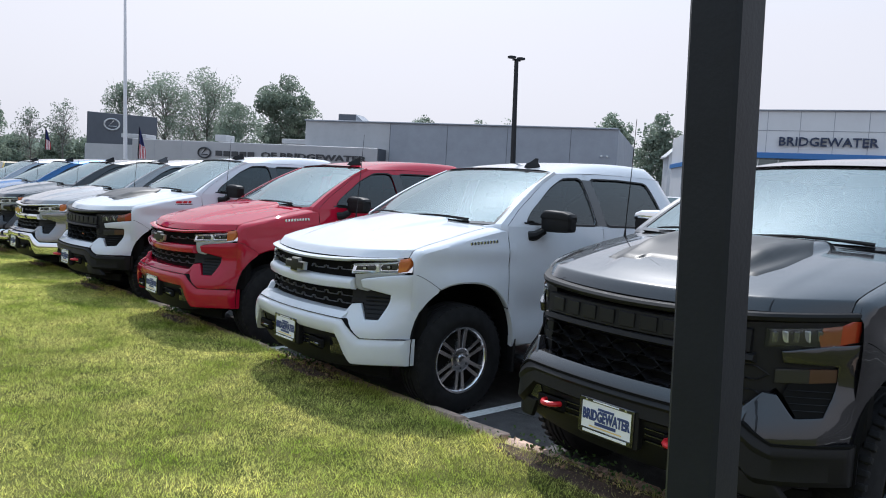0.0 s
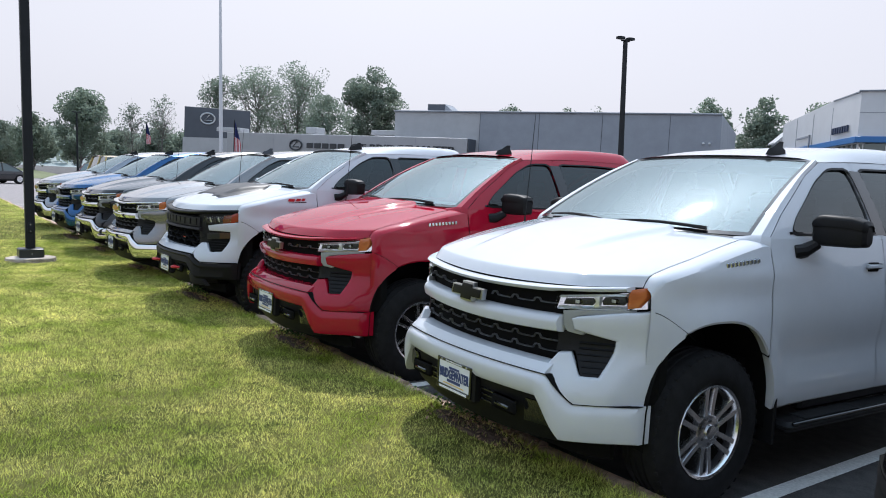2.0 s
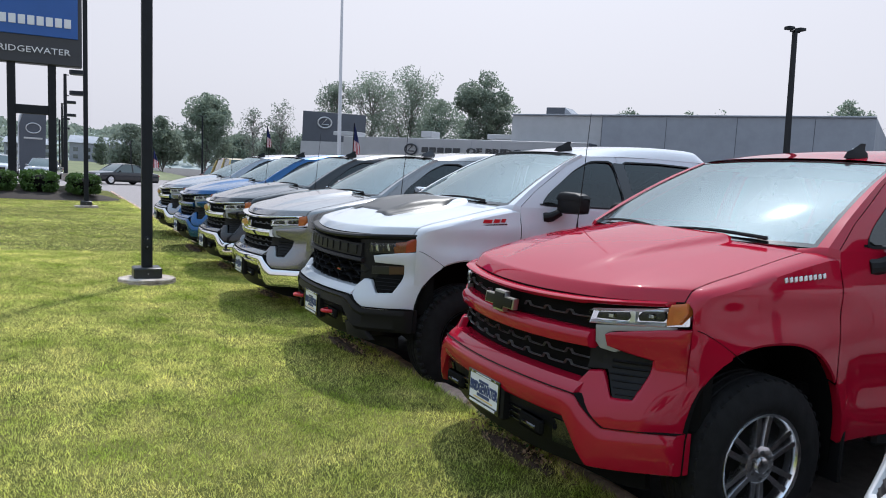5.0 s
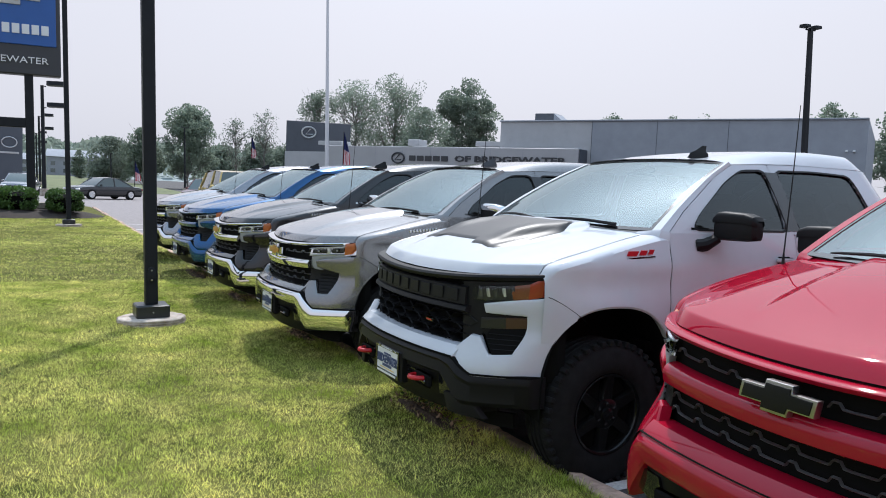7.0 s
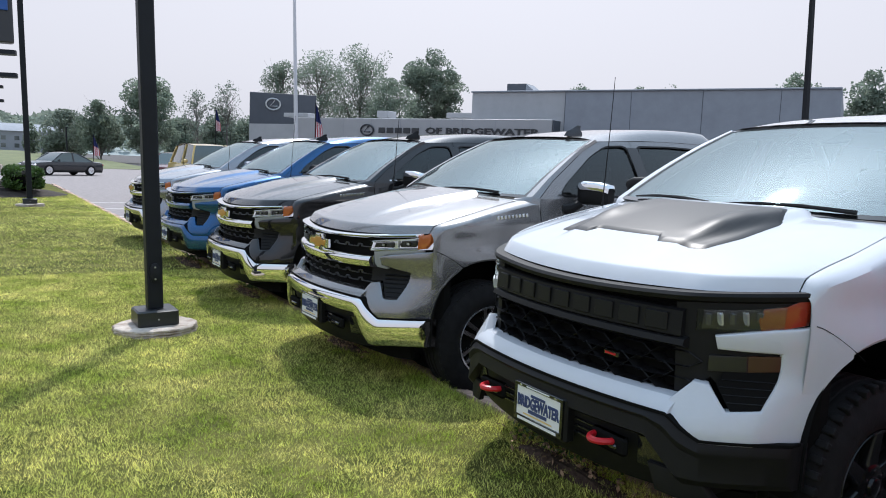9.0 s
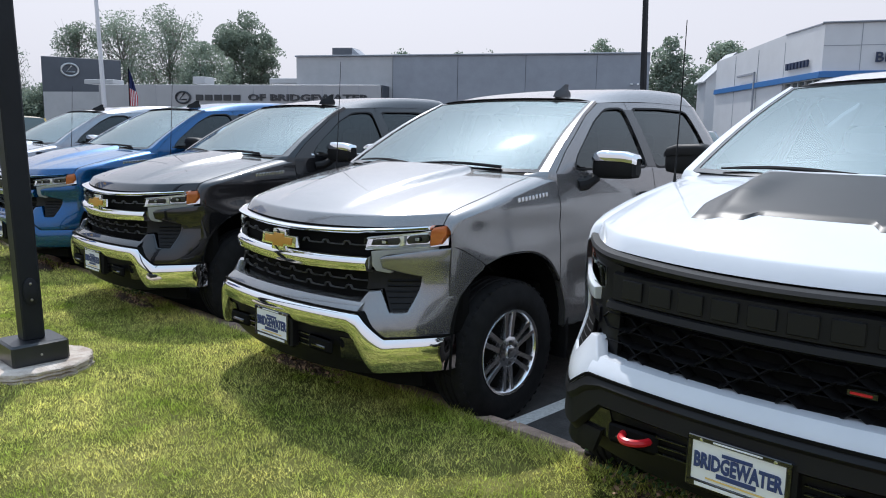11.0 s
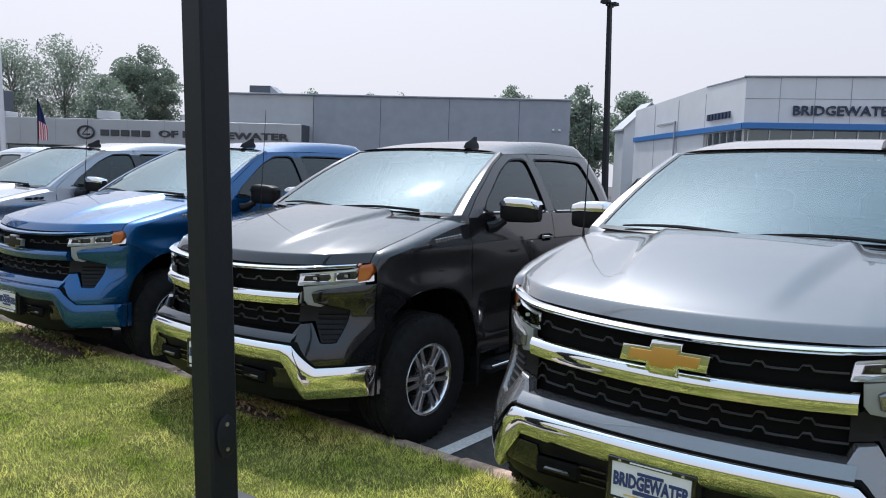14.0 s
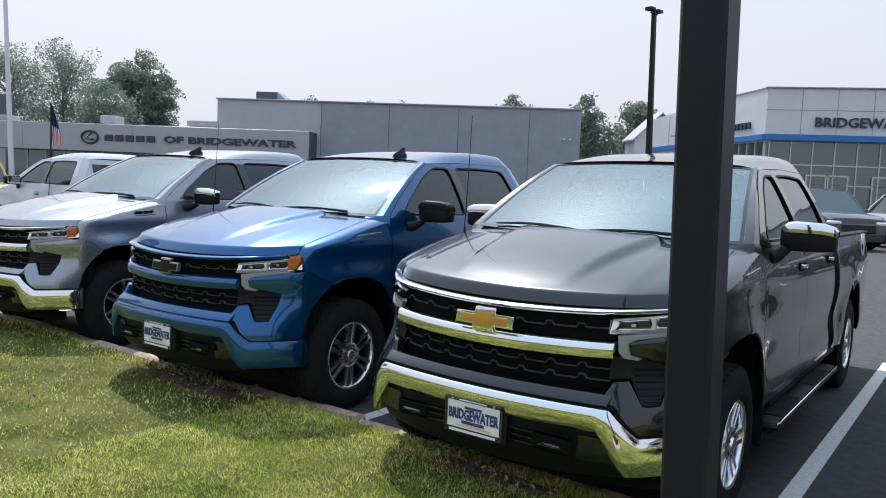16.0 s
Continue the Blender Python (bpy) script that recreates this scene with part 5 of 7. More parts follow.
def pickup(label, x, y, body, style, wheel, lift=0.0, turn=0.0, steps=None, badge=True, chrome=False, mirror_chrome=False):
    t = thing("pickup_truck", label, "pickup truck", pose(x, y, lift, 0, 0, turn), "row of parked pickup trucks")
    part("hood", hood_geo(), body, t, "", 0.012)
    both("wing", side_panel(0.495, 1.366, shut_line, 30, 22, roll=True), body, t, "", 0.006)
    seam = []
    for q in span(0, 1, 10):
        yy, zz = lerp(0.515, 0.745, q), lerp(1.045, 0.905, q ** 1.25)
        seam.append((half_width(yy, zz) - 0.0005, yy, zz))
    both("panel_seam", Geo().tube(seam, 0.0022, 5), DARK, t)
    belt = lambda y: 1.405
    for s, flip in ((1, False), (-1, True)):
        for y0, y1, frame_poly, win, sill in ((1.374, 2.514, F_FRAME, F_WIN, F_WIN0), (2.521, 3.61, R_FRAME, R_WIN, R_WIN0)):
            g = side_panel(y0, y1, belt, 14, 16)
            r = ring_geo(frame_poly, win)
            g.add(r.v, r.f)
            d = part("door", g.flipped() if flip else g, body, t, "", 0.004)
            mid = [sum(q[i] for q in win) / len(win) for i in (0, 1)]
            wider = [(mid[0] + (a - mid[0]) * 1.035, mid[1] + (b - mid[1]) * 1.07) for a, b in win]
            seal = Geo().grid([on_cab(wider, 5, 0.003), on_cab(win, 5, 0.004), on_cab(win, 5, -0.014)], wrap=True)
            part("window_seal", seal.flipped() if flip else seal, PLASTIC, d)
            p = pane_geo(win)
            part("window_pane", p.flipped() if flip else p, TINT, d)
            hy = y1 - 0.14 if y0 < 2 else y1 - 0.22
            hx = s * (half_width(hy, 1.24) + 0.018)
            h = part("door_handle", Geo().box((hx, hy, 1.245), (0.022, 0.17, 0.032), 0.009), CHROME if chrome else body, d)
            part("handle_cup", Geo().box((hx - s * 0.013, hy, 1.24), (0.012, 0.11, 0.055), 0.004), DARK, h)
            bx = Geo()
            bx.grid([[(s * (cab_x(z) + 0.003), yy, z) for z in (1.428, 1.436, 1.442)] for yy in span(sill[0][0] - 0.02, sill[1][0] + 0.02, 8)])
            part("window_trim", bx, CHROME if chrome else GLOSSBLACK, d, "", 0.004)
        trim = [[(s * (cab_x(z) + 0.004), lerp(2.455, 2.418, (z - 1.44) / 0.36) + dy, z) for z in span(1.432, 1.82, 6)] for dy in (0.0, 0.05, 0.118)]
        part("pillar_trim", Geo().grid(trim), GLOSSBLACK, t, "", 0.006)
    both("front_pillar", pillar_geo(), body, t, "", 0.01)
    both("cowl_corner", cowl_corner(), body, t)
    both("rear_pillar", rear_pillar_geo(), body, t, "", 0.01)
    part("roof", roof_geo(), body, t, "", 0.012)
    back = Geo().grid([[(0.66 * u, lerp(3.645, 3.782, v), lerp(1.885, 1.40, v)) for u in span(-1, 1, 6)] for v in (0, 0.18)])
    back.grid([[(0.70 * u, lerp(3.75, 3.79, v), lerp(1.47, 0.7, v)) for u in span(-1.3, 1.3, 6)] for v in (0, 0.2, 1)])
    part("cab_back", back, body, t, "", 0.01)
    part("rear_window", Geo().grid([[(0.64 * u, lerp(3.675, 3.755, v), lerp(1.80, 1.47, v)) for u in span(-1, 1, 6)] for v in span(0, 1, 3)]), TINT, t)
    ws = part("windshield", Geo().grid([[ws_point(u, v) for v in span(0, 1, 12)] for u in span(-1, 1, 24)]), WINDSHIELD, t)
    ws.visible_shadow = False
    edge = Geo()
    edge.grid([[tuple(Vector(ws_point(u, v)) + Vector((0, -0.002, 0.004))) for v in (0.0, 0.035)] for u in span(-1, 1, 24)])
    edge.grid([[tuple(Vector(ws_point(u, v)) + Vector((0, -0.002, 0.003))) for v in (0.984, 1.0)] for u in span(-1, 1, 24)])
    for s in (1, -1):
        edge.grid([[tuple(Vector(ws_point(s * u, v)) + Vector((0, -0.002, 0.003))) for v in span(0, 1, 10)] for u in (0.975, 1.0)])
    part("windshield_edge", edge, GLOSSBLACK, ws, "black ceramic edge")
    part("sensor_patch", Geo().grid([[tuple(Vector(ws_point(u * lerp(0.14, 0.21, (v - 0.74) / 0.24), v)) + Vector((0, 0.004, -0.006))) for v in (0.74, 0.77, 0.86, 0.98)] for u in span(-1, 1, 8)]), DARK, ws, "dark sensor patch behind the glass")
    part("cowl", Geo().grid([[(0.83 * u, 1.09 + 0.20 * u * u + d, 1.402 - 0.01 * u * u - q) for d, q in ((-0.05, 0.02), (0.0, 0.012), (0.06, 0.02))] for u in span(-1, 1, 16)]), PLASTIC, t, "", 0.01)
    for x0, x1 in ((0.62, -0.02), (-0.05, -0.66)):
        pts = []
        for k in span(0, 1, 8):
            u = lerp(x0, x1, k) / 0.83
            p = Vector(ws_point(u, 0.035 + 0.03 * math.sin(math.pi * k)))
            pts.append((p.x, p.y - 0.016, p.z + 0.012))
        part("wiper", Geo().tube(pts, [0.012, 0.011, 0.010, 0.010, 0.009, 0.009, 0.008, 0.007, 0.005], 6), PLASTIC, t)
    # bed
    both("bed_side", side_panel(3.80, 5.80, lambda y: 1.385 + 0.01 * (y > 5.3), 26, 16), body, t, "", 0.05)
    part("bed_floor", Geo().box((0, 4.8, 0.86), (1.7, 2.0, 0.05)).box((0, 3.84, 1.1), (1.8, 0.04, 0.55)), PLASTIC, t)
    part("tailgate", Geo().box((0, 5.80, 1.09), (1.66, 0.06, 0.58), 0.015), body, t)
    part("rear_bumper", Geo().box((0, 5.86, 0.62), (1.9, 0.16, 0.20), 0.03), CHROME if chrome else PLASTIC, t)
    for s in (1, -1):
        part("bed_rail_cap", Geo().box((s * 0.90, 4.8, 1.395), (0.09, 1.98, 0.02), 0.006), PLASTIC, t)
        part("tail_lamp", Geo().box((s * 0.87, 5.81, 1.14), (0.12, 0.06, 0.40), 0.02), REDLENS, t)
    # underneath
    part("chassis", Geo().box((0, 2.9, 0.50), (1.30, 5.2, 0.20), 0.03).box((0, 0.9, 0.62), (1.1, 0.9, 0.55), 0.03), DARK, t)
    for hub in (HUB_F, HUB_R):
        rows = []
        for k in range(0, 25):
            yy = hub + 0.032 - 0.475 * math.cos(math.pi * k / 24)
            zz = max(0.36, arch(yy, hub) + 0.004) if 0 < k < 24 else 0.36
            rows.append([(0.955, yy, zz), (0.80, yy, zz + 0.02), (0.55, yy, zz + 0.02)])
        both("wheel_liner", Geo().grid(rows), DARK, t)
        both("liner_wall", Geo().box((0.56, hub, 0.68), (0.02, 1.05, 0.62)), DARK, t)
    both("mud_flap", Geo().box((0.90, 1.47, 0.42), (0.20, 0.025, 0.30), 0.006), PLASTIC, t)
    both("rocker", Geo().box((0.93, 2.9, 0.46), (0.08, 2.3, 0.09), 0.02), PLASTIC, t)
    if steps:
        both("side_step", Geo().box((1.0, 2.52, 0.375), (0.15, 2.05, 0.06), 0.022), PLASTIC, t)
        both("step_edge", Geo().box((1.068, 2.52, 0.398), (0.016, 1.98, 0.022), 0.006), steps, t)
        for yy in (1.95, 2.95):
            both("step_tread", Geo().box((1.0, yy, 0.407), (0.11, 0.55, 0.010), 0.004), RUBBER, t)
    # fin and whip aerials
    part("roof_aerial", Geo().loft([[(0.42 + w * c, 2.11 + d + l * sgn, z) for sgn, c in ((-1, 0), (-0.3, 1), (1, 1), (1.0, -1), (-0.3, -1))] for z, l, w, d in ((1.898, 0.090, 0.026, 0.0), (1.936, 0.075, 0.020, 0.012), (1.953, 0.045, 0.009, 0.03), (1.990, 0.018, 0.005, 0.065))]), PLASTIC if body is not GREY else DARKALLOY, t)
    part("whip_aerial", Geo().tube([(-0.88, 1.15, 1.33), (-0.885, 1.158, 1.42), (-0.89, 1.185, 1.80), (-0.90, 1.21, 2.14)], [0.012, 0.004, 0.003, 0.002], 6), PLASTIC, t)
    # maker's lettering on the wings as plain bars
    for s in (1, -1):
        if badge:
            for k in range(9):
                yy = 0.98 + 0.032 * k
                part("wing_badge_bar", Geo().box((s * (half_width(yy, 1.27) + 0.003), yy, 1.272 + 0.010 * k / 4), (0.008, 0.022, 0.026), 0.003, Matrix.Rotation(radians(16), 4, "X")), BADGE, t)
        else:
            ink = REDHOOK if body is WHITE else GLOSSBLACK
            edge = GLOSSBLACK if body is WHITE else MATTEGREY
            x = s * (half_width(1.12, 1.27) + 0.003)
            p = part("wing_decal", Geo().box((x, 1.12, 1.262), (0.006, 0.235, 0.010), 0.002, Matrix.Rotation(radians(4), 4, "X")), edge, t, "thin dark underline")
            for k, w in ((0, 0.075), (1, 0.050), (2, 0.036)):
                yy = (1.055, 1.135, 1.195)[k]
                lean = [(x, yy - w / 2 + 0.012 * q + d, 1.273 + 0.028 * q + 0.005 * k) for q, d in ((0, 0), (0, w), (1, w), (1, 0))]
                part("decal_bar", Geo().loft([lean, [(a + s * 0.004, b, c) for a, b, c in lean]]), ink, p)
    mirrors(t, CHROME if mirror_chrome else PLASTIC, "chrome mirror cap" if mirror_chrome else "")
    cabin(t)
    if style == "chrome":
        road_front(t, body, CHROME, CHROME, GOLD, CHROME, "chrome grille bar", "chrome front bumper")
        plate(t)
    elif style == "sport":
        road_front(t, body, body, body, EMBLEMBLACK, SATINCHROME, "", "body-coloured front bumper")
        plate(t)
    else:
        trail_front(t, body, DARKLETTER)
        hood_scoop(t)
        plate(t, 0.52)
    radius = 0.418 if style == "trail" else 0.412
    for hub in (HUB_F, HUB_R):
        for s in (1, -1):
            m = pose(s * 0.985, hub + 0.022 * (hub < 2), radius - 0.005 - lift, 0, 0, 0 if s > 0 else 180)
            wheel_parts(t, wheel, radius, m, s)
    return t


pickup("black off-road pickup with black grille, hood insert and red tow hooks", 0.22, 0.05, CHARCOAL, "trail", "trail", 0.05, -4.5, None, False, False, True)
pickup("white crew-cab pickup with body-coloured grille bars and six-spoke alloy wheels", -2.665, -0.015, WHITE, "sport", "split", 0, -3.2, GLOSSBLACK)
pickup("red crew-cab pickup with body-coloured grille bars and black mirrors", -5.343, 0.0, RED, "sport", "split", 0, -2.2)
pickup("white off-road pickup with black grille, hood insert and red hooks", -7.97, -0.09, WHITE, "trail", "trail", 0.05, -0.5, None, False)
pickup("grey metallic crew-cab pickup with chrome bumper and gold emblem", -10.65, -0.08, GREY, "chrome", "split", 0, 0.2, None, True, False, True)
pickup("black crew-cab pickup with chrome bumper, gold emblem and side steps", -13.455, 0.0, BLACK, "chrome", "multi", 0, 0.4, CHROME, True, True, True)
pickup("blue metallic crew-cab pickup with body-coloured grille bars and alloy wheels", -16.15, 0.03, BLUE, "sport", "split", 0, 1.4)
pickup("silver-grey crew-cab pickup with chrome bumper and black wing decals", -19.13, 0.05, SILVER, "chrome", "split", 0, 1.4, None, False, False, True)
pickup("white crew-cab pickup standing across the bays behind the row", -27.9, 4.6, WHITE, "sport", "split", 0, -90.0)


# ---- surroundings: materials ----
PANELGREY = mat("light_metal_panels", (0.62, 0.63, 0.65), 0.45, 0.05, vary=0.05, scale=0.5)
WALLGREY = mat("grey_rendered_wall", (0.29, 0.31, 0.35), 0.8, vary=0.08, scale=0.6, bump=0.1, bump_scale=8)
WALLPALE = mat("pale_grey_wall", (0.42, 0.425, 0.44), 0.8, vary=0.07, scale=0.6, bump=0.1, bump_scale=8)
SIGNDARK = mat("charcoal_sign", (0.035, 0.038, 0.045), 0.4)
TOWERGREY = mat("blue_grey_cladding", (0.075, 0.085, 0.105), 0.6, vary=0.08, scale=0.5)
SIGNNAVY = mat("navy_letters", (0.015, 0.03, 0.075), 0.4)
SIGNBLUE = mat("sign_blue", (0.02, 0.10, 0.36), 0.35, vary=0.04, scale=1)
BANDBLUE = mat("band_blue", (0.035, 0.16, 0.42), 0.4)
SIGNWHITE = mat("sign_white", (0.75, 0.76, 0.78), 0.4)
FASCIA = mat("silver_fascia", (0.37, 0.375, 0.395), 0.4, 0.2, vary=0.05, scale=0.4)
SHOPGLASS = mat("dark_shop_glass", (0.13, 0.155, 0.155), 0.05, 0.7)
MULLION = mat("silver_mullion", (0.50, 0.51, 0.52), 0.35, 0.6)
POLEWHITE = mat("white_pole", (0.62, 0.63, 0.66), 0.35, 0.2)
BARK = mat("bark", (0.19, 0.175, 0.16), 0.95, vary=0.3, scale=3, bump=0.6, bump_scale=10)
# both leaf colours are lightened and greyed to paint in distance haze
HAZEDLEAF = mat("leaves", (0.23, 0.28, 0.22), 0.8, vary=0.22, scale=0.25, island=0.18, through_light=0.5, spec=0.08)
HAZEDLEAFPALE = mat("haze_pale_leaves", (0.24, 0.28, 0.23), 0.8, spec=0.08, vary=0.2, scale=0.3, island=0.35, through_light=0.45)
HEDGELEAF = mat("hedge_leaves", (0.065, 0.13, 0.028), 0.55, vary=0.3, scale=3, island=0.45, through_light=0.35)
MULCH = mat("dark_mulch", (0.030, 0.022, 0.018), 0.95, vary=0.4, scale=10, bump=0.8, bump_scale=20)
# pale blue-grey base colour stands in for haze over the distant hill
HAZEDHILL = mat("far_woods", (0.26, 0.30, 0.30), 0.9, vary=0.25, scale=0.05, bump=1.0, bump_scale=0.25)
FLAGRED = mat("flag_red", (0.45, 0.02, 0.03), 0.8)
FLAGWHITE = mat("flag_white", (0.75, 0.75, 0.78), 0.8)
FLAGBLUE = mat("flag_blue", (0.012, 0.02, 0.10), 0.8)
DARKRED = paint("dark_red_paint", (0.10, 0.01, 0.012), 0.2)
DARKGREY = paint("dark_grey_paint", (0.03, 0.032, 0.037), 0.4)


def words(g):
    """Two words of one line of lettering, parted at the widest gap."""
    xs = sorted(p[0] for p in g.v)
    gap, cut = max((b - a, (a + b) / 2) for a, b in zip(xs, xs[1:]))
    out = []
    for side in (False, True):
        ids = [i for i, p in enumerate(g.v) if (p[0] > cut) == side]
        place = {i: k for k, i in enumerate(ids)}
        out.append(Geo().add([g.v[i] for i in ids], [tuple(place[i] for i in q) for q in g.f if q[0] in place]))
    return out


def facing(x, y, dx, dy):
    """Axes at a facade's corner: local x along the facade, local -y out of it."""
    n = math.hypot(dx, dy)
    dx, dy = dx / n, dy / n
    return Matrix(((dx, -dy, 0, x), (dy, dx, 0, y), (0, 0, 1, 0), (0, 0, 0, 1)))


# ---- grey dealership: long block, lower showroom wing with sign, sign tower ----
dealer = thing("grey_dealership", "long grey flat-roofed dealership with a lower sign fascia", "building", facing(-77.05, 45.97, 32.0, 18.4))
part("wall", Geo().box((24.0, 12.0, 4.9), (26.0, 24.0, 9.8)), WALLGREY, dealer)
part("wall", Geo().box((5.5, 11.99, 4.88), (11.0, 23.9, 9.76)), WALLPALE, dealer, "paler grey end wall")
part("parapet", Geo().box((18.45, 0.0, 9.85), (37.1, 0.35, 0.16), 0.03), WALLGREY, dealer)
for x in (11.0, 18.0, 25.0, 32.0):
    part("wall_joint", Geo().box((x, -0.004, 4.9), (0.05, 0.03, 9.6)), TOWERGREY, dealer)
unit = part("roof_unit", Geo().box((4.6, 3.0, 10.35), (2.3, 2.6, 1.1), 0.05), TOWERGREY, dealer, "dark rooftop air unit")
part("unit_hood", Geo().loft([[(5.75, 1.7, 9.85), (5.75, 4.3, 9.85), (5.75, 4.3, 10.85), (5.75, 1.7, 10.85)], [(7.0, 1.7, 9.85), (7.0, 4.3, 9.85), (6.9, 4.3, 9.95), (6.9, 1.7, 9.95)]]), WALLGREY, unit)
for x in (36.0, 35.4):
    c = part("wall_camera", Geo().box((x, -0.15, 6.9), (0.22, 0.3, 0.18), 0.03), SIGNWHITE, dealer)
fas = part("sign_fascia", Geo().box((-6.5, -1.0, 5.28), (33.9, 2.4, 2.80), 0.04), FASCIA, dealer, "silver metal fascia")
part("fascia_end", Geo().box((10.55, -0.9, 5.28), (0.10, 2.2, 2.72)), TOWERGREY, fas)
for x in span(-20, 8, 7):
    part("fascia_joint", Geo().box((x, -2.205, 5.28), (0.03, 0.02, 2.70)), WALLGREY, fas)
part("low_wing", Geo().box((-14, 6.0, 3.0), (38, 12.0, 6.0)), WALLPALE, dealer)
part("showroom_glass", Geo().box((-8.5, -0.03, 2.05), (30, 0.05, 4.05)), SHOPGLASS, dealer)
for x in span(-23, 6.5, 14):
    part("mullion", Geo().box((x, -0.09, 2.05), (0.09, 0.10, 4.05)), MULLION, dealer)
for x0, w, h in ((-12.6, 1.6, 0.8), (-2.0, 3.5, 0.6), (-26, 4.0, 0.5)):
    part("roof_box", Geo().box((x0, 2.0, 7.0 + h / 2), (w, 2.0, h), 0.04), WALLPALE, dealer)
ring = [(0, 0.88 * math.cos(a), 0.62 * math.sin(a)) for a in span(0, 2 * math.pi, 36)]
em = part("sign_emblem", Geo().tube([(-12.55 + b, -2.33, 5.30 + c) for a, b, c in ring], 0.10, 8), SIGNDARK, dealer, "dark oval ring emblem")
part("emblem_stroke", Geo().tube([(-12.35, -2.33, 5.75), (-12.95, -2.33, 5.08), (-12.1, -2.33, 5.08)], 0.09, 6), SIGNDARK, em)
for k in range(5):
    x = -10.5 + 1.13 * k
    part("sign_bar", Geo().box((x, -2.28, 5.30), (0.88, 0.12, 0.62), 0.02), SIGNDARK, fas, "dark bars in place of the maker's name")
for word in words(text_geo("OF BRIDGEWATER", 1.30, 0.14, 0.035).moved(Matrix.Translation((2.25, -2.29, 5.30)) @ Matrix.Diagonal((1.26, 1, 0.72, 1)))):
    part("sign_lettering", word, SIGNDARK, fas, "dark capitals naming the town")
tower = thing("sign_tower", "dark blue-grey cladding tower with an oval ring emblem", "sign tower", facing(-117.5, 33.4, 3.3, 9.2))
part("tower_block", Geo().box((4.8, 2.0, 5.6), (9.8, 4.0, 11.2), 0.05), TOWERGREY, tower)
em = part("tower_emblem", Geo().tube([(3.3 + 1.05 * math.cos(a), -0.12, 9.55 + 0.82 * math.sin(a)) for a in span(0, 2 * math.pi, 36)], 0.13, 8), MULLION, tower, "silver oval ring emblem")
part("emblem_stroke", Geo().tube([(3.55, -0.12, 10.1), (2.85, -0.12, 9.25), (3.95, -0.12, 9.25)], 0.11, 6), MULLION, em)

# ---- silver and blue dealership ----
front = Matrix(facing(-24.1, 48.8, 0.917, 0.399))
shop = thing("silver_dealership", "silver-panelled dealership with a blue band and glazed front", "building", front)
part("wall", Geo().box((17, 9.0, 7.33), (34, 18, 3.36)), PANELGREY, shop)
part("coping", Geo().box((17, 0.0, 9.03), (34.3, 0.3, 0.10), 0.02), WALLGREY, shop)
part("blue_band", Geo().box((17, -0.02, 5.86), (34.2, 0.5, 0.40), 0.02), BANDBLUE, shop, "blue metal band")
for z in (7.62,):
    part("panel_joint", Geo().box((17, -0.004, z), (34, 0.03, 0.035)), WALLGREY, shop)
for x in span(2.1, 31.5, 14):
    part("panel_joint", Geo().box((x, -0.004, 7.5), (0.035, 0.03, 2.9)), WALLGREY, shop)
part("glazing", Geo().box((17, 0.4, 2.85), (33.6, 0.05, 5.6)), SHOPGLASS, shop)
for x in span(0.35, 32.0, 24):
    part("mullion", Geo().box((x, 0.32, 2.85), (0.07, 0.14, 5.6)), MULLION, shop)
for z in (4.15, 2.9, 0.1):
    part("mullion", Geo().box((17, 0.32, z), (33.6, 0.12, 0.08)), MULLION, shop)
for x in (3.3, 4.6, 7.2, 8.5):
    part("shop_door", Geo().box((x, 0.30, 1.75), (1.15, 0.08, 3.5)), SHOPGLASS, shop)
    part("door_frame", Geo().box((x - 0.58, 0.27, 1.75), (0.09, 0.12, 3.5)).box((x + 0.58, 0.27, 1.75), (0.09, 0.12, 3.5)).box((x, 0.27, 3.5), (1.2, 0.12, 0.10)), MULLION, shop)
part("sign_lettering", text_geo("BRIDGEWATER", 0.92, 0.12, 0.014).moved(Matrix.Translation((5.95, -0.10, 6.84)) @ Matrix.Diagonal((0.98, 1, 0.92, 1))), SIGNNAVY, shop, "dark raised capitals naming the town")
side = facing(-24.1, 48.8, -13.5, 14.2)
inv = front.inverted() @ side
def sidebox(name, x0, x1, z0, z1, y, mt, d=0.12, label=""):
    return part(name, Geo().box((0, 0, 0), (abs(x1 - x0), d, z1 - z0), 0.01).moved(inv @ Matrix.Translation(((x0 + x1) / 2, y, (z0 + z1) / 2))), mt, shop, label)
sidebox("side_wall", 0.0, 5.6, 5.6, 9.0, -0.25, PANELGREY, 0.5)
rings = []
for x, zt in ((5.6, 9.03), (19.6, 8.5)):
    rings.append([tuple(inv @ Vector(p)) for p in ((x, -0.01, 0), (x, -0.3, 0), (x, -0.3, zt), (x, -0.01, zt))])
part("side_wall", Geo().loft(rings), PANELGREY, shop)
for x in (5.62, 10.3, 15.0):
    sidebox("panel_joint", x - 0.02, x + 0.02, 0.2, 8.5, 0.0, WALLGREY, 0.03)
sidebox("coping", 0.0, 5.6, 8.95, 9.05, -0.2, WALLGREY, 0.5)
sidebox("blue_band", 0.0, 19.5, 5.66, 6.06, 0.06, BANDBLUE, 0.2)
sidebox("side_glazing", 0.3, 5.3, 0.0, 5.6, -0.2, SHOPGLASS, 0.06)
for x in span(0.2, 5.4, 5):
    sidebox("mullion", x - 0.05, x + 0.05, 0, 5.6, -0.12, MULLION, 0.14)
sidebox("mullion", 0.2, 5.4, 4.1, 4.2, -0.12, MULLION, 0.12)
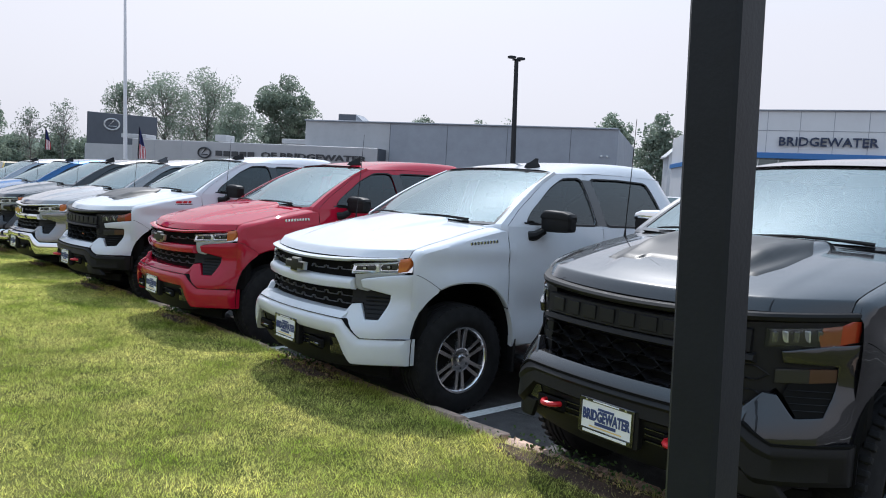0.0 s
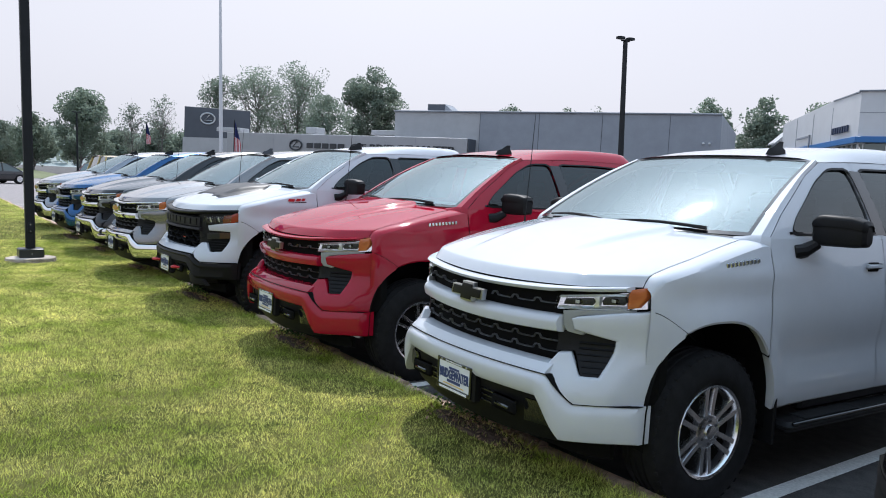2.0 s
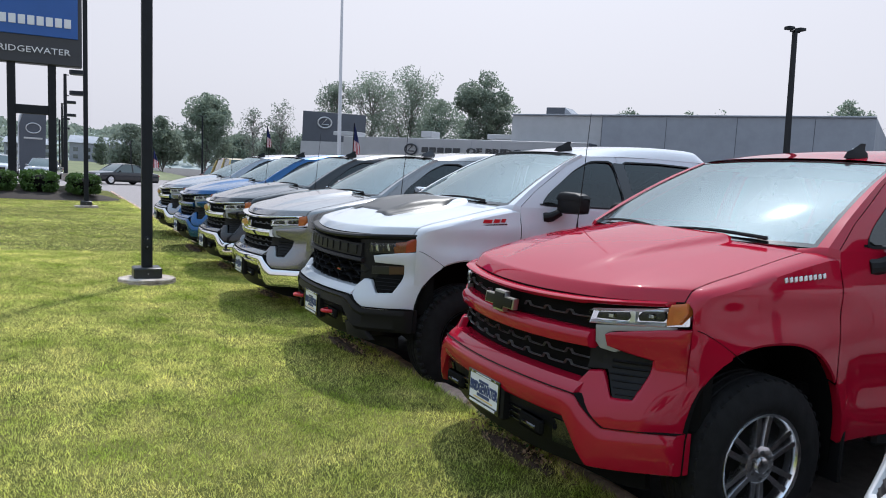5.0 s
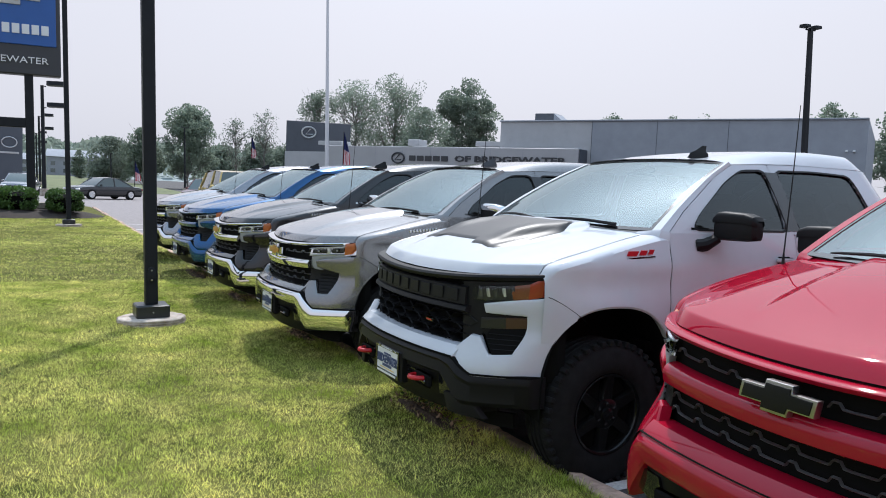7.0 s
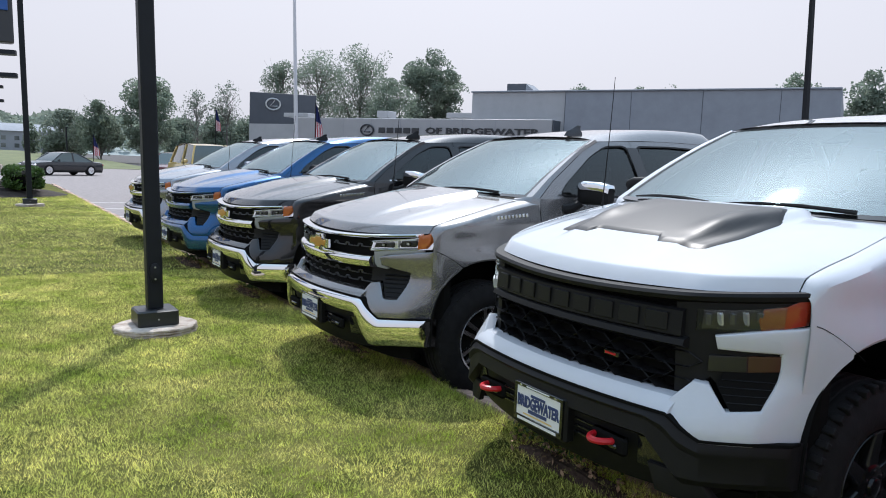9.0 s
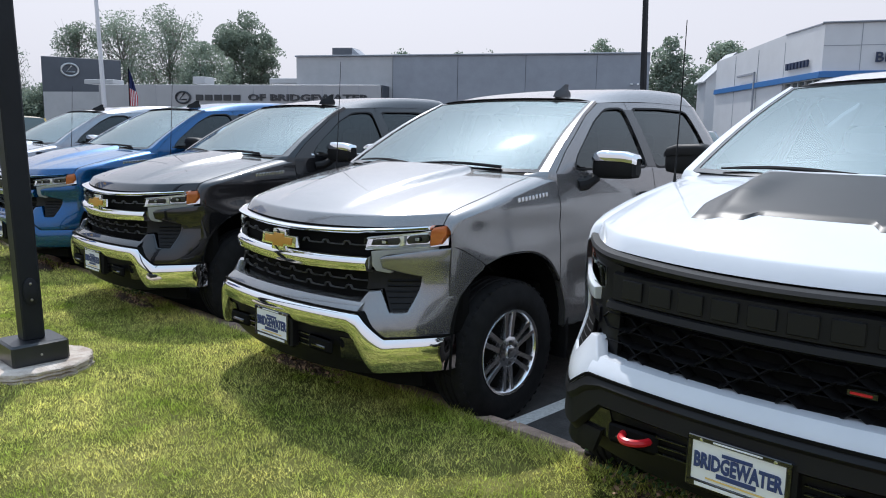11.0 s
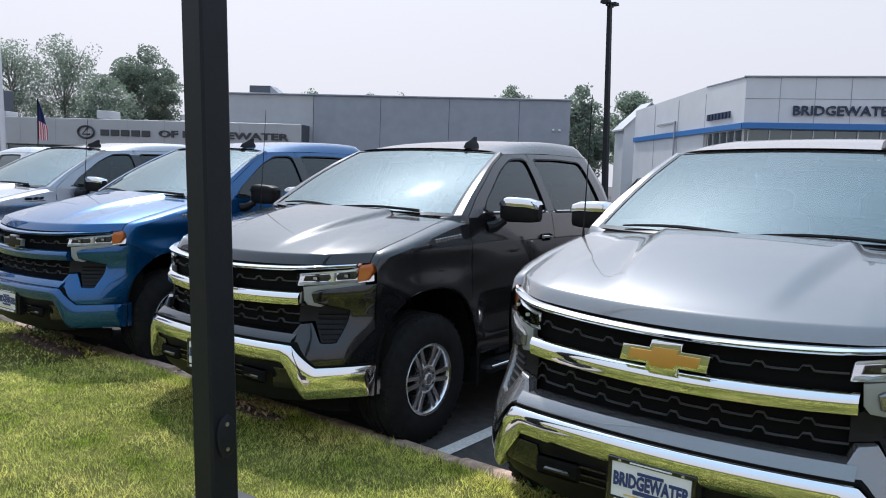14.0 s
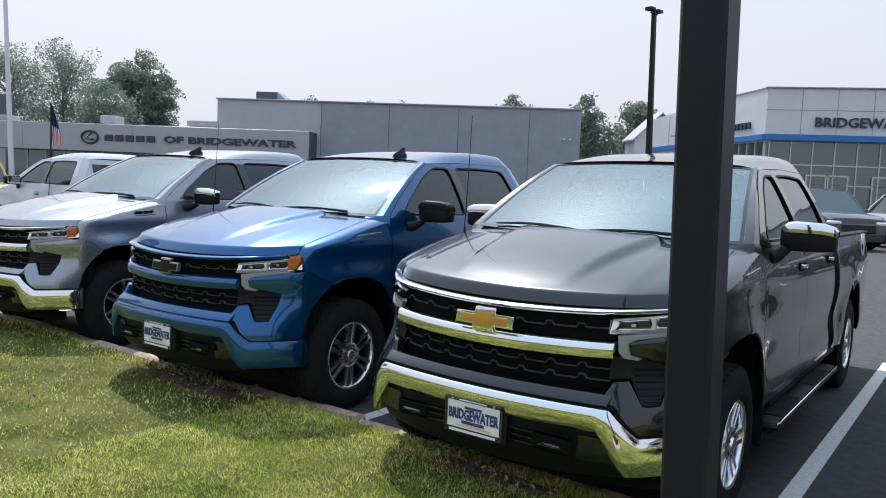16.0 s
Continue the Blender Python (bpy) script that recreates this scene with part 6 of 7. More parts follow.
for k in range(7):
    sidebox("sign_bar", 1.7 + 0.50 * k, 2.0 + 0.50 * k, 6.50, 6.95, 0.12, SIGNNAVY, 0.12, "navy bars in place of the maker's name")
sidebox("downpipe", 10.4, 10.55, 3.8, 6.9, 0.16, WALLGREY, 0.12)
sidebox("gutter", 10.4, 14.0, 6.7, 6.85, 0.16, WALLGREY, 0.12)
gab = thing("gabled_shed", "white gabled workshop behind the dealership", "building", pose(-38.8, 69.3, 0, 0, 0, 44))
part("wall", Geo().loft([[(-2.6, y, 0), (2.6, y, 0), (2.6, y, 7.3), (0, y, 9.75), (-2.6, y, 7.3)] for y in (0, 2.4)]), PANELGREY, gab)
part("roof", Geo().loft([[(-2.9, y, 7.05), (0, y, 9.8), (2.9, y, 7.05), (2.9, y, 7.2), (0, y, 9.96), (-2.9, y, 7.2)] for y in (-0.3, 2.6)]), WALLPALE, gab)
part("verge_trim", Geo().tube([(0.1, -0.36, 9.6), (2.4, -0.36, 7.5), (4.0, -0.36, 7.5)], 0.12, 6), BANDBLUE, gab, "blue verge trim")


# ---- lamp posts, flagpole, flags, signs ----
def street_lamp(label, x, y, tall, turn, heads=2, a=0.14, drop=0.0, big=1.0):
    p = thing("street_lamp", label, "street lamp", plumb(x, y, 0, turn, 0.75 * tall))
    part("pole", Geo().loft([[(s * q * a / 2, t * q * a / 2, z) for s, t in ((-1, -1), (1, -1), (1, 1), (-1, 1))] for z, q in ((0, 1.15), (tall, 0.8))]), STEELBLACK, p)
    part("pole_foot", Geo().box((0, 0, 0.25), (0.5, 0.5, 0.5), 0.03), CONCRETE, p)
    for k in range(heads):
        s = 1 if k == 0 or drop else -1
        z = tall - (drop if k else 0)
        part("lamp_arm", Geo().box((s * 0.14, 0, z - 0.06), (0.2, 0.07, 0.06), 0.01), STEELBLACK, p)
        part("lamp_head", Geo().loft([[(s * x0 * big, t * w * big, z + h * big) for t, h in ((-1, 0), (1, 0), (0.9, 0.09), (-0.9, 0.09))] for x0, w in ((0.10, 0.10), (0.16, 0.16), (0.40, 0.16), (0.46, 0.10))]), STEELBLACK, p)
    return p


street_lamp("tall black twin-head parking lot lamp", -21.77, 23.01, 8.15, 85, 2, 0.17)
street_lamp("black parking lot lamp with two stepped heads", -60.8, -0.9, 7.3, 80, 2, 0.22, 1.4, 3.0)
street_lamp("black parking lot lamp with two stepped heads", -95.8, -0.5, 7.5, 80, 2, 0.22, 1.4, 3.0)
street_lamp("black parking lot lamp with two stepped heads", -128, -0.3, 7.1, 80, 2, 0.22, 1.4, 3.0)
street_lamp("small black lamp beside the far lot", -100.4, 7.0, 4.0, 10, 1, 0.16)
street_lamp("black twin-head lamp in front of dark trees", -94.4, 14.2, 7.4, 75, 2, 0.2)
fp = thing("flagpole", "tall white metal flagpole, flag out of sight", "flagpole", plumb(-66.3, 20.9, 0, 0, 9.0))
part("pole", Geo().lathe([(0, 0.19), (6, 0.165), (19, 0.10), (19.02, 0.0005)], "z", 14), POLEWHITE, fp)
part("pole_collar", Geo().lathe([(0, 0.34), (0.1, 0.34), (0.16, 0.2)], "z", 14), POLEWHITE, fp)


def flag(x, y, top, turn, long=2.2):
    p = thing("flag", "small striped national flag drooping from a thin pole", "flag", pose(x, y, 0, 0, 0, turn), "flags along the lot")
    part("flag_staff", Geo().tube([(0, 0, 0.0), (0.0, 0, top - 0.05)], 0.03, 6), STEELBLACK, p)
    for k in range(9):
        f = lambda u, v: (0.03 + 0.05 * (k + u) * (0.35 + 0.65 * min(1, v * 1.5)), 0.05 * math.sin((k + u) * 1.3 + 2 * v), top - 0.12 - long * v - 0.05 * (k + u) * (1 - v))
        part("flag_stripe", Geo().grid([[f(u, v) for v in span(0.0, 1, 6)] for u in (0, 1)]), FLAGRED if k % 2 == 0 else FLAGWHITE, p, "", 0.008)
    g = Geo().grid([[(0.03 + 0.05 * 9 * u * (0.35 + 0.65 * min(1, v * 1.5)), 0.05 * math.sin(u * 9 * 1.3 + 2 * v) - 0.018, top - 0.11 - long * v - 0.05 * 9 * u * (1 - v)) for v in span(0.0, 0.52, 5)] for u in span(0, 1, 9)])
    part("flag_canton", g, FLAGBLUE, p, "dark blue field", 0.008)


flag(-80.8, 18.3, 6.3, 70)
flag(-53.2, 17.4, 5.4, 60)
flag(-75.3, 6.6, 3.0, 75, 1.7)

sign = thing("dealer_sign", "tall blue and black dealer sign on two black legs", "sign", plumb(-36.8, -2.58, 0, 90, 5.0))
part("sign_panel", Geo().box((0, 0.25, 8.0), (3.65, 0.5, 5.5), 0.04), SIGNDARK, sign)
part("blue_face", Geo().box((0, -0.02, 8.55), (3.35, 0.06, 4.4), 0.02), SIGNBLUE, sign, "blue sign face")
for k in range(9):
    part("sign_bar", Geo().box((-1.30 + 0.325 * k, -0.06, 6.93), (0.25, 0.04, 0.36), 0.01), SIGNWHITE, sign, "white bars in place of the maker's name")
part("town_lettering", text_geo("BRIDGEWATER", 0.36, 0.04).moved(Matrix.Translation((0, -0.03, 5.78)) @ Matrix.Diagonal((1.14, 1, 0.95, 1))), SIGNWHITE, sign, "white capitals naming the town")
bow = part("sign_emblem", slab([(x, z + 0.45) for x, z in ((-1.25, 7.55), (-0.5, 7.55), (-0.5, 7.35), (0.5, 7.35), (0.5, 7.55), (1.15, 7.55), (1.25, 8.15), (0.5, 8.15), (0.5, 8.4), (-0.5, 8.4), (-0.5, 8.15), (-1.15, 8.15))], lambda x, z: -0.10, 0.06, 0.02, 2), MULLION, sign, "outlined cross-shaped emblem")
part("emblem_face", slab([(x * 0.86, 8.32 + (z - 7.87) * 0.72) for x, z in ((-1.25, 7.55), (-0.5, 7.55), (-0.5, 7.35), (0.5, 7.35), (0.5, 7.55), (1.15, 7.55), (1.25, 8.15), (0.5, 8.15), (0.5, 8.4), (-0.5, 8.4), (-0.5, 8.15), (-1.15, 8.15))], lambda x, z: -0.13, 0.04, 0.01, 2), GOLD, bow)
for x in (-0.72, 0.72):
    part("sign_leg", Geo().box((x, 0.25, 2.7), (0.30, 0.34, 5.4), 0.03), STEELBLACK, sign)
part("cross_beam", Geo().box((0, 0.25, 3.45), (1.2, 0.30, 0.36), 0.02), STEELBLACK, sign)
pyl = thing("pylon_sign", "dark grey pylon sign with a silver ring emblem", "sign", pose(-75.8, -3.0, 0, 0, 0, 90))
part("pylon_edge", Geo().tube([(-1.06, 0, 0), (-1.06, 0, 4.3), (-0.96, 0, 4.9), (-0.75, 0, 5.25), (1.0, 0, 5.27)], 0.11, 8), PANELGREY, pyl, "pale metal edge")
part("pylon_panel", Geo().loft([[(-1.0 + o, -0.3, z), (0.95, -0.3, z), (0.95, 0.3, z), (-1.0 + o, 0.3, z)] for z, o in ((0, 0), (4.3, 0), (5.2, 0.25))]), TOWERGREY, pyl)
part("pylon_emblem", Geo().tube([(0.55 * math.cos(a), -0.36, 3.9 + 0.42 * math.sin(a)) for a in span(0, 2 * math.pi, 28)], 0.05, 6), MULLION, pyl)
part("name_bar", Geo().box((0, -0.33, 3.05), (1.4, 0.04, 0.16), 0.01), MULLION, pyl)


# ---- hedge ----
def leaf_cloud(pts, size, rnd, material, name, flat=0.0):
    """Many small leaf quads round the given centres, as one mesh."""
    n = len(pts)
    u = rnd.normal(size=(n, 3))
    u /= np.linalg.norm(u, axis=1)[:, None]
    w = rnd.normal(size=(n, 3))
    w[:, 2] *= 1 - flat
    v = np.cross(u, w)
    v /= np.linalg.norm(v, axis=1)[:, None]
    s = (size * rnd.uniform(0.6, 1.35, n))[:, None]
    co = np.empty((n, 4, 3))
    co[:, 0], co[:, 1], co[:, 2], co[:, 3] = pts - u * s, pts + v * s * 0.55, pts + u * s, pts - v * s * 0.55
    me = bpy.data.meshes.new(name)
    me.vertices.add(4 * n)
    me.vertices.foreach_set("co", co.ravel())
    me.loops.add(4 * n)
    me.loops.foreach_set("vertex_index", np.arange(4 * n, dtype=np.int32))
    me.polygons.add(n)
    me.polygons.foreach_set("loop_start", np.arange(0, 4 * n, 4, dtype=np.int32))
    me.update()
    me.validate()
    me.materials.append(material)
    return me


def bush(x, y, w, h, seed):
    r = np.random.default_rng(seed)
    t = thing("hedge_bush", "clipped rounded green bush in a mulch bed", "bush", pose(x, y, LAWN_Z + 0.14), "clipped bushes below the sign")
    n = 2600
    d = r.normal(size=(n, 3))
    d /= np.linalg.norm(d, axis=1)[:, None]
    d = np.sign(d) * np.abs(d) ** 0.55
    d *= (r.uniform(0.78, 1.04, n) * (1 + 0.05 * np.sin(7 * d[:, 0]) * np.sin(6 * d[:, 1])))[:, None]
    pts = d * np.array((w / 2, w / 2, h / 2)) + np.array((0, 0, h / 2 + 0.08))
    part("foliage", leaf_cloud(pts, 0.05, r, HEDGELEAF, "foliage"), None, t)
    part("bush_core", Geo().lathe([(0.0, 0.08), (h * 0.4, w * 0.36), (h * 0.75, w * 0.38), (h * 0.9, w * 0.15), (h * 0.91, 0.001)], "z", 10), DARK, t)


LITTER = mat("dry_litter", (0.30, 0.20, 0.12), 0.9, vary=0.4, scale=30, island=0.6, spread=0.0)
rl = np.random.default_rng(31)
spots = [(-2.9, 0.40, 0.55), (-5.55, 0.40, 0.45), (-8.25, 0.38, 0.5), (0.1, 0.40, 0.9), (-11.0, 0.42, 0.35), (-16.2, 0.40, 0.6), (-13.6, 0.42, 0.4)]
flakes = np.concatenate([np.stack([rl.normal(x, w * 0.5, 420), rl.normal(y, 0.06, 420), rl.uniform(0.10, 0.155, 420)], 1) for x, y, w in spots])
tagged(new("dry_litter", leaf_cloud(flakes, 0.016, rl, LITTER, "dry_litter")), "dry brown leaf litter along the kerb", "litter", kind="stuff")
weeds = np.concatenate([np.stack([rl.normal(x - 0.25, w * 0.35, 260), rl.normal(y + 0.06, 0.04, 260), rl.uniform(0.10, 0.21, 260)], 1) for x, y, w in spots])
tagged(new("weeds", leaf_cloud(weeds, 0.014, rl, HEDGELEAF, "weeds")), "small green weeds along the kerb", "weeds", kind="stuff")
for k, (x, y, w, h) in enumerate(((-32.4, -0.35, 1.15, 1.0), (-32.6, -1.75, 1.2, 1.05), (-32.5, -3.1, 1.25, 1.0), (-32.7, -4.5, 1.2, 1.05), (-34.2, -0.3, 1.1, 1.0), (-34.3, -1.9, 1.1, 1.05))):
    bush(x, y - 0.45, w, h * 0.70, 40 + k)
bed = Geo().grid([[(-33.4 + 2.3 * q * math.cos(a) * (1.0), -2.75 + 3.3 * q * math.sin(a), LAWN_Z + 0.24 * (1 - q ** 4) + 0.006) for a in span(0, 2 * math.pi, 30)] for q in span(0, 1, 6)])
tagged(part("mulch_bed", bed, MULCH), "dark mulch bed below the clipped bushes", "mulch", kind="structure")
wall = thing("low_planter_wall", "low pale stone edging in the mulch bed", "wall", pose(-33.3, -3.0, LAWN_Z + 0.22))
part("edging", Geo().box((0, 0, 0.13), (0.25, 4.2, 0.22), 0.02), CONCRETE, wall)


# ---- trees: crowns carry distance haze in their leaf colour ----
def tree(label, x, y, tall, wide, seed, leaves=3200, size=0.32, material=None, sparse=0.0, low=0.28, blobs=30, lean=0.0):
    leaves, size = int(leaves * 2.6), size * 0.72
    r = np.random.default_rng(seed)
    t = thing("tree", label, "tree", pose(x, y, 0), "")
    trunk_r = max(0.15, tall * 0.0125)
    pts = [(lean * k * k * 0.02 + r.normal() * 0.12, r.normal() * 0.12, tall * 0.9 * k / 6) for k in range(7)]
    pts[0] = (0, 0, -0.2)
    g = Geo().tube(pts, [trunk_r * (1.25 - 0.19 * k) for k in range(7)], 8)
    centres = []
    for k in range(blobs):
        a, q = r.uniform(0, 2 * np.pi), r.uniform(0.05, 1.0) ** 0.6
        h = r.uniform(low + 0.08, 0.90)
        spread = math.sin(math.pi * min(1, max(0.05, (h - low + 0.10) / (1.12 - low)))) ** 0.7
        c = np.array((wide / 2 * 0.78 * q * spread * math.cos(a), wide / 2 * 0.78 * q * spread * math.sin(a), tall * h))
        centres.append((c, wide * r.uniform(0.12, 0.23)))
        z0 = max(tall * low * 0.8, c[2] - wide * r.uniform(0.2, 0.4))
        z0 = min(z0, tall * 0.8)
        b0 = np.array((0, 0, z0))
        mid = (b0 + c) / 2 + np.array((0, 0, -0.03 * tall))
        w = Geo().tube([b0, mid, c], [trunk_r * 0.42, trunk_r * 0.26, trunk_r * 0.10], 6)
        g.add(w.v, w.f)
        for j in range(3):
            e = c + r.normal(size=3) * wide * 0.11
            w = Geo().tube([mid, (mid + e) / 2 + r.normal(size=3) * 0.2, e], [trunk_r * 0.16, trunk_r * 0.10, trunk_r * 0.04], 5)
            g.add(w.v, w.f)
    centres.append((np.array((0, 0, tall * 0.93)), wide * 0.14))
    part("trunk", g, BARK, t)
    out = []
    per = int(leaves * 0.80 / len(centres))
    for c, rad in centres:
        m = per * 2
        d = r.normal(size=(m, 3)) * rad * 0.62
        d *= np.minimum(1.0, rad * 1.05 / np.linalg.norm(d, axis=1))[:, None]
        d[:, 2] *= 0.75
        p = c + d
        keep = np.array([noise.noise(Vector(q * (2.2 / rad) * 0.35)) > -0.12 + sparse for q in p])
        out.append(p[keep][:per])
    m = leaves * 3
    d = r.uniform(-1, 1, size=(m, 3))
    rad = np.linalg.norm(d, axis=1)
    edge = np.array([0.80 + 0.30 * noise.noise(Vector(q) * 2.3 + Vector((seed * 3.1, 0, 0))) + 0.18 * noise.noise(Vector(q) * 5.5 + Vector((0, seed * 1.7, 0))) for q in d])
    d, rad, edge = d[rad < edge], rad[rad < edge], edge[rad < edge]
    hole = np.array([noise.noise(Vector(q) * 4.2 + Vector((seed * 5.3, 2.0, 0))) > -0.02 + sparse for q in d])
    d = d[hole & (r.uniform(0, 1, len(d)) < 0.15 + 0.85 * (rad / edge) ** 1.2)][: int(leaves * 0.20)]
    z0, z1 = tall * (low + 0.02), tall * 1.02
    out.append(d * np.array((wide / 2, wide / 2, (z1 - z0) / 2)) + np.array((0, 0, (z0 + z1) / 2)))
    pts = np.concatenate(out)
    pts[:, 2] = np.minimum(pts[:, 2], tall)
    part("crown", leaf_cloud(pts, size, r, material or HAZEDLEAF, "crown"), None, t)
    return t


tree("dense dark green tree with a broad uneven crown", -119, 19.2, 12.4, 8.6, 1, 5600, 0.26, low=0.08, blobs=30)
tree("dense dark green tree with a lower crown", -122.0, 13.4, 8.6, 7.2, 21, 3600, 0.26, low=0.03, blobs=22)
tree("low green tree beside a taller one", -131.0, 9.6, 7.4, 8.0, 22, 3000, 0.28, HAZEDLEAFPALE, low=0.02, blobs=20)
tree("thin tree with sparse leaves, paled by painted haze", -127.3, 28.0, 11.8, 6.0, 2, 750, 0.22, HAZEDLEAFPALE, sparse=0.22, low=0.25)
tree("thin tree with sparse leaves, paled by painted haze", -128.0, 33.0, 14.0, 5.6, 3, 750, 0.22, HAZEDLEAFPALE, sparse=0.22, low=0.25)
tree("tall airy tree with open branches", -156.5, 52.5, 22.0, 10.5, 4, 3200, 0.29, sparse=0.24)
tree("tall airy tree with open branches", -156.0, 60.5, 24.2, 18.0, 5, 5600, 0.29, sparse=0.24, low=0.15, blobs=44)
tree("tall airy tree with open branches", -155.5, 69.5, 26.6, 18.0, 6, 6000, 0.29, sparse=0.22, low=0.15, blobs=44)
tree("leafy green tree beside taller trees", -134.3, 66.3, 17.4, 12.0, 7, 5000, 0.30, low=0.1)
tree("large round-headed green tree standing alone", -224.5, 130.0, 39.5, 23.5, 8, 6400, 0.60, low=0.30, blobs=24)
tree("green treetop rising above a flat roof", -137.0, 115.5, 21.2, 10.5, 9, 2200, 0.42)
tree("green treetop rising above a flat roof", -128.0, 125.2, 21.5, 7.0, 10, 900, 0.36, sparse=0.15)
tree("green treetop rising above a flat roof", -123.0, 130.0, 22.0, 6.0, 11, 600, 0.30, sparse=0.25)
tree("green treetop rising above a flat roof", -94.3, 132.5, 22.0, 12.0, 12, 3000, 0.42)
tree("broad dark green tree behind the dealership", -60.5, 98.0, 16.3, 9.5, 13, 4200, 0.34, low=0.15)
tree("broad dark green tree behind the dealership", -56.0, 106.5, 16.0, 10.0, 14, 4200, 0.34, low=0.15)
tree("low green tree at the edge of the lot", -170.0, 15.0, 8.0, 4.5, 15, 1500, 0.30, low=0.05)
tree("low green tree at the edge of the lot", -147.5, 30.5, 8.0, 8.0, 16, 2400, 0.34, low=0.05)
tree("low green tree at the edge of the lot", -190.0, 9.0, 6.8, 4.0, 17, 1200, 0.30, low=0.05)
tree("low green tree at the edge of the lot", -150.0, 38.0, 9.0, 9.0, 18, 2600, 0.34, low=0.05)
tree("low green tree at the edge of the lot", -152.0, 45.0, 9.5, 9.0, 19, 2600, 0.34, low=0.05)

# far wooded hill, its haze painted into the colours, and flats
rows = []
for k in range(61):
    a = radians(60 + 62 * k / 60)
    row = []
    for d, h in ((340, -0.2), (380, 7.0), (420, 14.0), (470, 17.0), (560, 12.0)):
        n = noise.noise(Vector((a * 14, d * 0.02, 0))) * 3 + noise.noise(Vector((a * 50, d * 0.1, 2))) * 2.2
        row.append((-d * math.sin(a), d * math.cos(a) - 4, h + (n if h > 0 else 0)))
    rows.append(row)
tagged(part("far_hill", Geo().grid(rows), HAZEDHILL), "wooded hill on the horizon, haze painted into its colour", "hill", kind="structure")
r = np.random.default_rng(77)
ang, dd = np.radians(r.uniform(60, 122, 9000)), r.uniform(345, 470, 9000)
hh = np.interp(dd, (345, 380, 420, 470), (0.5, 7.5, 14.5, 17.5)) + r.uniform(-0.5, 4.5, 9000) * (0.6 + 0.4 * np.sin(ang * 90))
tagged(new("far_woods", leaf_cloud(np.stack([-dd * np.sin(ang), dd * np.cos(ang) - 4, hh], 1), 2.0, r, HAZEDLEAFPALE, "far_woods")), "green woods on the far hill, leaves paled by painted haze", "woods", kind="stuff")
for x, y, w, h, turn in ((-330, 17, 22, 10.5, 87), (-331, -8, 16, 8.2, 87)):
    b = thing("apartment_building", "pale grey low apartment building among far trees", "building", pose(x, y, 0, 0, 0, turn))
    part("wall", Geo().box((0, 5, h * 0.36), (w, 10, h * 0.72)), WALLGREY, b)
    part("roof", Geo().loft([[(-w / 2 - 0.6, -0.6, h * 0.72), (w / 2 + 0.6, -0.6, h * 0.72), (w / 2 + 0.6, 10.6, h * 0.72), (-w / 2 - 0.6, 10.6, h * 0.72)], [(-w / 2, 4.5, h), (w / 2, 4.5, h), (w / 2, 5.5, h), (-w / 2, 5.5, h)]]), WALLGREY, b)
    for i in range(5):
        for z in (1.6, 4.4):
            part("window", Geo().box((-w / 2 + w * (i + 0.5) / 5, -0.03, z + 0.6), (1.6, 0.08, 1.5)), SHOPGLASS, b)


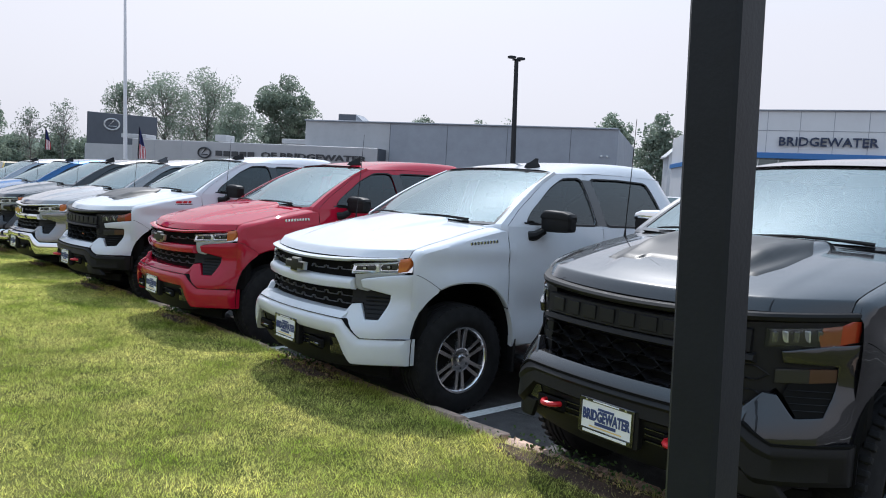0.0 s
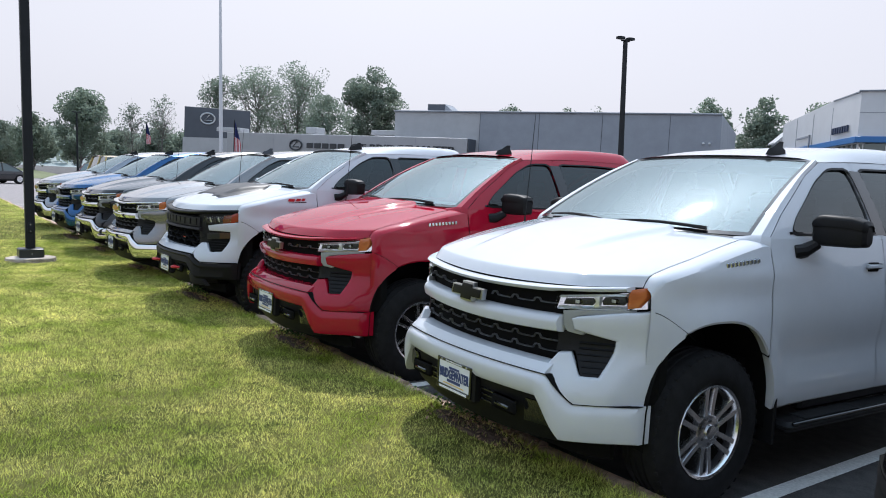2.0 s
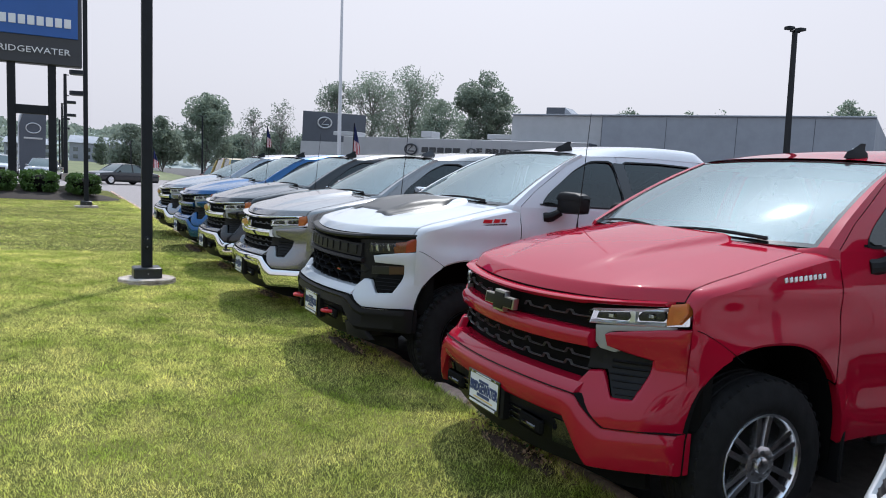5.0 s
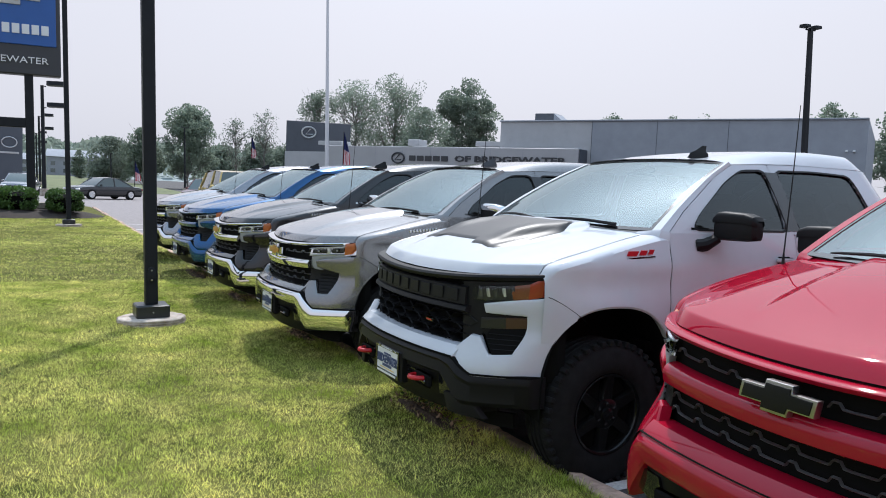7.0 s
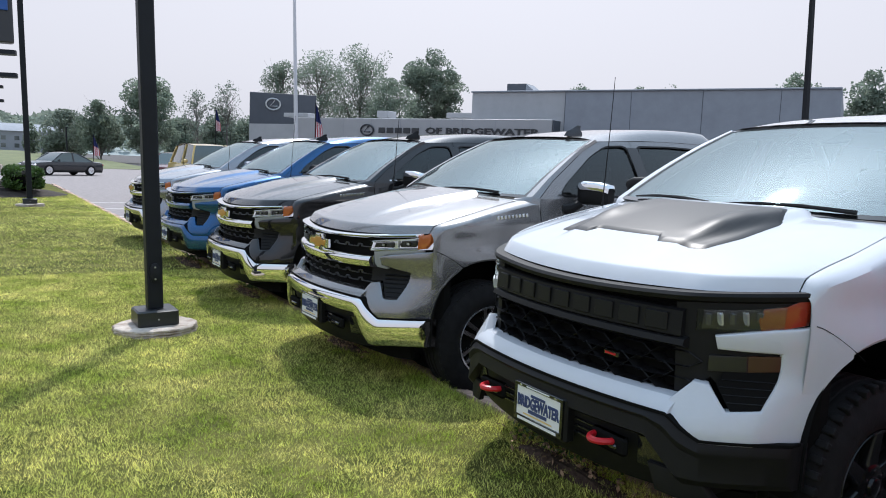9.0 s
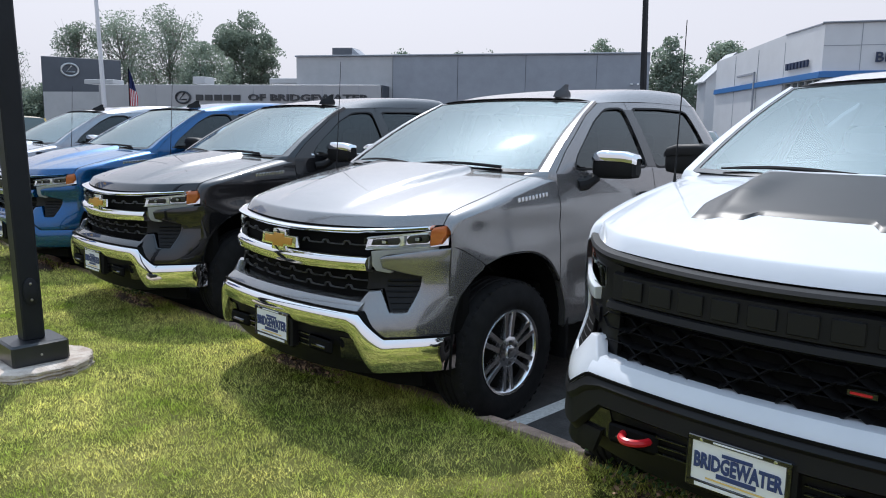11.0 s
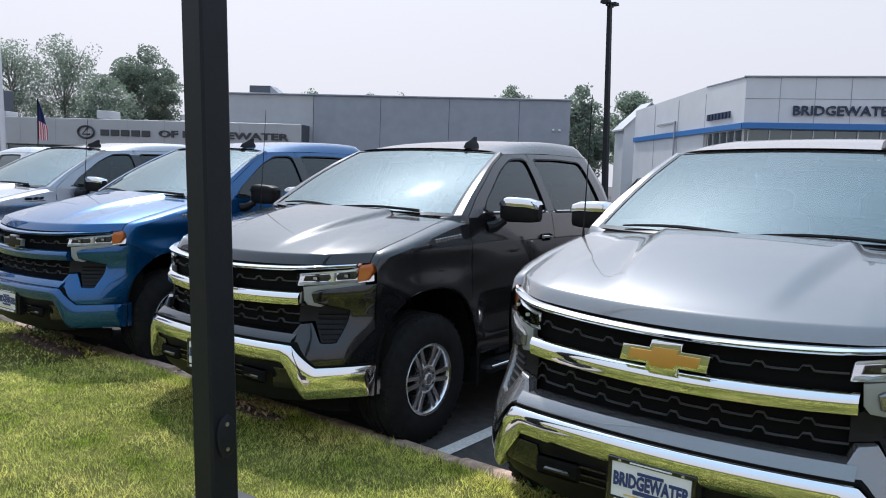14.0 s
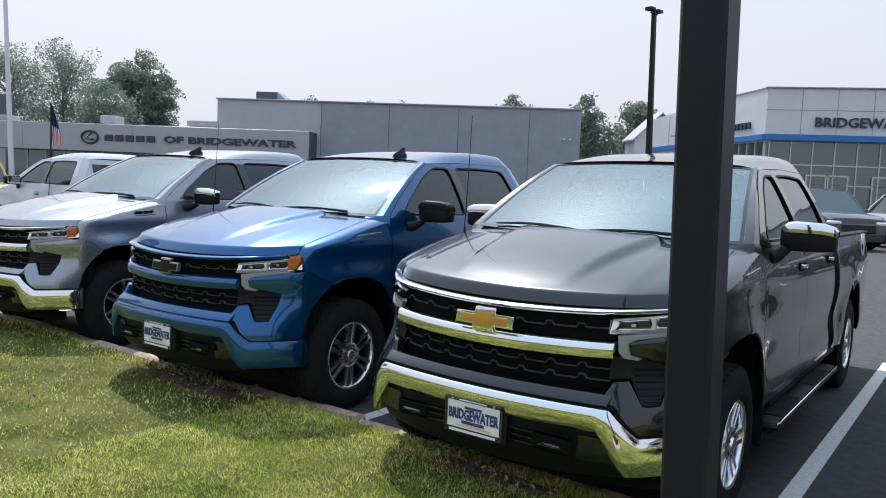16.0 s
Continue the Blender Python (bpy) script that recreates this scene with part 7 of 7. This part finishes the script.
# ---- other vehicles ----
def car(label, category, x, y, turn, body, long=4.6, wide=1.84, tall=1.62, nose=0.95, boxy=0.0, sedan=0.0, base=0.0):
    """A parked car: local -y ahead."""
    t = thing("parked_car", label, category, pose(x, y, base, 0, 0, turn))
    L, W = long, wide / 2
    hood = tall * (0.60 + 0.05 * boxy)
    wind, top0, top1, tail = L * 0.24, L * (0.40 - 0.10 * boxy), L * (0.78 + 0.12 * boxy - 0.14 * sedan), L * (0.93 + 0.05 * boxy - 0.08 * sedan)
    rings = []
    for yy, zt, q in ((0.0, hood * 0.72, 0.80), (0.06, hood * 0.86, 0.88), (0.3, hood * 0.95, 0.96), (wind, hood * 1.03, 1.0), (L * 0.55, hood * 1.04, 1.0), (tail, hood * 1.05, 0.97), (L - 0.10, hood * 0.98, 0.93), (L, hood * 0.75, 0.86)):
        w = W * q
        rings.append([(-w * 0.90, yy, 0.26), (-w, yy, 0.42), (-w, yy, zt * 0.78), (-w * 0.95, yy, zt * 0.95), (-w * 0.80, yy, zt), (0, yy, zt + 0.02), (w * 0.80, yy, zt), (w * 0.95, yy, zt * 0.95), (w, yy, zt * 0.78), (w, yy, 0.42), (w * 0.90, yy, 0.26)])
    part("body", Geo().loft(rings), body, t)
    gr = []
    for yy, z, q in ((wind, hood * 1.02, 0.84), (top0, tall * 0.97, 0.70), (lerp(top0, top1, 0.4), tall, 0.70), (top1, tall * 0.96, 0.68), (tail, hood * 1.04, 0.80)):
        gr.append([(-W * 0.88, yy, hood * 0.98), (-W * q, yy, max(z, hood)), (0, yy, max(z, hood) + 0.02), (W * q, yy, max(z, hood)), (W * 0.88, yy, hood * 0.98)])
    part("greenhouse", Geo().loft(gr), SHOPGLASS, t, "dark tinted windows")
    part("roof", Geo().grid([[(W * u * 0.72, lerp(top0 + 0.02, top1, v), tall * (0.975 + 0.035 * math.sin(math.pi * v)) + 0.012 - 0.02 * u * u) for v in span(0, 1, 6)] for u in span(-1, 1, 6)]), body, t, "", 0.02)
    for s in (1, -1):
        for yy, z0, z1, q0, q1, dy in ((wind + 0.02, hood, tall * 0.97, 0.88, 0.71, top0 - wind), (L * 0.55, hood, tall * 0.99, 0.89, 0.71, 0.0), (tail - 0.03, hood, tall * 0.955, 0.86, 0.69, top1 - tail)):
            part("pillar", Geo().tube([(s * W * q0, yy, z0), (s * W * (q0 + q1) / 2 * 1.01, yy + dy / 2, (z0 + z1) / 2 + 0.01), (s * W * q1, yy + dy, z1)], 0.035, 6), body, t)
        part("headlamp", Geo().box((s * W * 0.70, 0.07, hood * 0.74), (W * 0.42, 0.14, 0.11), 0.03), LAMPBACK, t)
        part("tail_lamp", Geo().box((s * W * 0.72, L - 0.04, hood * 0.80), (W * 0.40, 0.10, 0.14), 0.03), REDLENS, t)
        part("mirror", Geo().box((s * W * 1.05, wind + 0.35, hood * 1.08), (0.18, 0.12, 0.13), 0.04), body, t)
        for yy in (nose * 0.92, L - 0.98):
            wh = part("wheel", Geo().lathe([(-0.02, 0.22), (0.012, 0.21), (0.0, 0.12), (0.01, 0.05), (0.012, 0.001)], "x", 20), ALLOY, t)
            wh.matrix_basis = pose(s * (W - 0.0), yy, 0.335, 0, 0, 0 if s > 0 else 180)
            part("tyre", Geo().lathe([(-0.22, 0.22), (-0.22, 0.31), (-0.19, 0.335), (-0.03, 0.335), (0.0, 0.31), (0.005, 0.23), (-0.02, 0.22)], "x", 24), RUBBER, wh)
            for k in range(5):
                part("spoke", Geo().box((0.004, 0, 0.12), (0.02, 0.05, 0.18), 0.006).moved(Matrix.Rotation(2 * math.pi * k / 5, 4, "X")), ALLOY, wh)
    part("grille", Geo().box((0, 0.02, hood * 0.60), (W * 1.05, 0.10, 0.26), 0.03), GLOSSBLACK, t)
    part("lower_trim", Geo().box((0, L / 2, 0.27), (wide * 0.94, L * 0.96, 0.14), 0.03), PLASTIC, t)
    return t


car("dark grey sports sedan parked across the drive", "car", -56.9, 0.6, 30, DARKGREY, 4.7, 1.84, 1.42, sedan=1.0)
car("silver car behind a hedge", "car", -60.0, -2.5, 80, SILVER, 4.6, 1.84, 1.45, sedan=1.0)
car("white car behind a hedge", "car", -63.0, -5.0, 85, WHITE, 4.6, 1.84, 1.5)
car("dark red sport utility parked across the drive", "car", -47.6, 6.4, 60, DARKRED, 4.7, 1.88, 1.66)
car("pale yellow boxy four-by-four with a flat windshield", "car", -30.4, 4.95, 90, YELLOW, 4.6, 1.88, 1.98, boxy=1.0)
for label, x, y, body, tall, sedan in (("dark grey sport utility parked in a back row", -14.5, 20.0, DARKGREY, 1.66, 0.0), ("white compact sport utility parked in a back row", -11.6, 20.9, WHITE, 1.66, 0.0), ("silver-grey sedan parked in a back row", -17.4, 19.4, SILVER, 1.48, 1.0), ("black sport utility parked in a back row", -8.8, 21.8, BLACK, 1.68, 0.0)):
    car(label, "car", x, y, 38, body, 4.6, 1.86, tall, sedan=sedan, base=BACK_RISE)
